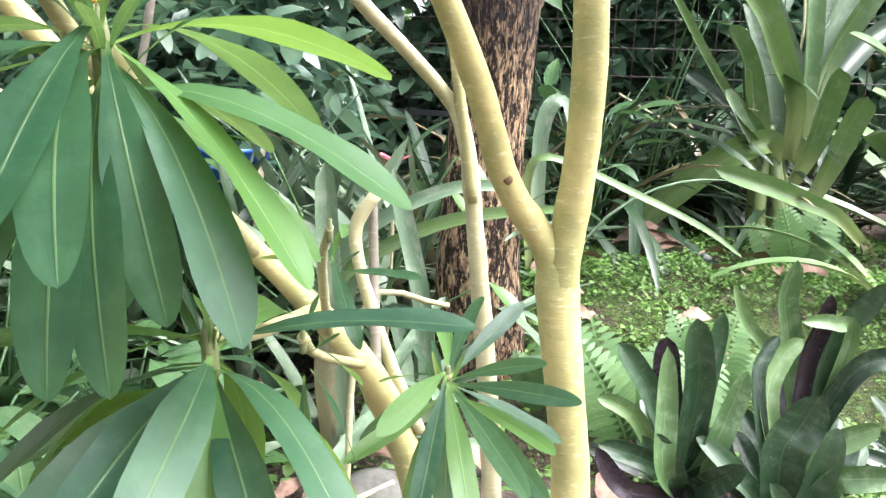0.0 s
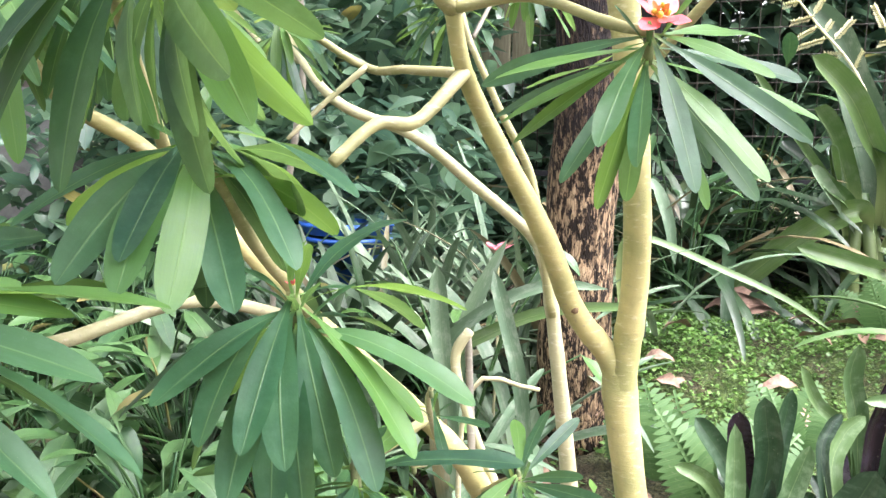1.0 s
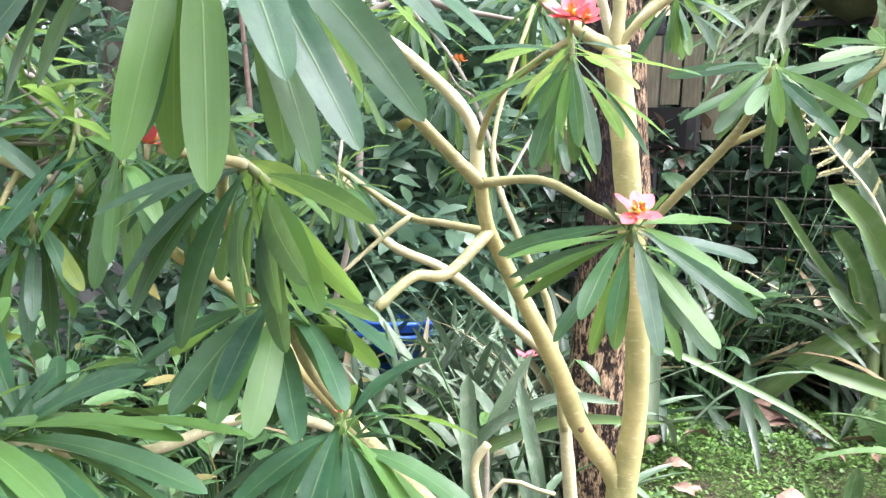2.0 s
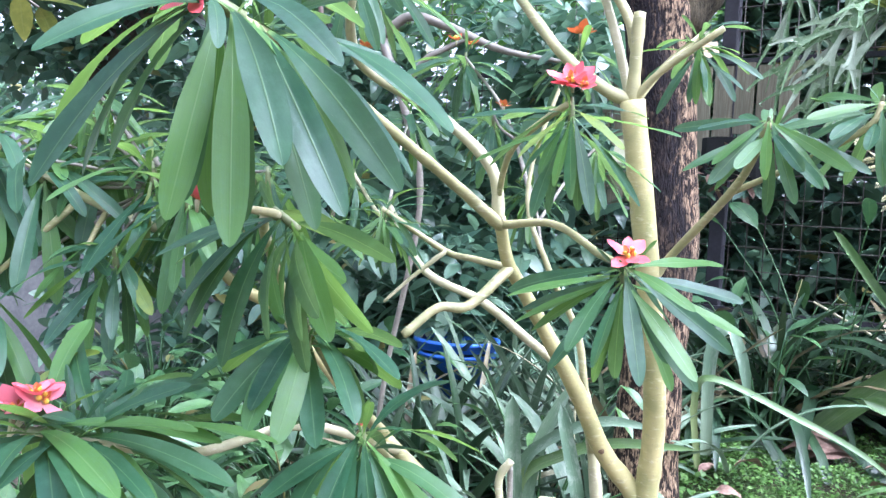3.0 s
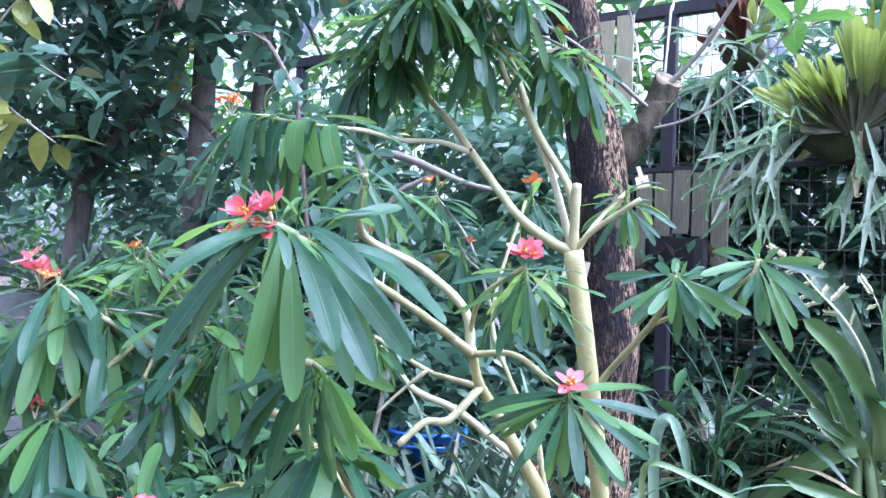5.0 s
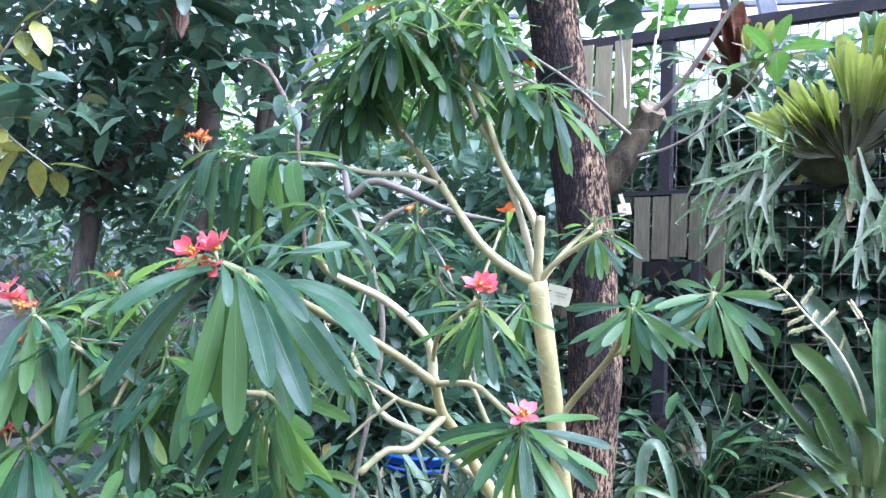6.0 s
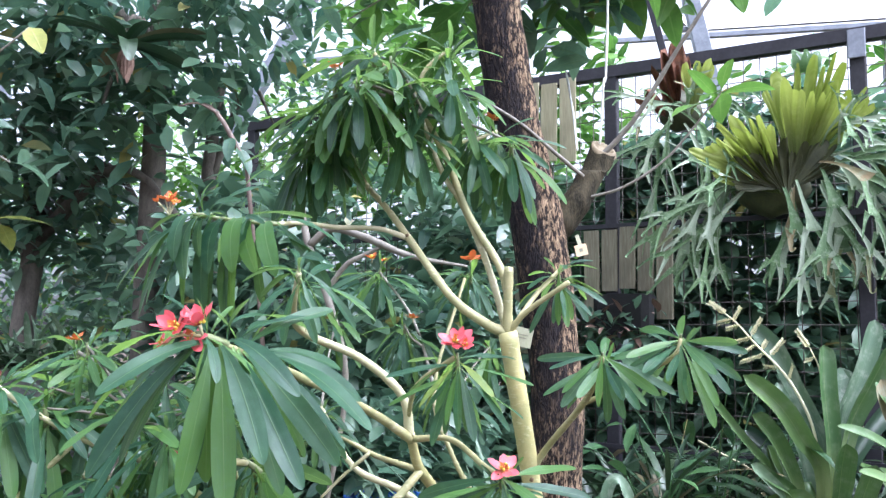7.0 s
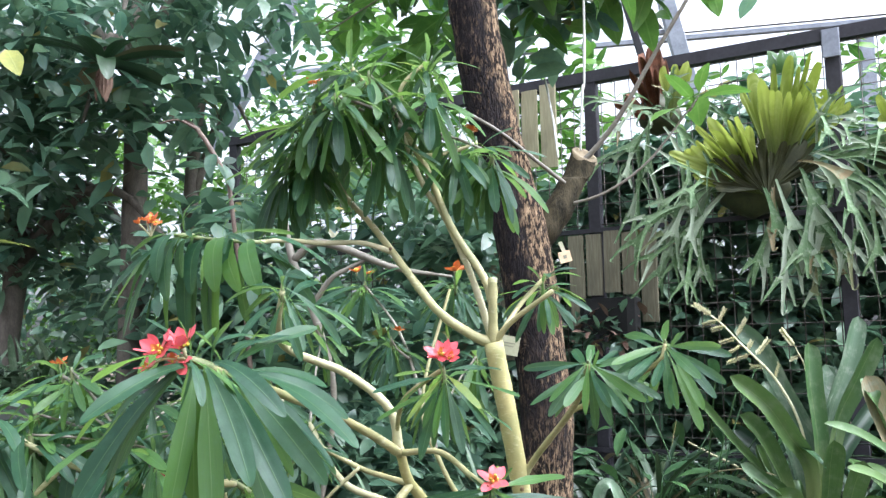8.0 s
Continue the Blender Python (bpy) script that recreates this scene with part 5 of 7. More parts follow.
for width, points in (
        (0.054, ((1.40, 2.25, 0.80), (1.30, 2.22, 1.00), (1.196, 2.18, 1.077), (1.066, 2.10, 1.16), (0.957, 2.05, 1.201))),
        (0.052, ((1.38, 2.22, 0.78), (1.30, 2.18, 0.90), (1.195, 2.15, 0.969), (1.083, 2.06, 1.039), (1.004, 2.00, 1.068))),
        (0.064, ((1.40, 2.27, 0.80), (1.27, 2.25, 1.05), (1.20, 2.25, 1.154), (1.149, 2.20, 1.267), (1.13, 2.25, 1.335)))):
    strap_leaf(right, points, width, M_STRAP, strap_tip, 0.5, (0.2, -0.6, 0.75), 9)
strap_plant("bromeliad", rest(1.05, 1.88), "smaller bromeliad with arching green leaves", "large bromeliads", M_STRAP, ring_rows(9, 9, 25, 70, 0.35, 0.5), 0.045, sword, 9, 60, 0.35)
mid = strap_plant("strap_leaf_plant", rest(0.30, 1.97), "slender arching strap-leaved plant by the bark tree", "strap plants", M_GREY_STRAP, ring_rows(3, 11, 40, 75, 0.35, 0.5), 0.028, sword, 10, 90, 0.35, "plant")
strap_leaf(mid, [(0.22, 1.95, 0.62), (0.20, 1.92, 0.82), (0.248, 1.90, 0.885), (0.466, 1.90, 0.802), (0.609, 1.90, 0.738), (0.710, 1.90, 0.672)], 0.022, M_STRAP)
strap_leaf(mid, [(0.24, 1.99, 0.65), (0.235, 2.0, 0.93), (0.273, 2.00, 1.012), (0.319, 2.00, 0.934), (0.348, 2.00, 0.801)], 0.04, M_GREY_STRAP)

centre = strap_plant("bromeliad", rest(-0.16, 1.40), "grey-green bromeliad with long blunt strap leaves and dry ones", "grey bromeliads", M_GREY_STRAP, ring_rows(10, 13, 25, 80, 0.32, 0.5), 0.032, blunt, 12, 35, 0.35)
strap_leaf(centre, [(-0.14, 1.34, 0.44), (-0.160, 1.30, 0.675), (-0.171, 1.30, 0.782), (-0.179, 1.30, 0.900)], 0.036, M_GREY_STRAP, blunt, 0.5)
strap_leaf(centre, [(-0.17, 1.40, 0.45), (-0.156, 1.40, 0.644), (-0.125, 1.40, 0.786), (-0.054, 1.40, 0.941)], 0.038, M_GREY_STRAP)
strap_leaf(centre, [(0.0, 1.36, 0.46), (-0.018, 1.30, 0.668), (-0.041, 1.30, 0.772), (-0.073, 1.30, 0.895)], 0.030, M_GREY_STRAP, blunt)
strap_leaf(centre, [(-0.19, 1.42, 0.5), (-0.172, 1.40, 0.705), (-0.095, 1.35, 0.801), (0.023, 1.30, 0.866), (0.134, 1.25, 0.876)], 0.030, M_GREY_STRAP)
strap_leaf(centre, [(-0.19, 1.42, 0.5), (-0.170, 1.40, 0.680), (-0.069, 1.35, 0.767), (0.048, 1.30, 0.822), (0.218, 1.20, 0.858)], 0.030, M_STRAP)
behind = strap_plant("bromeliad", rest(-0.35, 1.52), "grey-green bromeliad with a wide leaf arching over", "grey bromeliads", M_GREY_STRAP, ring_rows(10, 14, 30, 80, 0.4, 0.6), 0.030, sword, 13, 45, 0.35)
for i, (x, y, n, lo, hi) in enumerate(((-0.05, 1.62, 12, 0.45, 0.7), (-0.55, 1.75, 12, 0.45, 0.65), (-0.25, 1.95, 14, 0.5, 0.8), (0.02, 2.15, 12, 0.5, 0.8), (-0.75, 1.45, 10, 0.35, 0.5), (-0.50, 1.80, 16, 0.5, 0.65), (-0.64, 1.74, 16, 0.5, 0.62), (-0.40, 1.66, 14, 0.45, 0.6), (-0.57, 1.88, 20, 0.45, 0.58), (-0.66, 1.86, 22, 0.36, 0.44), (-0.60, 1.90, 24, 0.36, 0.43), (-0.72, 1.88, 20, 0.34, 0.42), (-0.58, 2.14, 26, 0.32, 0.42), (-0.48, 2.12, 24, 0.30, 0.40), (-0.68, 2.16, 24, 0.32, 0.42))):
    strap_plant("bromeliad", rest(x, y), "grey-green strap-leaved bromeliad among dry leaves", "grey bromeliads", M_GREY_STRAP if i % 2 == 0 else M_DARK_STRAP, ring_rows(n + 4, 20 + i, 35, 82, lo * 0.9, hi * 0.95), 0.034, sword, 30 + i, 50, 0.35)
def rosette(at, label, seed, filler, blades):
    """A low rosette: its long blades along given curves, shorter ones between them."""
    ob = strap_plant("bromeliad", rest(*at), label, "bronze bromeliads", M_NEO, ring_rows(filler, seed, 15, 78, 0.10, 0.19), 0.036, strap_tip, seed + 1, 30, 0.45, face=(0, -1.0, 0.35))
    rnd = random.Random(seed)
    for tone, width, points in blades:
        root = (at[0] + rnd.uniform(-0.02, 0.02), at[1] + rnd.uniform(-0.02, 0.02), ob.location.z - 0.01)
        strap_leaf(ob, [root, *points], width, tone, strap_tip, 0.45, (rnd.uniform(-0.25, 0.25), -0.9, 0.35), 6)


rosette((0.43, 1.34), "low rosette of glossy dark and pale green strap leaves", 41, 12, (
    (M_NEO, 0.050, ((0.447, 1.34, 0.542), (0.438, 1.33, 0.609), (0.428, 1.32, 0.672))),
    (M_NEO, 0.042, ((0.385, 1.36, 0.505), (0.345, 1.36, 0.570), (0.313, 1.36, 0.612))),
    (M_NEO_PALE, 0.038, ((0.372, 1.24, 0.440), (0.369, 1.25, 0.531), (0.366, 1.26, 0.640))),
    (M_NEO_PALE, 0.041, ((0.455, 1.28, 0.455), (0.482, 1.28, 0.532), (0.502, 1.28, 0.600))),
    (M_NEO_DARK, 0.047, ((0.410, 1.38, 0.520), (0.401, 1.38, 0.575), (0.398, 1.38, 0.622))),
    (M_NEO_PALE, 0.029, ((0.35, 1.32, 0.487), (0.31, 1.31, 0.522), (0.271, 1.30, 0.537))),
    (M_NEO, 0.036, ((0.376, 1.28, 0.43), (0.321, 1.26, 0.46), (0.268, 1.25, 0.478))),
    (M_NEO_DARK, 0.034, ((0.33, 1.22, 0.41), (0.285, 1.20, 0.443), (0.250, 1.19, 0.498))),
    (M_NEO, 0.036, ((0.47, 1.38, 0.52), (0.487, 1.40, 0.60), (0.497, 1.40, 0.665)))))
rosette((0.58, 1.26), "low rosette of broad dark glossy leaves with pale ones", 51, 12, (
    (M_NEO, 0.070, ((0.555, 1.24, 0.474), (0.579, 1.24, 0.525), (0.599, 1.23, 0.580))),
    (M_NEO_PALE, 0.034, ((0.55, 1.30, 0.53), (0.575, 1.33, 0.605), (0.612, 1.34, 0.640))),
    (M_NEO_PALE, 0.041, ((0.610, 1.25, 0.478), (0.650, 1.24, 0.505), (0.700, 1.23, 0.535))),
    (M_NEO_PALE, 0.042, ((0.62, 1.22, 0.440), (0.66, 1.20, 0.460), (0.72, 1.18, 0.472))),
    (M_NEO, 0.040, ((0.60, 1.18, 0.41), (0.65, 1.13, 0.42), (0.70, 1.10, 0.43))),
    (M_NEO_DARK, 0.040, ((0.57, 1.32, 0.50), (0.565, 1.35, 0.57), (0.56, 1.36, 0.62))),
    (M_NEO, 0.024, ((0.53, 1.30, 0.56), (0.545, 1.32, 0.618), (0.568, 1.33, 0.645)))))
rosette((0.66, 1.44), "bronze and purple rosette with upright glossy leaves", 61, 12, (
    (M_NEO_PALE, 0.043, ((0.625, 1.42, 0.60), (0.600, 1.40, 0.69), (0.605, 1.38, 0.765))),
    (M_NEO_DARK, 0.037, ((0.648, 1.40, 0.57), (0.655, 1.38, 0.645), (0.660, 1.36, 0.713))),
    (M_NEO_PALE, 0.028, ((0.72, 1.40, 0.62), (0.67, 1.36, 0.662), (0.607, 1.34, 0.668))),
    (M_NEO_PALE, 0.026, ((0.60, 1.42, 0.57), (0.545, 1.41, 0.640), (0.510, 1.40, 0.713))),
    (M_NEO, 0.042, ((0.70, 1.42, 0.60), (0.735, 1.40, 0.68), (0.76, 1.38, 0.73))),
    (M_NEO, 0.040, ((0.73, 1.40, 0.56), (0.80, 1.38, 0.60), (0.86, 1.36, 0.61)))))
rosette((0.92, 1.45), "low bronze and green bromeliad rosette with glossy leaves", 71, 16, ())

for i, (x, y) in enumerate(((-0.35, 2.25), (-0.14, 2.30), (-0.50, 2.18), (-0.03, 1.98), (-0.28, 2.12), (-0.42, 1.98))):
    strap_plant("bromeliad", rest(x, y), "tuft of thin upright grey-green strap leaves", "grey bromeliads", M_GREY_STRAP, ring_rows(26, 520 + i, 45, 88, 0.45, 0.72), 0.024, sword, 540 + i, 60, 0.3)

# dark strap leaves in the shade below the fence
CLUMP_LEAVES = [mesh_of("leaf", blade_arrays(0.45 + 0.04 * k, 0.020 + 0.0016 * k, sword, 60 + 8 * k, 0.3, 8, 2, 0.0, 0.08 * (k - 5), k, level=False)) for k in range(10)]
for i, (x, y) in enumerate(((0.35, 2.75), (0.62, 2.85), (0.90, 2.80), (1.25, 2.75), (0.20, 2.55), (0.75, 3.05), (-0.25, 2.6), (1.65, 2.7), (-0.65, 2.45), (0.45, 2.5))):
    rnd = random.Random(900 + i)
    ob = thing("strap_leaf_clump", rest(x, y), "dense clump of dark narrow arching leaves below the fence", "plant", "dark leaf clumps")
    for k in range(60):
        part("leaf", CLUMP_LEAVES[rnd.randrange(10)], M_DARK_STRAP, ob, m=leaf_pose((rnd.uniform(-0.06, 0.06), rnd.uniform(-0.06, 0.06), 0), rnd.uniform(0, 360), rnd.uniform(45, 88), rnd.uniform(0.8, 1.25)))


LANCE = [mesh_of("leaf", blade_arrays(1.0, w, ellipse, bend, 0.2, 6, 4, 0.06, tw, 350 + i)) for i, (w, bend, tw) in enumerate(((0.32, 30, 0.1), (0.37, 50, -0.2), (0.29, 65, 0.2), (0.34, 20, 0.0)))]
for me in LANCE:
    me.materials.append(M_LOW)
LANCE_LIGHT = [me.copy() for me in LANCE]
for me in LANCE_LIGHT:
    me.materials[0] = M_MID


def broad_plant(name, base, label, group, material, n, size, height, seed, category="plant"):
    """Stalked broad leaves from one root."""
    rnd = random.Random(seed)
    ob = thing(name, base, label, category, group)
    for i in range(n):
        az, h, r = (i * 137.5 + rnd.uniform(-20, 20)), height * rnd.uniform(0.2, 1.0), height * rnd.uniform(0.15, 0.6)
        a = radians(az)
        tip = Vector((math.cos(a) * r, math.sin(a) * r, h))
        st = part("stalk", tube([(0.01 * math.cos(a), 0.01 * math.sin(a), -0.02), tip * 0.5 + Vector((0, 0, h * 0.12)), tip], [0.0035, 0.003, 0.002], sides=6, steps=3, name="stalk"), M_LOW, ob)
        part("leaf", (LANCE_LIGHT if material is M_FRESH else LANCE)[rnd.randrange(4)], material, st, m=leaf_pose(tip, az + rnd.uniform(-30, 30), rnd.uniform(-45, 35), size * rnd.uniform(0.75, 1.2), rnd.uniform(-25, 25)))
    return ob


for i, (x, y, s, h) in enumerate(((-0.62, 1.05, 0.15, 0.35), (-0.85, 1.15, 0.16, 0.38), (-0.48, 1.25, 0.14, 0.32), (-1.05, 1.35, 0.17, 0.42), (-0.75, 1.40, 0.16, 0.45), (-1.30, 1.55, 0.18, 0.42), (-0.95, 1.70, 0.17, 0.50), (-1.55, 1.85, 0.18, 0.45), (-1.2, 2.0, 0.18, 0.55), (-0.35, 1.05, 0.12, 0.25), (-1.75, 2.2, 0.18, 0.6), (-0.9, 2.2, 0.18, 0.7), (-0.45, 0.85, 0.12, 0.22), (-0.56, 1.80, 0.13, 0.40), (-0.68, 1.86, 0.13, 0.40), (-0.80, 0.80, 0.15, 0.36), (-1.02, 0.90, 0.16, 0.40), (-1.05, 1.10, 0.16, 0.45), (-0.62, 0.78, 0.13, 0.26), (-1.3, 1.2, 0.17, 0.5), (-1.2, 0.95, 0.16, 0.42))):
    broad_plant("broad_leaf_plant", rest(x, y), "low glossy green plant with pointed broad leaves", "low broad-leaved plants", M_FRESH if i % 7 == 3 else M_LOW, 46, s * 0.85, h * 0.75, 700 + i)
for i, (x, y, s, h) in enumerate(((0.62, 2.62, 0.17, 0.75), (0.45, 2.7, 0.15, 0.55), (0.42, 2.35, 0.12, 0.4))):
    broad_plant("broad_leaf_plant", rest(x, y), "dark glossy broad-leaved plant below the fence", "low broad-leaved plants", M_BROAD, 14, s, h, 760 + i)


broad_plant("broad_leaf_plant", rest(-0.17, 1.64), "bright green broad-leaved plant among the grey bromeliads", "low broad-leaved plants", M_FRESH, 16, 0.11, 0.50, 781)
bloom = thing("fallen_bloom", rest(-0.10, 1.66), "faded pink bromeliad bloom on a thin stalk", "flower")
part("stalk", tube([(0, 0, -0.01), (0.01, 0, 0.25), (0.01, -0.02, 0.48)], [0.004, 0.003, 0.003], sides=6, name="stalk"), M_PALE_STEM, bloom)
for k in range(5):
    part("bract", PETALS[M_BRACT_PALE.name], M_BRACT_PALE, bloom, m=leaf_pose((0.01, -0.02, 0.48), k * 72, 25, 0.04))


# ---- ferns, creeping cover and litter on the bank ----
def fern(base, n, size, seed, label):
    rnd = random.Random(seed)
    ob = thing("fern", base, label, "fern", "ferns")
    for f in range(n):
        spine = None
        rest_of = []
        length, el, bend = size * rnd.uniform(0.75, 1.1), rnd.uniform(62, 86), rnd.uniform(25, 70)
        pos, a = Vector((0, 0, 0)), 0.0
        for k in range(18):
            u = k / 17
            if u > 0.18:
                w = length * 0.25 * math.sin(math.pi * min(1, (u * 0.92) ** 0.8)) + 0.006
                leaflet = blade_arrays(w, w * 0.24 + 0.004, ellipse, 14, 0.05, 4, 2, 0, 0, k, level=False)
                for sgn in (1, -1):
                    rest_of.append((mesh_of("leaflet", leaflet) if sgn == 1 else rest_of[-1][0], Matrix.Translation(pos) @ pose(0, 0, 0, 0, math.degrees(-a), 0) @ pose(0, 0, 0, 0, 0, sgn * 78)))
            a -= radians(bend) / 18
            pos = pos + Vector((math.cos(a), 0, math.sin(a))) * length / 18
        spine = part("frond", mesh_of("frond", blade_arrays(length, 0.006, lambda u: 1.0, bend, 0.3, 9, 2, level=False)), M_FERN, ob, m=leaf_pose((0, 0, 0), 180 + 180 * (f + 0.5) / n + rnd.uniform(-25, 25), el - 14, 1.0, 0, (rnd.uniform(-0.35, 0.35), -1.0, 0.45)))
        for me, m in rest_of:
            part("leaflet", me, M_FERN, spine, m=m)
    return ob


fern(rest(0.37, 1.42), 4, 0.27, 6, "bright green sword fern behind the bronze bromeliads")
fern(rest(0.31, 1.50), 5, 0.26, 1, "bright green sword fern on the mossy bank")
fern(rest(0.56, 1.62), 5, 0.18, 2, "bright green sword fern on the mossy bank")
fern(rest(0.24, 1.56), 5, 0.18, 3, "bright green sword fern on the mossy bank")
fern(rest(0.92, 2.10), 6, 0.22, 4, "light green fern beside the large bromeliad")


def creeping_cover():
    rnd = random.Random(77)
    heap = Heap()
    bits = [blade_arrays(1.0, 0.75, ellipse, 25, 0.1, 3, 2, 0, 0, k) for k in range(3)]
    for i in range(62000):
        x, y = rnd.uniform(-0.15, 1.5), rnd.uniform(1.30, 2.7)
        v = Vector((x * 2.2, y * 2.2, 3.0))
        if noise.noise(v) + 0.45 * noise.noise(v * 3.1) < rnd.uniform(-0.5, 0.40) - 0.08:
            continue
        heap.add(bits[i % 3], leaf_pose((x, y, ground_z(x, y) + 0.004 + rnd.random() * max(0.012, 0.075 * (noise.noise(v * 3.7) + 0.25))), rnd.uniform(0, 360), rnd.uniform(-30, 45), rnd.uniform(0.006, 0.016), rnd.uniform(-40, 40)))
    for i in range(5000):
        x, y = rnd.uniform(-1.6, 0.3), rnd.uniform(0.8, 2.4)
        v = Vector((x * 2.2, y * 2.2, 7.0))
        if noise.noise(v) < rnd.uniform(-0.3, 0.4):
            continue
        heap.add(bits[i % 3], leaf_pose((x, y, ground_z(x, y) + rnd.uniform(0.003, 0.04)), rnd.uniform(0, 360), rnd.uniform(-30, 45), rnd.uniform(0.015, 0.035), rnd.uniform(-40, 40)))
    me = heap.mesh("creeping_cover")
    me.materials.append(M_COVER)
    tagged(new("creeping_cover", me), "low creeping green leaves and moss on the bank", "ground cover", kind="stuff")


creeping_cover()


def fallen_leaf(at, az, size, curl, seed):
    arr = blade_arrays(size, size * 0.42, ellipse, curl, 0.35, 8, 4, 0.25, 0.4, seed)
    me = mesh_of("fallen_leaf", arr)
    me.materials.append(M_DRY)
    ob = tagged(new("fallen_leaf", me), "curled brown fallen leaf on the ground", "leaf", "fallen leaves")
    ob.matrix_basis = leaf_pose((at[0], at[1], ground_z(at[0], at[1]) + 0.03), az, 4, 1.0, 10)


fallen_leaf((0.46, 2.25), -5, 0.22, 60, 1)
fallen_leaf((0.52, 2.20), 8, 0.16, 70, 4)
fallen_leaf((0.53, 1.78), 20, 0.10, 70, 2)
fallen_leaf((0.60, 1.74), 140, 0.09, 80, 3)
for i in range(80):
    r = random.Random(400 + i)
    fallen_leaf((r.uniform(-0.9, 0.9), r.uniform(0.95, 2.3)) if i % 2 else (r.uniform(-0.45, 0.35), r.uniform(1.1, 1.9)), r.uniform(0, 360), r.uniform(0.05, 0.12), r.uniform(30, 110), 10 + i)


def stick(points, r, label):
    base = Vector(points[0])
    me = tube(points, [r, r * 0.8], base, 8, 4, 0.2, name="stick")
    me.materials.append(M_PALE_STEM)
    ob = tagged(new("stick", me), label, "stick", "dry sticks")
    ob.location = base


stick([(0.93, 2.86, 0.58), (0.914, 2.88, 0.854), (0.593, 2.88, 1.051)], 0.006, "long dry stalk leaning over the plants")
stick([(-0.12, 1.16, ground_z(-0.12, 1.16)), (-0.099, 1.15, 0.705), (0.021, 1.15, 0.717)], 0.005, "pale dry stick among the bromeliads")
stick([(-0.25, 1.1, ground_z(-0.25, 1.1)), (-0.05, 1.2, ground_z(-0.05, 1.2) + 0.06)], 0.005, "pale dry stick on the soil")


def stone(at, size, seed):
    bm = bmesh.new()
    bmesh.ops.create_icosphere(bm, subdivisions=3, radius=1.0)
    for v in bm.verts:
        v.co *= 1 + 0.25 * noise.noise(v.co * 1.3 + Vector((seed, 0, 0))) + 0.06 * noise.noise(v.co * 5)
        v.co = Vector((v.co.x * size, v.co.y * size * 0.8, v.co.z * size * 0.6))
    me = bpy.data.meshes.new("stone")
    bm.to_mesh(me)
    bm.free()
    me.polygons.foreach_set("use_smooth", [True] * len(me.polygons))
    me.materials.append(M_STONE)
    ob = tagged(new("stone", me), "dark mossy stone in the bed", "stone", "stones")
    ob.location = (at[0], at[1], ground_z(*at) + size * 0.3)


for i, (x, y, s) in enumerate(((-0.07, 1.22, 0.07), (-0.22, 1.15, 0.05), (0.10, 1.40, 0.06), (0.62, 2.55, 0.09), (-0.4, 1.0, 0.05))):
    stone((x, y), s, i)

# ---- flower spray of the large bromeliad ----
spike = thing("flower_spike", rest(0.95, 2.42), "pale cream branched flower spike of the bromeliad", "flower")
SB = spike.location
part("stalk", tube([(0.95, 2.42, 0.55), (0.97, 2.42, 0.90), (0.959, 2.40, 1.137), (0.883, 2.40, 1.321), (0.765, 2.40, 1.459), (0.690, 2.40, 1.545), (0.610, 2.40, 1.602)], [0.007, 0.006, 0.0055, 0.005, 0.004, 0.003, 0.002], SB, 8, name="stalk"), M_SPIKE, spike)
FLORET = blade_arrays(1.0, 0.5, ellipse, 30, 0.3, 2, 2)
SPIKELETS = ((0.670, 1.562, 0.603, 1.607), (0.690, 1.535, 0.718, 1.589), (0.690, 1.545, 0.636, 1.529), (0.715, 1.523, 0.663, 1.509), (0.750, 1.480, 0.789, 1.549), (0.755, 1.480, 0.688, 1.461),
             (0.770, 1.455, 0.704, 1.418), (0.800, 1.420, 0.707, 1.389), (0.812, 1.410, 0.865, 1.472), (0.786, 1.431, 0.806, 1.468), (0.850, 1.370, 0.796, 1.374), (0.879, 1.326, 0.891, 1.382),
             (0.955, 1.440, 0.903, 1.508), (0.966, 1.409, 0.930, 1.400))
for i, (x0, z0, x1, z1) in enumerate(SPIKELETS):
    rnd = random.Random(60 + i)
    p, tip = Vector((x0, 2.40, z0)) - SB, Vector((x1, 2.40 + rnd.uniform(-0.04, 0.02), z1)) - SB
    d = tip - p
    az, el = math.degrees(math.atan2(d.y, d.x)), math.degrees(math.asin(d.z / d.length))
    heap = Heap()
    rows = max(4, int(d.length / 0.008))
    for k in range(rows):
        for turn in (60, -60, 170, 0):
            heap.add(FLORET, leaf_pose(p + d * (0.12 + 0.88 * k / rows), az + turn * 0.6, el + (38 if turn in (60, 170) else -38), rnd.uniform(0.012, 0.018), turn))
    heap.add(blade_arrays(d.length, 0.005, lambda u: 1.0, 0, 0.4, 3, 2), leaf_pose(p, az, el, 1.0))
    part("spikelet", heap.mesh("spikelet"), M_SPIKE, spike)
part("stalk", tube([(0.97, 2.42, 0.95), (1.00, 2.42, 1.20), (0.985, 2.41, 1.36), (0.955, 2.40, 1.44)], [0.005, 0.004, 0.003, 0.002], SB, 8, name="stalk"), M_SPIKE, spike)

# ---- the fence: dark steel frame, wire grid and short boards ----
F0, FDIR = Vector((0.53, 3.36, 0.0)), Vector((-0.955, 0.297, 0.0)).normalized()
FANG = math.degrees(math.atan2(FDIR.y, FDIR.x)) + 180


def on_fence(s, z, out=0.0):
    """A place on the fence: s metres along it to the far end, at height z, out metres towards the plants."""
    p = F0 + FDIR * s
    return Vector((p.x, p.y, z)) + Vector((-0.297, -0.955, 0)) * out


fence = thing("fence", on_fence(0, 0.5), "dark steel frame fence with wire grid and weathered boards", "fence")
FB = fence.location


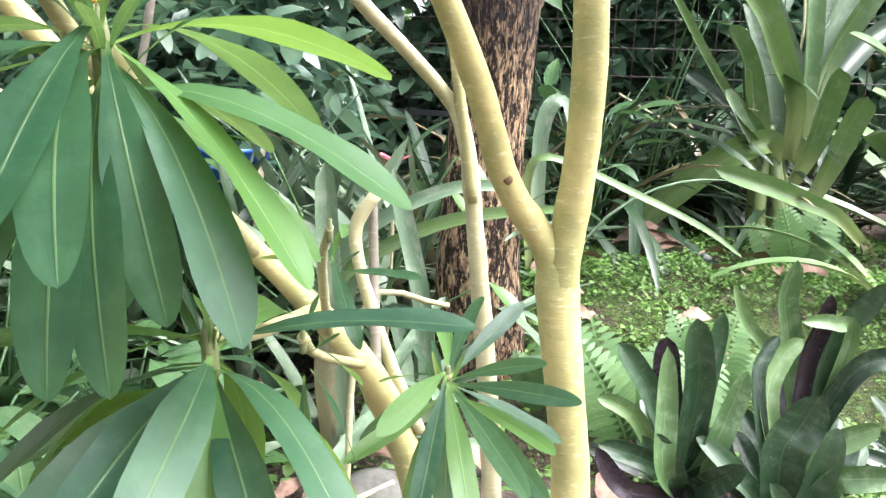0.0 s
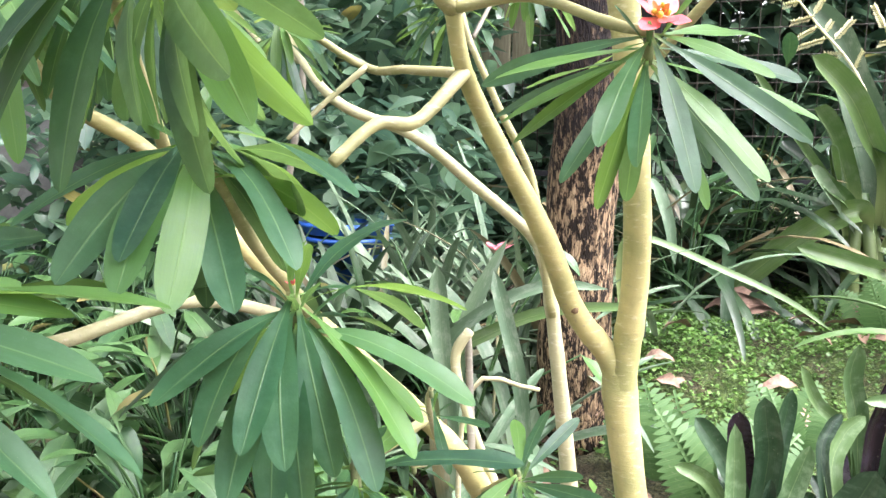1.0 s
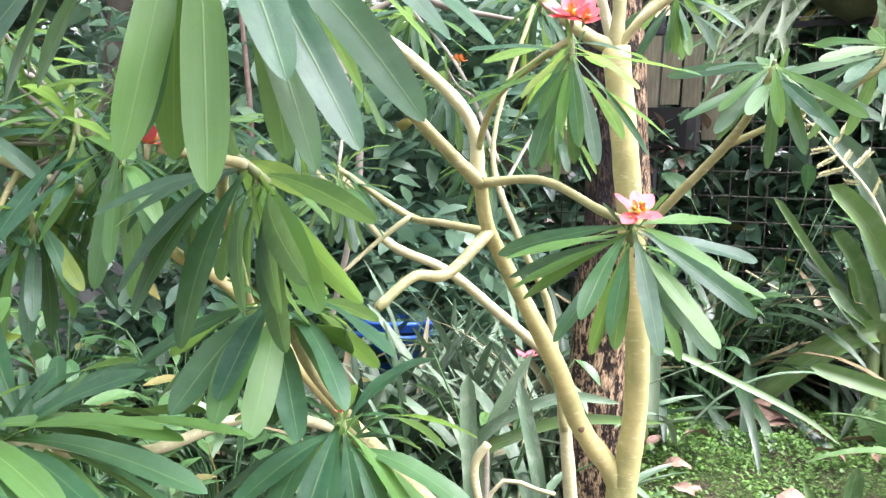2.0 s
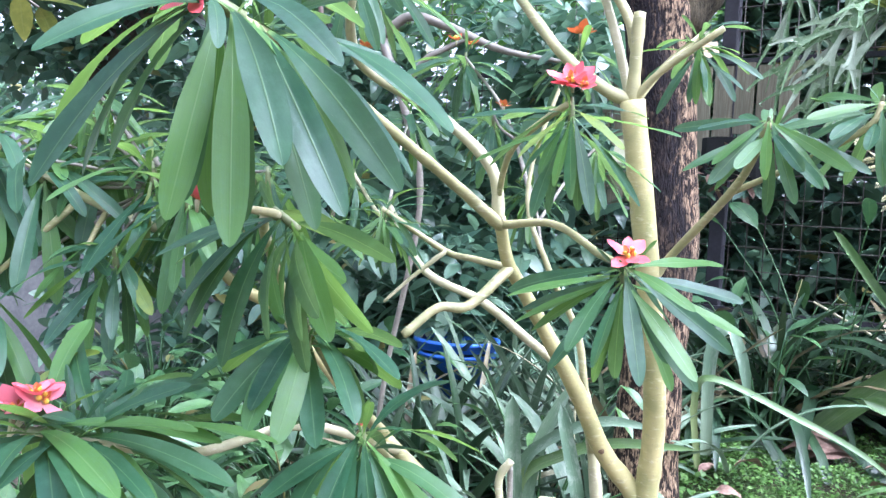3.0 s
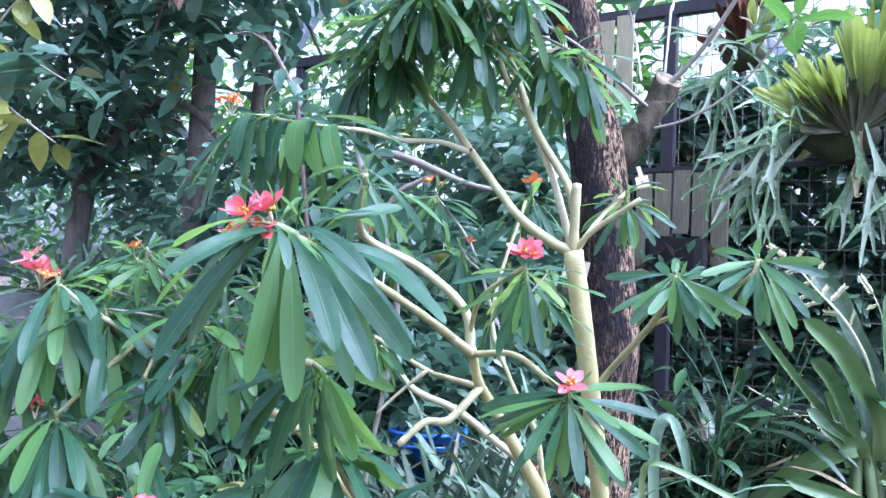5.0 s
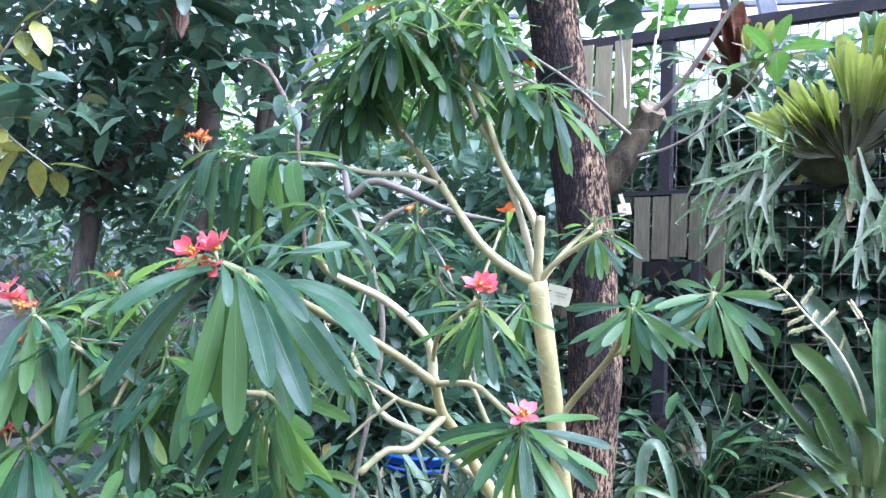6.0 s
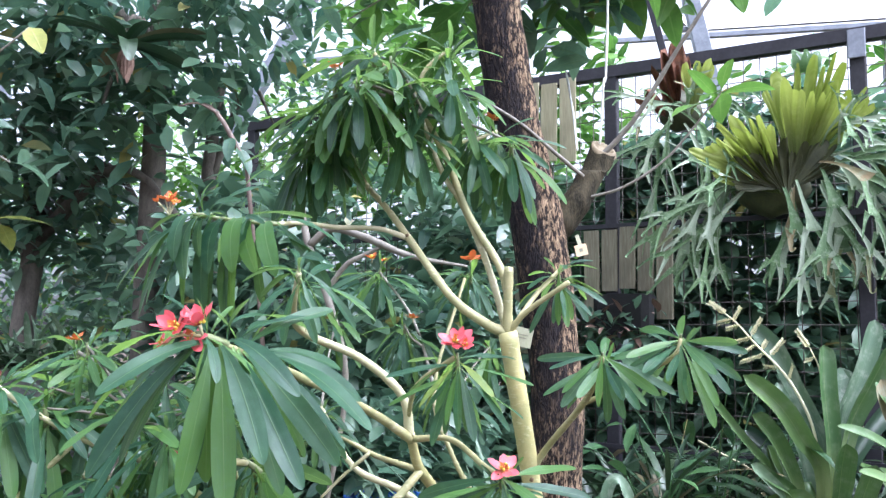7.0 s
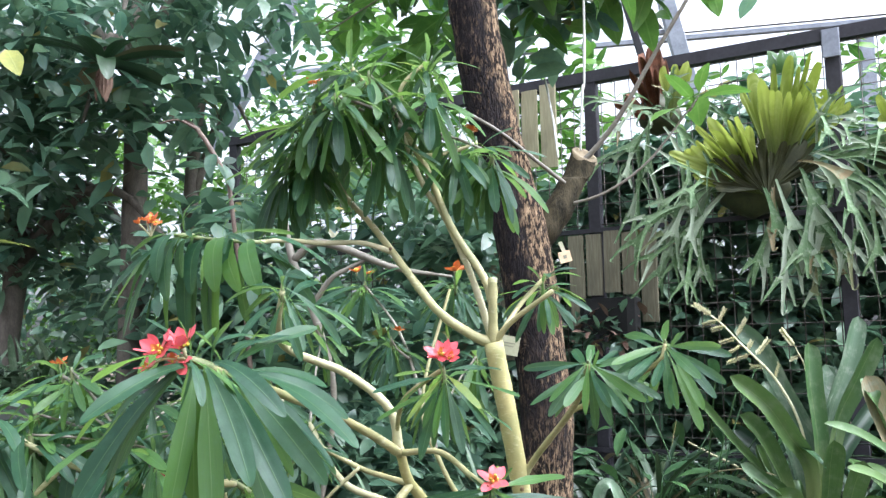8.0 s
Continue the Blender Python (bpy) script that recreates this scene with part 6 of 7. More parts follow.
def fence_part(name, sx, sy, sz, s, z, out, material, label="", bevel=0.004, tilt=0.0):
    return part(name, box_mesh(name, sx, sy, sz, bevel), material, fence, label, Matrix.Translation(on_fence(s, z, out) - FB) @ pose(0, 0, 0, 0, tilt, FANG))


fence_part("top_rail", 5.60, 0.05, 0.06, 0.00, 2.848, 0.0, M_STEEL)
fence_part("mid_rail", 5.60, 0.025, 0.022, 0.00, 2.04, 0.022, M_STEEL)
fence_part("low_rail", 5.60, 0.025, 0.022, 0.00, 0.95, 0.022, M_STEEL)
for s in (-2.6, -0.84, 0.305, 2.76):
    fence_part("post", 0.065, 0.05, 2.45, s, 1.62, -0.004, M_STEEL)
fence_part("bracket", 0.075, 0.012, 0.13, -0.84, 2.80, 0.036, M_GREY_STEEL, "pale grey steel plate")
heap = Heap()
for i in range(73):
    heap.add(box_arrays(0.004, 0.004, 2.3), Matrix.Translation(on_fence(-2.75 + i * 0.075, 1.68, 0.004) - FB) @ pose(0, 0, 0, 0, 0, FANG))
for i in range(22):
    heap.add(box_arrays(5.60, 0.004, 0.004), Matrix.Translation(on_fence(0.00, 0.6 + i * 0.105, 0.009) - FB) @ pose(0, 0, 0, 0, 0, FANG))
wires = part("wire_grid", heap.mesh("wire_grid"), M_WIRE, fence, "thin dark wire grid")
wires["kind"] = "stuff"
for i in range(5):
    rnd = random.Random(i)
    tall = 0.46 if i in (0, 4) else 0.31
    fence_part("board", 0.081, 0.016, tall, 0.035 + i * 0.0925, 2.025 - tall / 2 + rnd.uniform(-0.008, 0.008), 0.028, M_BOARD_OLD, "", 0.003, rnd.uniform(-0.9, 0.9))
for i in range(3):
    rnd = random.Random(10 + i)
    fence_part("board", 0.090, 0.016, 0.45 - 0.03 * (i == 1), 0.530 + i * 0.106, 2.615 + rnd.uniform(-0.012, 0.012), 0.036, M_BOARD, "", 0.003, rnd.uniform(-1.2, 1.2))
for i in range(5):
    rnd = random.Random(20 + i)
    fence_part("board", 0.083, 0.016, 0.60, 0.70 + i * 0.0915, 1.70 + rnd.uniform(-0.01, 0.01), 0.028, M_BOARD_OLD, "", 0.003, rnd.uniform(-0.8, 0.8))


basket = thing("hanging_planter", on_fence(0.20, 1.60, 0.16), "dark hanging planter with small ferny plants before the boards", "planter")
part("trough", box_mesh("trough", 0.27, 0.15, 0.17, 0.03), M_BLACK, basket, m=pose(0, 0, 0, 0, 0, FANG))
for i in range(2):
    part("hook", box_mesh("hook", 0.012, 0.15, 0.012), M_STEEL, basket, m=pose(-0.1 + 0.2 * i, 0.02, 0.08, 0, 0, FANG) @ pose(0, 0.09, 0))
for i in range(120):
    rnd = random.Random(3000 + i)
    part("leaf", leaf_mesh(i % 4, M_BROAD if i % 3 else M_DRY), M_BROAD, basket, m=leaf_pose((rnd.uniform(-0.17, 0.17), rnd.uniform(-0.11, 0.02), rnd.uniform(-0.16, 0.02)), rnd.uniform(180, 360), rnd.uniform(-60, 60), rnd.uniform(0.05, 0.10), rnd.uniform(-30, 30)))


# ---- staghorn ferns hung on the fence ----
def shield(radius, a0, a1, fingers, cup, seed, notch=0.32):
    """A ribbed fan-shaped frond from angle a0 to a1, rippled towards a rim of blunt ragged lobes."""
    rnd = random.Random(seed)
    wide = np.cumsum([0.0] + [rnd.uniform(0.5, 1.5) for _ in range(fingers)])
    wide = wide / wide[-1]
    long = [rnd.uniform(0.78, 1.10) for _ in range(fingers)]
    cuts = [notch * rnd.choice((0.25, 0.5, 0.8, 1.0, 1.7)) for _ in range(fingers + 1)]
    tips = [rnd.uniform(-0.35, 0.9) for _ in range(fingers)]
    per, rows = 10, 20
    cols = fingers * per
    verts, uvs, faces = [], [], []
    for c in range(cols + 1):
        i = min(fingers - 1, c // per)
        s = 2 * (c - i * per) / per - 1
        f = wide[i] + (wide[i + 1] - wide[i]) * (c - i * per) / per
        other = long[max(0, i - 1)] if s < 0 else long[min(fingers - 1, i + 1)]
        ends = long[i] + (other - long[i]) / 2 * s * s
        rim = ends * (1 - (cuts[i] if s < 0 else cuts[i + 1]) * abs(s) ** 3.0) * (0.78 + 0.22 * math.sin(math.pi * f)) * (1 + 0.035 * noise.noise(Vector((f * 40, seed, 0))))
        for r in range(rows):
            u = r / (rows - 1)
            v = max(0.0, (u - 0.55) / 0.45)
            a = radians(a0 + (a1 - a0) * f + 4.0 * noise.noise(Vector((f * 6, u * 2, seed))) * u)
            rad = radius * rim * u
            ripple = 0.05 * math.sin(f * 8 + seed) * u + 0.10 * noise.noise(Vector((f * 9, u * 1.6, seed * 0.7))) * u * u + 0.035 * noise.noise(Vector((f * 30, u * 2, seed))) * u
            y = radius * (-cup * u ** 1.7 + ripple - tips[i] * (1 - s * s) * 0.10 * v * v)
            verts.append((math.cos(a) * rad, y, math.sin(a) * rad))
            uvs.append((u, f))
    for c in range(cols):
        faces += [(c * rows + r, c * rows + r + 1, (c + 1) * rows + r + 1, (c + 1) * rows + r) for r in range(rows - 1)]
    return make_mesh("shield_frond", verts, faces, uvs)


def antler(length, width, az, el, sag, seed):
    """A frond that starts narrow, widens and forks, its last tips drawn out and curled."""
    rnd = random.Random(seed)
    heap = Heap()

    def grow(at, way, ln, w, level, first):
        end = level == 0
        n = 8 if end else 5
        pts, p, d = [at], at, way
        lat = d.cross(Vector((0.2, -0.9, 0.3))).normalized()
        curl = rnd.choice((0, 1, 1, -1)) * rnd.uniform(25, 70)
        drop = rnd.uniform(0.0, 0.8) if end else sag
        for k in range(n):
            if end and k > 4 and curl:
                d = Matrix.Rotation(radians(curl), 3, lat) @ d
            d = (d + Vector((rnd.uniform(-0.09, 0.09), rnd.uniform(-0.09, 0.09), -drop * 0.18))).normalized()
            p = p + d * ln / n * (0.6 if end and k > 4 and curl else 1.0)
            pts.append(p)
        if first:
            shape = lambda u: 0.30 + 0.30 * u + 1.2 * u ** 4
        elif end:
            shape = lambda u: (0.34 + 0.75 * (1 - u) ** 3) * max(0.0, 1 - u ** 5) ** 0.6
        else:
            shape = lambda u: 0.40 + 0.55 * (1 - u) ** 3 + 1.1 * u ** 4
        heap.add(ribbon_arrays(pts, w, shape, 0.45, 3, 4, (rnd.uniform(-0.4, 0.4), -0.9, 0.35)))
        if not end:
            lat = d.cross(Vector((0.2, -0.9, 0.3))).normalized()
            for sgn in (-1, 1) if rnd.random() < 0.75 else (-1.2, 0, 1.2):
                grow(pts[-1] - d * w * 0.5 + lat * sgn * w * 0.42, (d + lat * sgn * rnd.uniform(0.25, 0.6)).normalized(), ln * rnd.uniform(0.55, 1.0), w * 0.82, level - 1, False)

    a, e = radians(az), radians(el)
    grow(Vector((0, 0, 0)), Vector((math.cos(a) * math.cos(e), math.sin(a) * math.cos(e), math.sin(e))), length * 0.55, width, rnd.choice((1, 2, 2, 2)), True)
    return heap.mesh("antler_frond")


def staghorn(at, ball, shields, fronds, seed, label):
    """Shields: radius, two angles, fingers, cup, root, dry or not. Fronds: count, root, azimuths, elevations, lengths, width."""
    rnd = random.Random(seed)
    ob = thing("staghorn_fern", at, label, "fern", "staghorn ferns")
    bm = bmesh.new()
    bmesh.ops.create_icosphere(bm, subdivisions=3, radius=ball)
    for v in bm.verts:
        a = math.atan2(v.co.x, v.co.z)
        v.co *= 1 + 0.22 * noise.noise(v.co * 9) + 0.05 * math.sin(a * 14)
        v.co = Vector((v.co.x * 1.15, v.co.y * 0.85, v.co.z * 1.15))
    me = bpy.data.meshes.new("root_ball")
    bm.to_mesh(me)
    bm.free()
    me.polygons.foreach_set("use_smooth", [True] * len(me.polygons))
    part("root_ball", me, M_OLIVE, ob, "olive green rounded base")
    # dry None: small inner fronds in olive, the middle's shade put into their colour
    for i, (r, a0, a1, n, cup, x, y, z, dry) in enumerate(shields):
        part("shield_frond", shield(r, a0, a1, n, cup, seed + i, 0.45 if dry else 0.24), M_RUST if dry else M_OLIVE if dry is None else M_SHIELD, ob, "dry brown jagged shield frond" if dry else "dull olive shield frond" if dry is None else "yellow-green lobed shield frond", Matrix.Translation((x, y, z)))
    for n, root, az, el, ln, w in fronds:
        for i in range(n):
            part("antler_frond", antler(rnd.uniform(*ln), w * rnd.uniform(0.65, 1.15), rnd.uniform(*az), rnd.uniform(*el), rnd.uniform(0.1, 0.9), rnd.randrange(9999)), M_STAG, ob, "", Matrix.Translation(Vector(root) + Vector((rnd.uniform(-0.05, 0.05), rnd.uniform(-0.03, 0.03), rnd.uniform(-0.05, 0.05)))))
    return ob


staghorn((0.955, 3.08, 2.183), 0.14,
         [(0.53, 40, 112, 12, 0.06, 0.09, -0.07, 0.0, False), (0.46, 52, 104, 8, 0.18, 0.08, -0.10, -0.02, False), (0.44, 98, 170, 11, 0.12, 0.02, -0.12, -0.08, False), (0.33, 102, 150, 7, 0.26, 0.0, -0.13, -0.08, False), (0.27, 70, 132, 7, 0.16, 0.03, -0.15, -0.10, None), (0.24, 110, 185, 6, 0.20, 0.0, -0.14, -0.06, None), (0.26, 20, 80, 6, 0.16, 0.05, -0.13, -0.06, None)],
         [(4, (0.05, -0.15, -0.04), (205, 320), (-84, -50), (0.40, 0.54), 0.052), (9, (-0.14, -0.12, -0.02), (172, 240), (-50, 12), (0.32, 0.50), 0.040), (12, (0.18, -0.12, 0.06), (-75, 5), (-50, 40), (0.38, 0.58), 0.040), (4, (0.22, -0.12, 0.12), (-100, -10), (15, 60), (0.28, 0.42), 0.034), (4, (0.22, -0.10, -0.06), (-100, -20), (-85, -45), (0.36, 0.52), 0.046)],
         3, "large staghorn fern with yellow-green shield and hanging forked fronds")
staghorn((0.558, 3.2, 2.563), 0.09,
         [(0.40, 78, 112, 3, -0.05, 0.02, -0.02, -0.06, True), (0.33, 88, 124, 3, 0.30, 0.0, -0.05, -0.06, True), (0.22, 100, 160, 3, 0.12, -0.02, -0.04, -0.06, True), (0.28, 62, 104, 3, 0.12, 0.05, -0.12, -0.06, False)],
         [(8, (0, -0.10, -0.05), (190, 330), (-80, 15), (0.32, 0.50), 0.036), (6, (0.02, -0.10, 0.0), (200, 340), (-30, 45), (0.24, 0.38), 0.032)],
         17, "smaller staghorn fern with dry brown shield fronds on the fence")
staghorn((1.55, 2.90, 2.25), 0.12,
         [(0.30, 50, 140, 7, 0.3, 0, -0.05, -0.06, False)],
         [(5, (0, -0.10, 0), (170, 350), (-75, 40), (0.3, 0.55), 0.038)],
         29, "staghorn fern with many grey-green forked fronds on the fence")

fern((1.10, 3.02, 2.64), 6, 0.13, 5, "small light green fern on top of the staghorn")

# ---- strings, tags and labels ----
for pts in (((0.231, 1.85, 2.095), (0.244, 1.87, 2.30), (0.257, 1.89, 2.505), (0.30, 1.95, 4.2)), ((0.163, 1.78, 2.060), (0.116, 2.2, 2.347), (-0.061, 3.6, 3.239), (-0.12, 4.1, 3.56))):
    me = tube(pts, [0.0038, 0.0045], pts[0], 8, 10, 0.6, name="hanging_string")
    me.materials.append(M_STRING)
    ob = tagged(new("hanging_string", me), "rough white string hanging from the roof", "string", "strings")
    ob.location = pts[0]
tag = thing("plant_label", (0.004, 1.612, 1.468), "cream plastic plant label pinned to the side of the bark tree", "label")
part("plate", box_mesh("plate", 0.072, 0.002, 0.056, 0.0), M_TAG, tag, m=pose(0, 0, 0, 0, 12, -4))
for k in range(2):
    part("text_line", box_mesh("text_line", 0.034 - 0.008 * k, 0.0008, 0.0030), M_INK, tag, "faded dark writing", pose(0, 0, 0, 0, 12, -4) @ pose(0.006, -0.0018, 0.007 - 0.009 * k))
part("pin", tube([(0.026, -0.003, 0.020), (0.030, 0.06, 0.020)], [0.002, 0.002], sides=8, steps=2, name="pin"), M_STEEL, tag)
tie = thing("tree_tag", (0.181, 1.645, 1.731), "small buff square tag on a paper tie at the bark tree", "label")
part("card", box_mesh("card", 0.036, 0.002, 0.034), M_BUFF, tie, m=pose(0, 0, -0.005, 0, -14, 10))
part("paper_tie", box_mesh("paper_tie", 0.012, 0.0015, 0.035), M_TAG, tie, m=pose(-0.008, 0.002, 0.024, 0, -20, 10))
part("mark", box_mesh("mark", 0.010, 0.0008, 0.010), M_INK, tie, m=pose(0, -0.0018, -0.005, 0, -14, 10))

# ---- blue tub, planter wall ----
tub = thing("plastic_tub", rest(-0.636, 2.40), "blue plastic tub half hidden among the leaves", "tub")


def tub_mesh(r0, r1, h, wall):
    k, verts, faces = 28, [], []
    rings = [(r0, 0), (r1, h), (r1 + 0.012, h), (r1 + 0.012, h + 0.012), (r1 - wall, h + 0.012), (r0 - wall, 0.01)]
    for r, z in rings:
        verts += [(r * math.cos(2 * math.pi * i / k), r * math.sin(2 * math.pi * i / k), z) for i in range(k)]
    for j in range(len(rings) - 1):
        faces += [(j * k + i, j * k + (i + 1) % k, (j + 1) * k + (i + 1) % k, (j + 1) * k + i) for i in range(k)]
    faces += [tuple(range(k))[::-1], tuple(range((len(rings) - 1) * k, len(rings) * k))]
    return make_mesh("tub", verts, faces)


part("body", tub_mesh(0.11, 0.135, 0.79 - tub.location.z, 0.006), M_BLUE, tub)
part("rim", tub_mesh(0.143, 0.146, 0.024, 0.010), M_BLUE, tub, "rolled blue rim", pose(0, 0, 0.812 - tub.location.z))
wall_me = box_mesh("planter_wall", 2.6, 0.14, 0.95, 0.012)
wall_me.materials.append(M_CONCRETE)
wall = tagged(new("planter_wall", wall_me), "grey concrete wall of a raised planter", "wall", kind="structure")
wall.matrix_basis = pose(-3.2, 2.78, 0.81, 0, 0, 8)

# ---- trees at the far side and greenery past the fence ----
SMALL = [blade_arrays(1.0, w, ellipse, bend, 0.15, 4, 2, 0.0, tw, 600 + i) for i, (w, bend, tw) in enumerate(((0.38, 30, 0.1), (0.45, 45, -0.2), (0.34, 60, 0.2)))]


def crown_mesh(centre, radii, n, size, seed, gap=0.0):
    """Many single leaves set in clumps round the ends of twigs."""
    rnd = random.Random(seed)
    heap = Heap()
    clumps = max(1, n // 16)
    for c in range(clumps):
        while True:
            v = Vector((rnd.uniform(-1, 1), rnd.uniform(-1, 1), rnd.uniform(-1, 1)))
            if 0.25 < v.length < 1 and noise.noise(v * 2.1 + Vector((seed, 0, 0))) > gap - 0.35:
                break
        at = Vector((v.x * radii[0], v.y * radii[1], v.z * radii[2])) + Vector(centre)
        az0 = math.degrees(math.atan2(v.y, v.x))
        for k in range(16):
            p = at + Vector((rnd.gauss(0, 1), rnd.gauss(0, 1), rnd.gauss(0, 0.8))) * size * 0.75
            heap.add(SMALL[k % 3], leaf_pose(p, az0 + rnd.uniform(-110, 110), rnd.uniform(-65, 30), size * rnd.uniform(0.7, 1.25), rnd.uniform(-50, 50)))
    return heap.mesh("crown")


def tree(base, trunk_pts, radii, crowns, label, material=M_BROAD, bark=M_TRUNK, group="trees"):
    ob = thing("tree", base, label, "tree", group)
    part("trunk", tube(trunk_pts, radii, base, 14, 6, 0.15, name="trunk"), bark, ob)
    for k, (c, r, n, size, seed) in enumerate(crowns):
        top = trunk_pts[-1]
        mid_pt = [(top[i] + c[i]) / 2 + (0.12 if i == 2 else 0) for i in range(3)]
        part("limb", tube([trunk_pts[-2], mid_pt, c], [radii[-1], radii[-1] * 0.6, 0.006], base, 8, 4, 0.2, name="limb"), bark, ob)
        leaves = part("crown", crown_mesh([c[i] - base[i] for i in range(3)], r, n, size, seed), material, ob)
        leaves["kind"] = "stuff"
    return ob


tree(rest(-2.2, 3.2), [(-2.2, 3.2, 0.3), (-2.22, 3.2, 1.5), (-2.215, 3.2, 2.37), (-2.23, 3.2, 2.95), (-2.25, 3.25, 3.5)], [0.075, 0.07, 0.065, 0.055, 0.04],
     [((-2.2, 3.0, 3.2), (0.75, 0.6, 0.55), 900, 0.16, 1), ((-1.6, 3.1, 3.35), (0.6, 0.5, 0.45), 320, 0.16, 2), ((-2.9, 2.9, 3.0), (0.7, 0.6, 0.6), 850, 0.16, 3), ((-2.25, 2.75, 2.55), (0.55, 0.22, 0.5), 144, 0.17, 10)], "dark broad-leaved tree at the far side of the bed")
tree(rest(-2.1, 3.5), [(-2.0, 3.5, 0.3), (-2.02, 3.5, 1.4), (-2.05, 3.5, 2.3), (-2.0, 3.5, 2.9)], [0.055, 0.05, 0.045, 0.03],
     [((-1.7, 3.6, 2.7), (0.4, 0.4, 0.4), 200, 0.12, 4)], "slim broad-leaved tree beside the dark one")
tree(rest(-3.05, 3.3), [(-3.05, 3.3, 0.3), (-3.06, 3.3, 1.4), (-3.05, 3.35, 2.0), (-3.1, 3.4, 2.8)], [0.07, 0.065, 0.06, 0.045],
     [((-3.2, 3.2, 2.4), (0.8, 0.5, 0.5), 1100, 0.15, 5), ((-2.85, 3.45, 2.05), (0.5, 0.40, 0.45), 420, 0.15, 6), ((-2.2, 3.4, 1.85), (0.55, 0.35, 0.30), 176, 0.13, 7), ((-1.6, 2.9, 1.7), (0.5, 0.4, 0.4), 320, 0.13, 8)], "dark broad-leaved tree by the concrete planter")
tree(rest(-1.75, 1.5), [(-2.4, 1.4, 0.3), (-2.35, 1.4, 1.5), (-2.2, 1.4, 2.0), (-1.95, 1.4, 2.05)], [0.03, 0.025, 0.015, 0.008], [], "thin young tree with a few large leaves")
young = thing("leafy_branch", (-1.95, 1.40, 2.05), "branch with large green and yellowing leaves", "branch")
spray(young, [(-1.95, 1.40, 2.05), (-1.78, 1.40, 2.08), (-1.60, 1.40, 2.00)], 0.17, 14, 91, M_BROAD)
spray(young, [(-1.95, 1.40, 2.05), (-1.80, 1.38, 1.92), (-1.62, 1.40, 1.80)], 0.16, 12, 92, M_YELLOWING)
spray(young, [(-1.95, 1.40, 2.05), (-1.85, 1.42, 2.25), (-1.58, 1.42, 2.45)], 0.16, 10, 93, M_YELLOWING)

low_twig = thing("leafy_branch", (-1.372, 2.6, 2.234), "reddish brown twig with a few large green leaves", "branch")
spray(low_twig, [(-1.372, 2.6, 2.234), (-1.529, 2.6, 2.482), (-1.673, 2.6, 2.56)], 0.16, 8, 95, M_BROAD, M_RUST_TWIG, 0.013)
spray(low_twig, [(-1.529, 2.6, 2.482), (-1.60, 2.55, 2.52), (-1.68, 2.52, 2.50)], 0.17, 4, 96, M_BROAD, M_RUST_TWIG, 0.007)
part("stem", tube([(-1.25, 2.62, ground_z(-1.25, 2.62) - 0.02), (-1.26, 2.62, 1.3), (-1.372, 2.6, 2.234)], [0.013, 0.011, 0.010], low_twig.location, 10, 6, 0.2, name="stem"), M_RUST_TWIG, low_twig)

shrub_back = thing("woody_shrub", rest(-0.62, 1.56), "leafless grey woody branches behind the flowering shrubs", "shrub")
part("branch", tube([(-0.62, 1.56, 0.42), (-0.58, 1.55, 0.85), (-0.50, 1.52, 1.30), (-0.547, 1.50, 1.547), (-0.628, 1.50, 1.752), (-0.66, 1.50, 1.95)], [0.007, 0.007, 0.008, 0.012, 0.012, 0.006], shrub_back.location, 12, 6, 0.2, name="branch"), M_TWIG, shrub_back)
part("branch", tube([(-0.620, 1.50, 1.735), (-0.547, 1.50, 1.783), (-0.441, 1.50, 1.753), (-0.303, 1.50, 1.697), (-0.135, 1.50, 1.666)], [0.013, 0.012, 0.012, 0.009, 0.004], shrub_back.location, 12, 6, 0.2, name="branch"), M_TWIG, shrub_back)
part("branch", tube([(-0.556, 1.50, 1.60), (-0.50, 1.49, 1.67), (-0.441, 1.50, 1.705), (-0.38, 1.5, 1.73)], [0.009, 0.008, 0.007, 0.004], shrub_back.location, 10, 6, 0.2, name="branch"), M_TWIG, shrub_back)


def hedge(name, boxes, n, size, seed, material, label):
    """Dense greenery past the bed, leaf by leaf."""
    rnd = random.Random(seed)
    heap = Heap()
    for (x0, x1, y0, y1, z0, z1), share in boxes:
        for k in range(int(n * share)):
            p = (rnd.uniform(x0, x1), rnd.uniform(y0, y1), z0 + (z1 - z0) * rnd.random())
            if noise.noise(Vector(p) * 1.6 + Vector((seed * 3.0, 0, 0))) < rnd.uniform(-0.5, 0.15):
                continue
            heap.add(SMALL[k % 3], leaf_pose(p, -90 + rnd.uniform(-120, 120), rnd.uniform(-60, 40), size * rnd.uniform(0.6, 1.3), rnd.uniform(-50, 50)))
    me = heap.mesh(name)
    me.materials.append(material)
    tagged(new(name, me), label, "greenery", kind="stuff")


hedge("far_greenery", [((-6.0, 0.5, 5.0, 6.4, 0.3, 3.0), 0.75), ((-4.8, -0.8, 5.0, 6.2, 2.6, 3.7), 0.22), ((0.5, 4.0, 3.9, 5.0, 0.3, 2.75), 0.45), ((0.9, 3.6, 4.3, 4.9, 2.7, 3.25), 0.05)], 16000, 0.13, 1, M_FRESH, "bright green leafy shrubs beyond the fence")
hedge("dark_greenery", [((-5.5, -0.9, 4.4, 5.0, 0.3, 2.2), 0.25), ((-0.9, 3.4, 3.65, 4.4, 0.3, 2.4), 0.5), ((0.78, 3.4, 3.62, 4.0, 1.9, 2.85), 0.16), ((0.25, 1.3, 3.62, 3.95, 1.6, 2.55), 0.14), ((-0.9, 3.4, 3.62, 3.9, 0.3, 1.5), 0.3)], 26000, 0.15, 2, M_BROAD, "dark leafy undergrowth behind the fence")
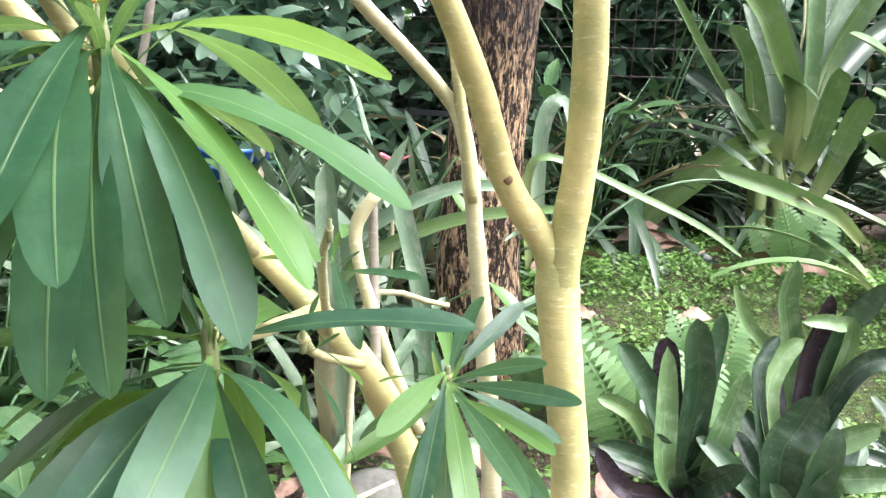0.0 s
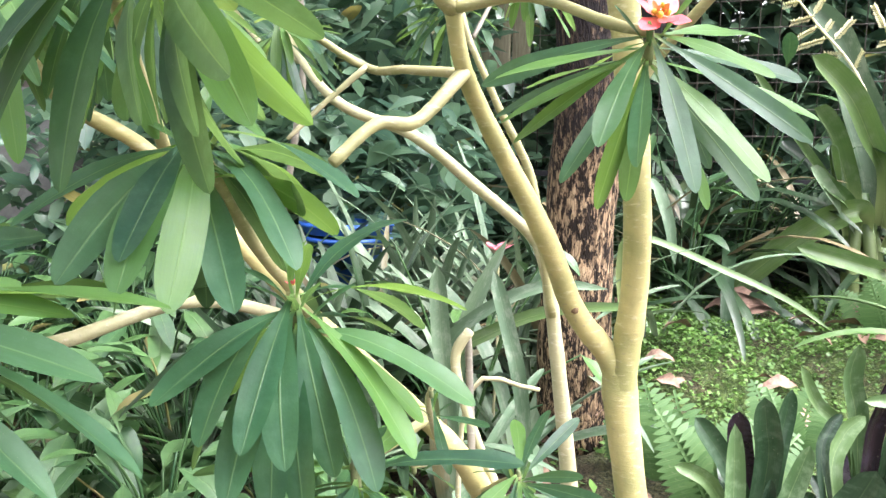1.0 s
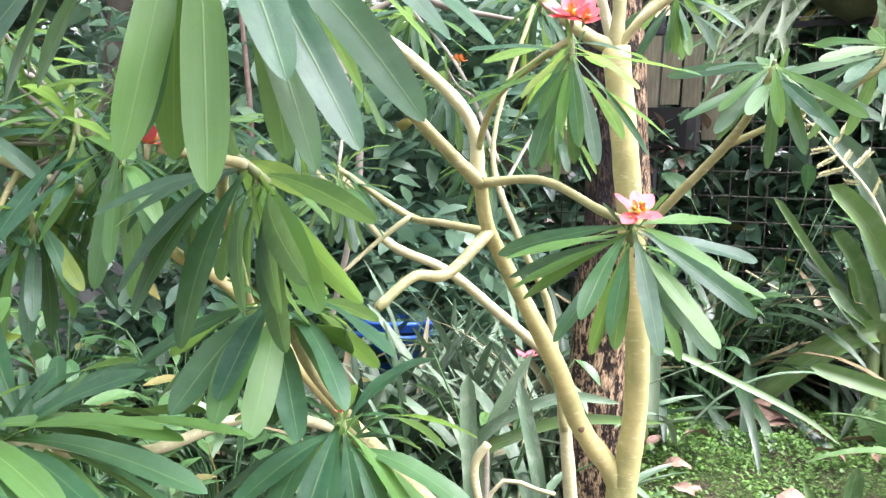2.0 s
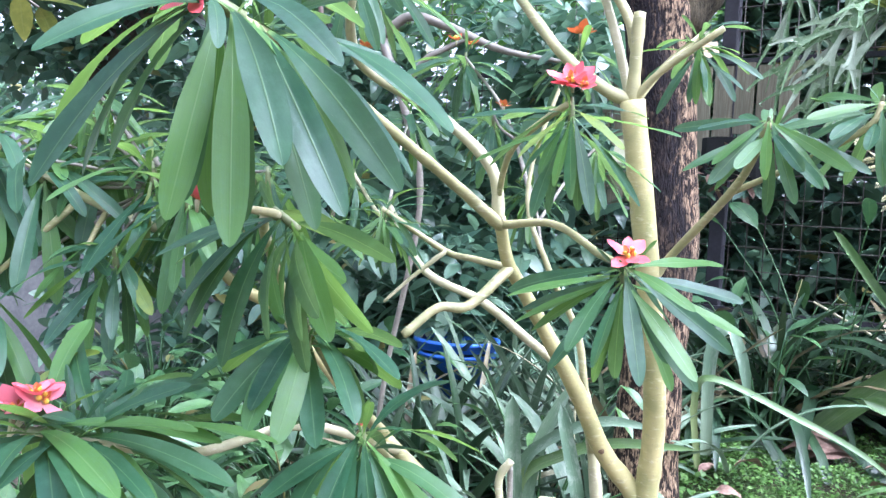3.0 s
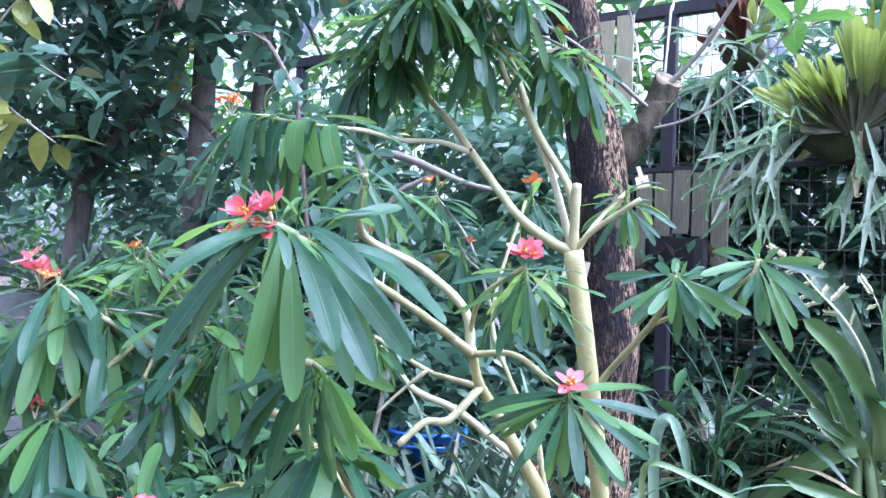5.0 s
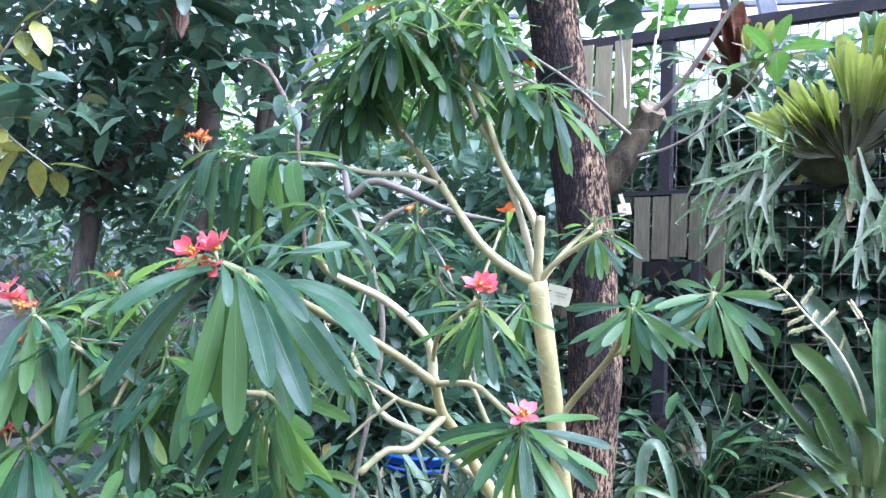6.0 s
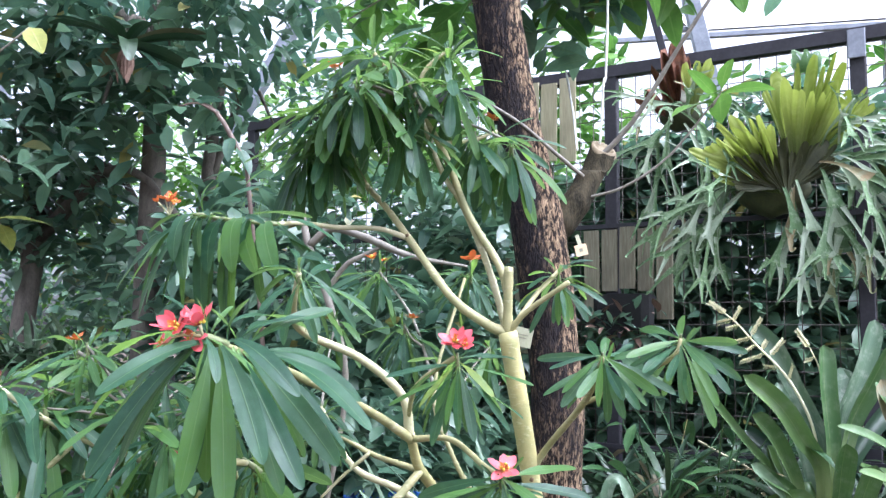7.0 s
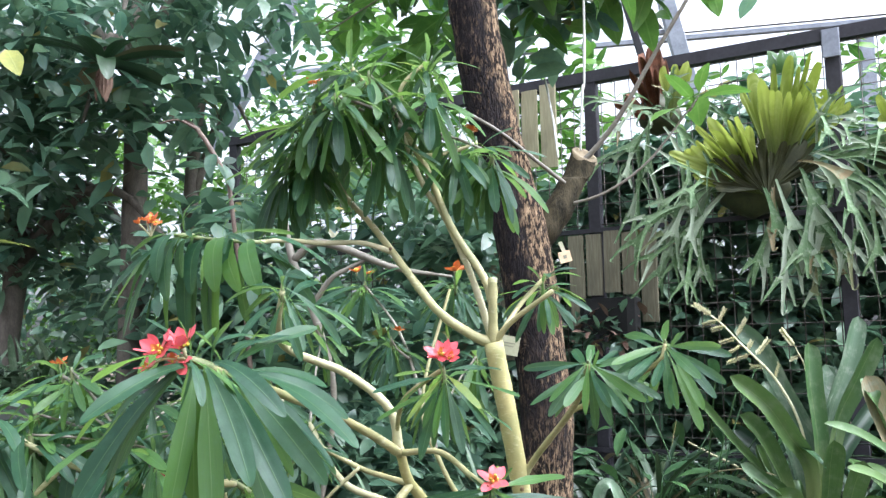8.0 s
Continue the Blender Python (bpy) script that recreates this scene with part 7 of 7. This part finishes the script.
hedge("deep_undergrowth", [((-0.9, 3.6, 4.1, 4.7, 0.3, 2.3), 1.0)], 9000, 0.18, 9, M_BROAD, "dense dark leaves deep behind the fence")
hedge("near_undergrowth", [((-2.4, -0.5, 2.3, 2.9, 0.35, 1.25), 1.0)], 5000, 0.12, 3, M_BROAD, "dark leafy undergrowth below the trees")
hedge("mid_greenery", [((-2.1, -0.25, 3.05, 3.6, 0.5, 2.3), 0.5), ((-1.2, -0.3, 2.6, 3.0, 0.4, 1.7), 0.2)], 10000, 0.14, 6, M_BROAD, "dark leafy shrubs in front of the far fence")
hedge("high_greenery", [((-1.6, 0.3, 3.9, 4.8, 2.4, 3.8), 1.0)], 1500, 0.16, 4, M_FRESH, "high green leaves above the fence")

# ---- the glasshouse: sloping steel and a ribbed white roof light ----
house = thing("glasshouse_roof", (0.0, 7.0, 0.0), "white ribbed roof panels of a glasshouse on grey steel", "roof", kind="structure")


def beam(a, b, w, material, name="beam"):
    a, b = Vector(a), Vector(b)
    d = b - a
    m = Matrix.Translation((a + b) / 2 - house.location) @ d.to_track_quat("Z", "Y").to_matrix().to_4x4()
    part(name, box_mesh(name, w, w, d.length, 0.005), material, house, m=m)


beam((0.60, 5.0, 4.6), (0.93, 5.0, 3.0), 0.11, M_GREY_STEEL)
beam((0.35, 5.2, 4.5), (0.80, 5.2, 2.6), 0.05, M_STEEL)
beam((-1.75, 5.0, 4.6), (-2.75, 5.0, 2.9), 0.09, M_GREY_STEEL)
beam((-7.0, 7.0, 4.30), (6.0, 7.0, 4.30), 0.05, M_GREY_STEEL)
for x in (-6.5, -2.0, 2.6):
    beam((x, 7.0, 0.0), (x, 7.0, 4.3), 0.12, M_GREY_STEEL, "post")
for k in range(3):
    beam((0.8, 6.95 + 0.75 * k, 4.28 + 0.35 * k), (5.0, 6.95 + 0.75 * k, 4.28 + 0.35 * k), 0.05, M_GREY_STEEL, "purlin")
ribs = 60
verts = [(x, 1.6 * i / ribs, 4.36 + 0.75 * i / ribs + 0.018 * (i % 4 in (1, 2))) for i in range(ribs + 1) for x in (0.9, 4.9)]
part("roof_panel", make_mesh("roof_panel", verts, [(2 * i, 2 * i + 1, 2 * i + 3, 2 * i + 2) for i in range(ribs)], smooth=False), M_PANEL, house, "white ribbed panel")


# epiphyte on the dark tree, small plants on the planter wall
nest = strap_plant("epiphyte", (-1.95, 2.50, 2.80), "dark epiphyte with dry brown leaves on the tree", "epiphytes", M_DARK_STRAP, ring_rows(12, 71, 5, 60, 0.25, 0.4), 0.07, sword, 72, 60, 0.3, "plant")
for k in range(7):
    part("dry_leaf", mesh_of("dry_leaf", blade_arrays(0.16 + 0.02 * (k % 3), 0.035, sword, 50, 0.4, 6, 2, 0.1, 0.4, k, level=False)), M_DRY, nest, "hanging dry brown leaf", leaf_pose((0, 0, 0), -150 + 22 * k, -50, 1.0))
for k in range(5):
    x = -2.40 - 0.10 * k
    strap_plant("bromeliad", (x, 2.75 + (x + 3.2) * 0.1405, 1.285), "small pale bromeliad with dry leaves on the planter wall", "planter bromeliads", (M_GREY_STRAP, M_DARK_STRAP)[k % 2], ring_rows(22, 80 + k, 5, 84, 0.20, 0.36), 0.030, sword, 84 + k, 50, 0.3)
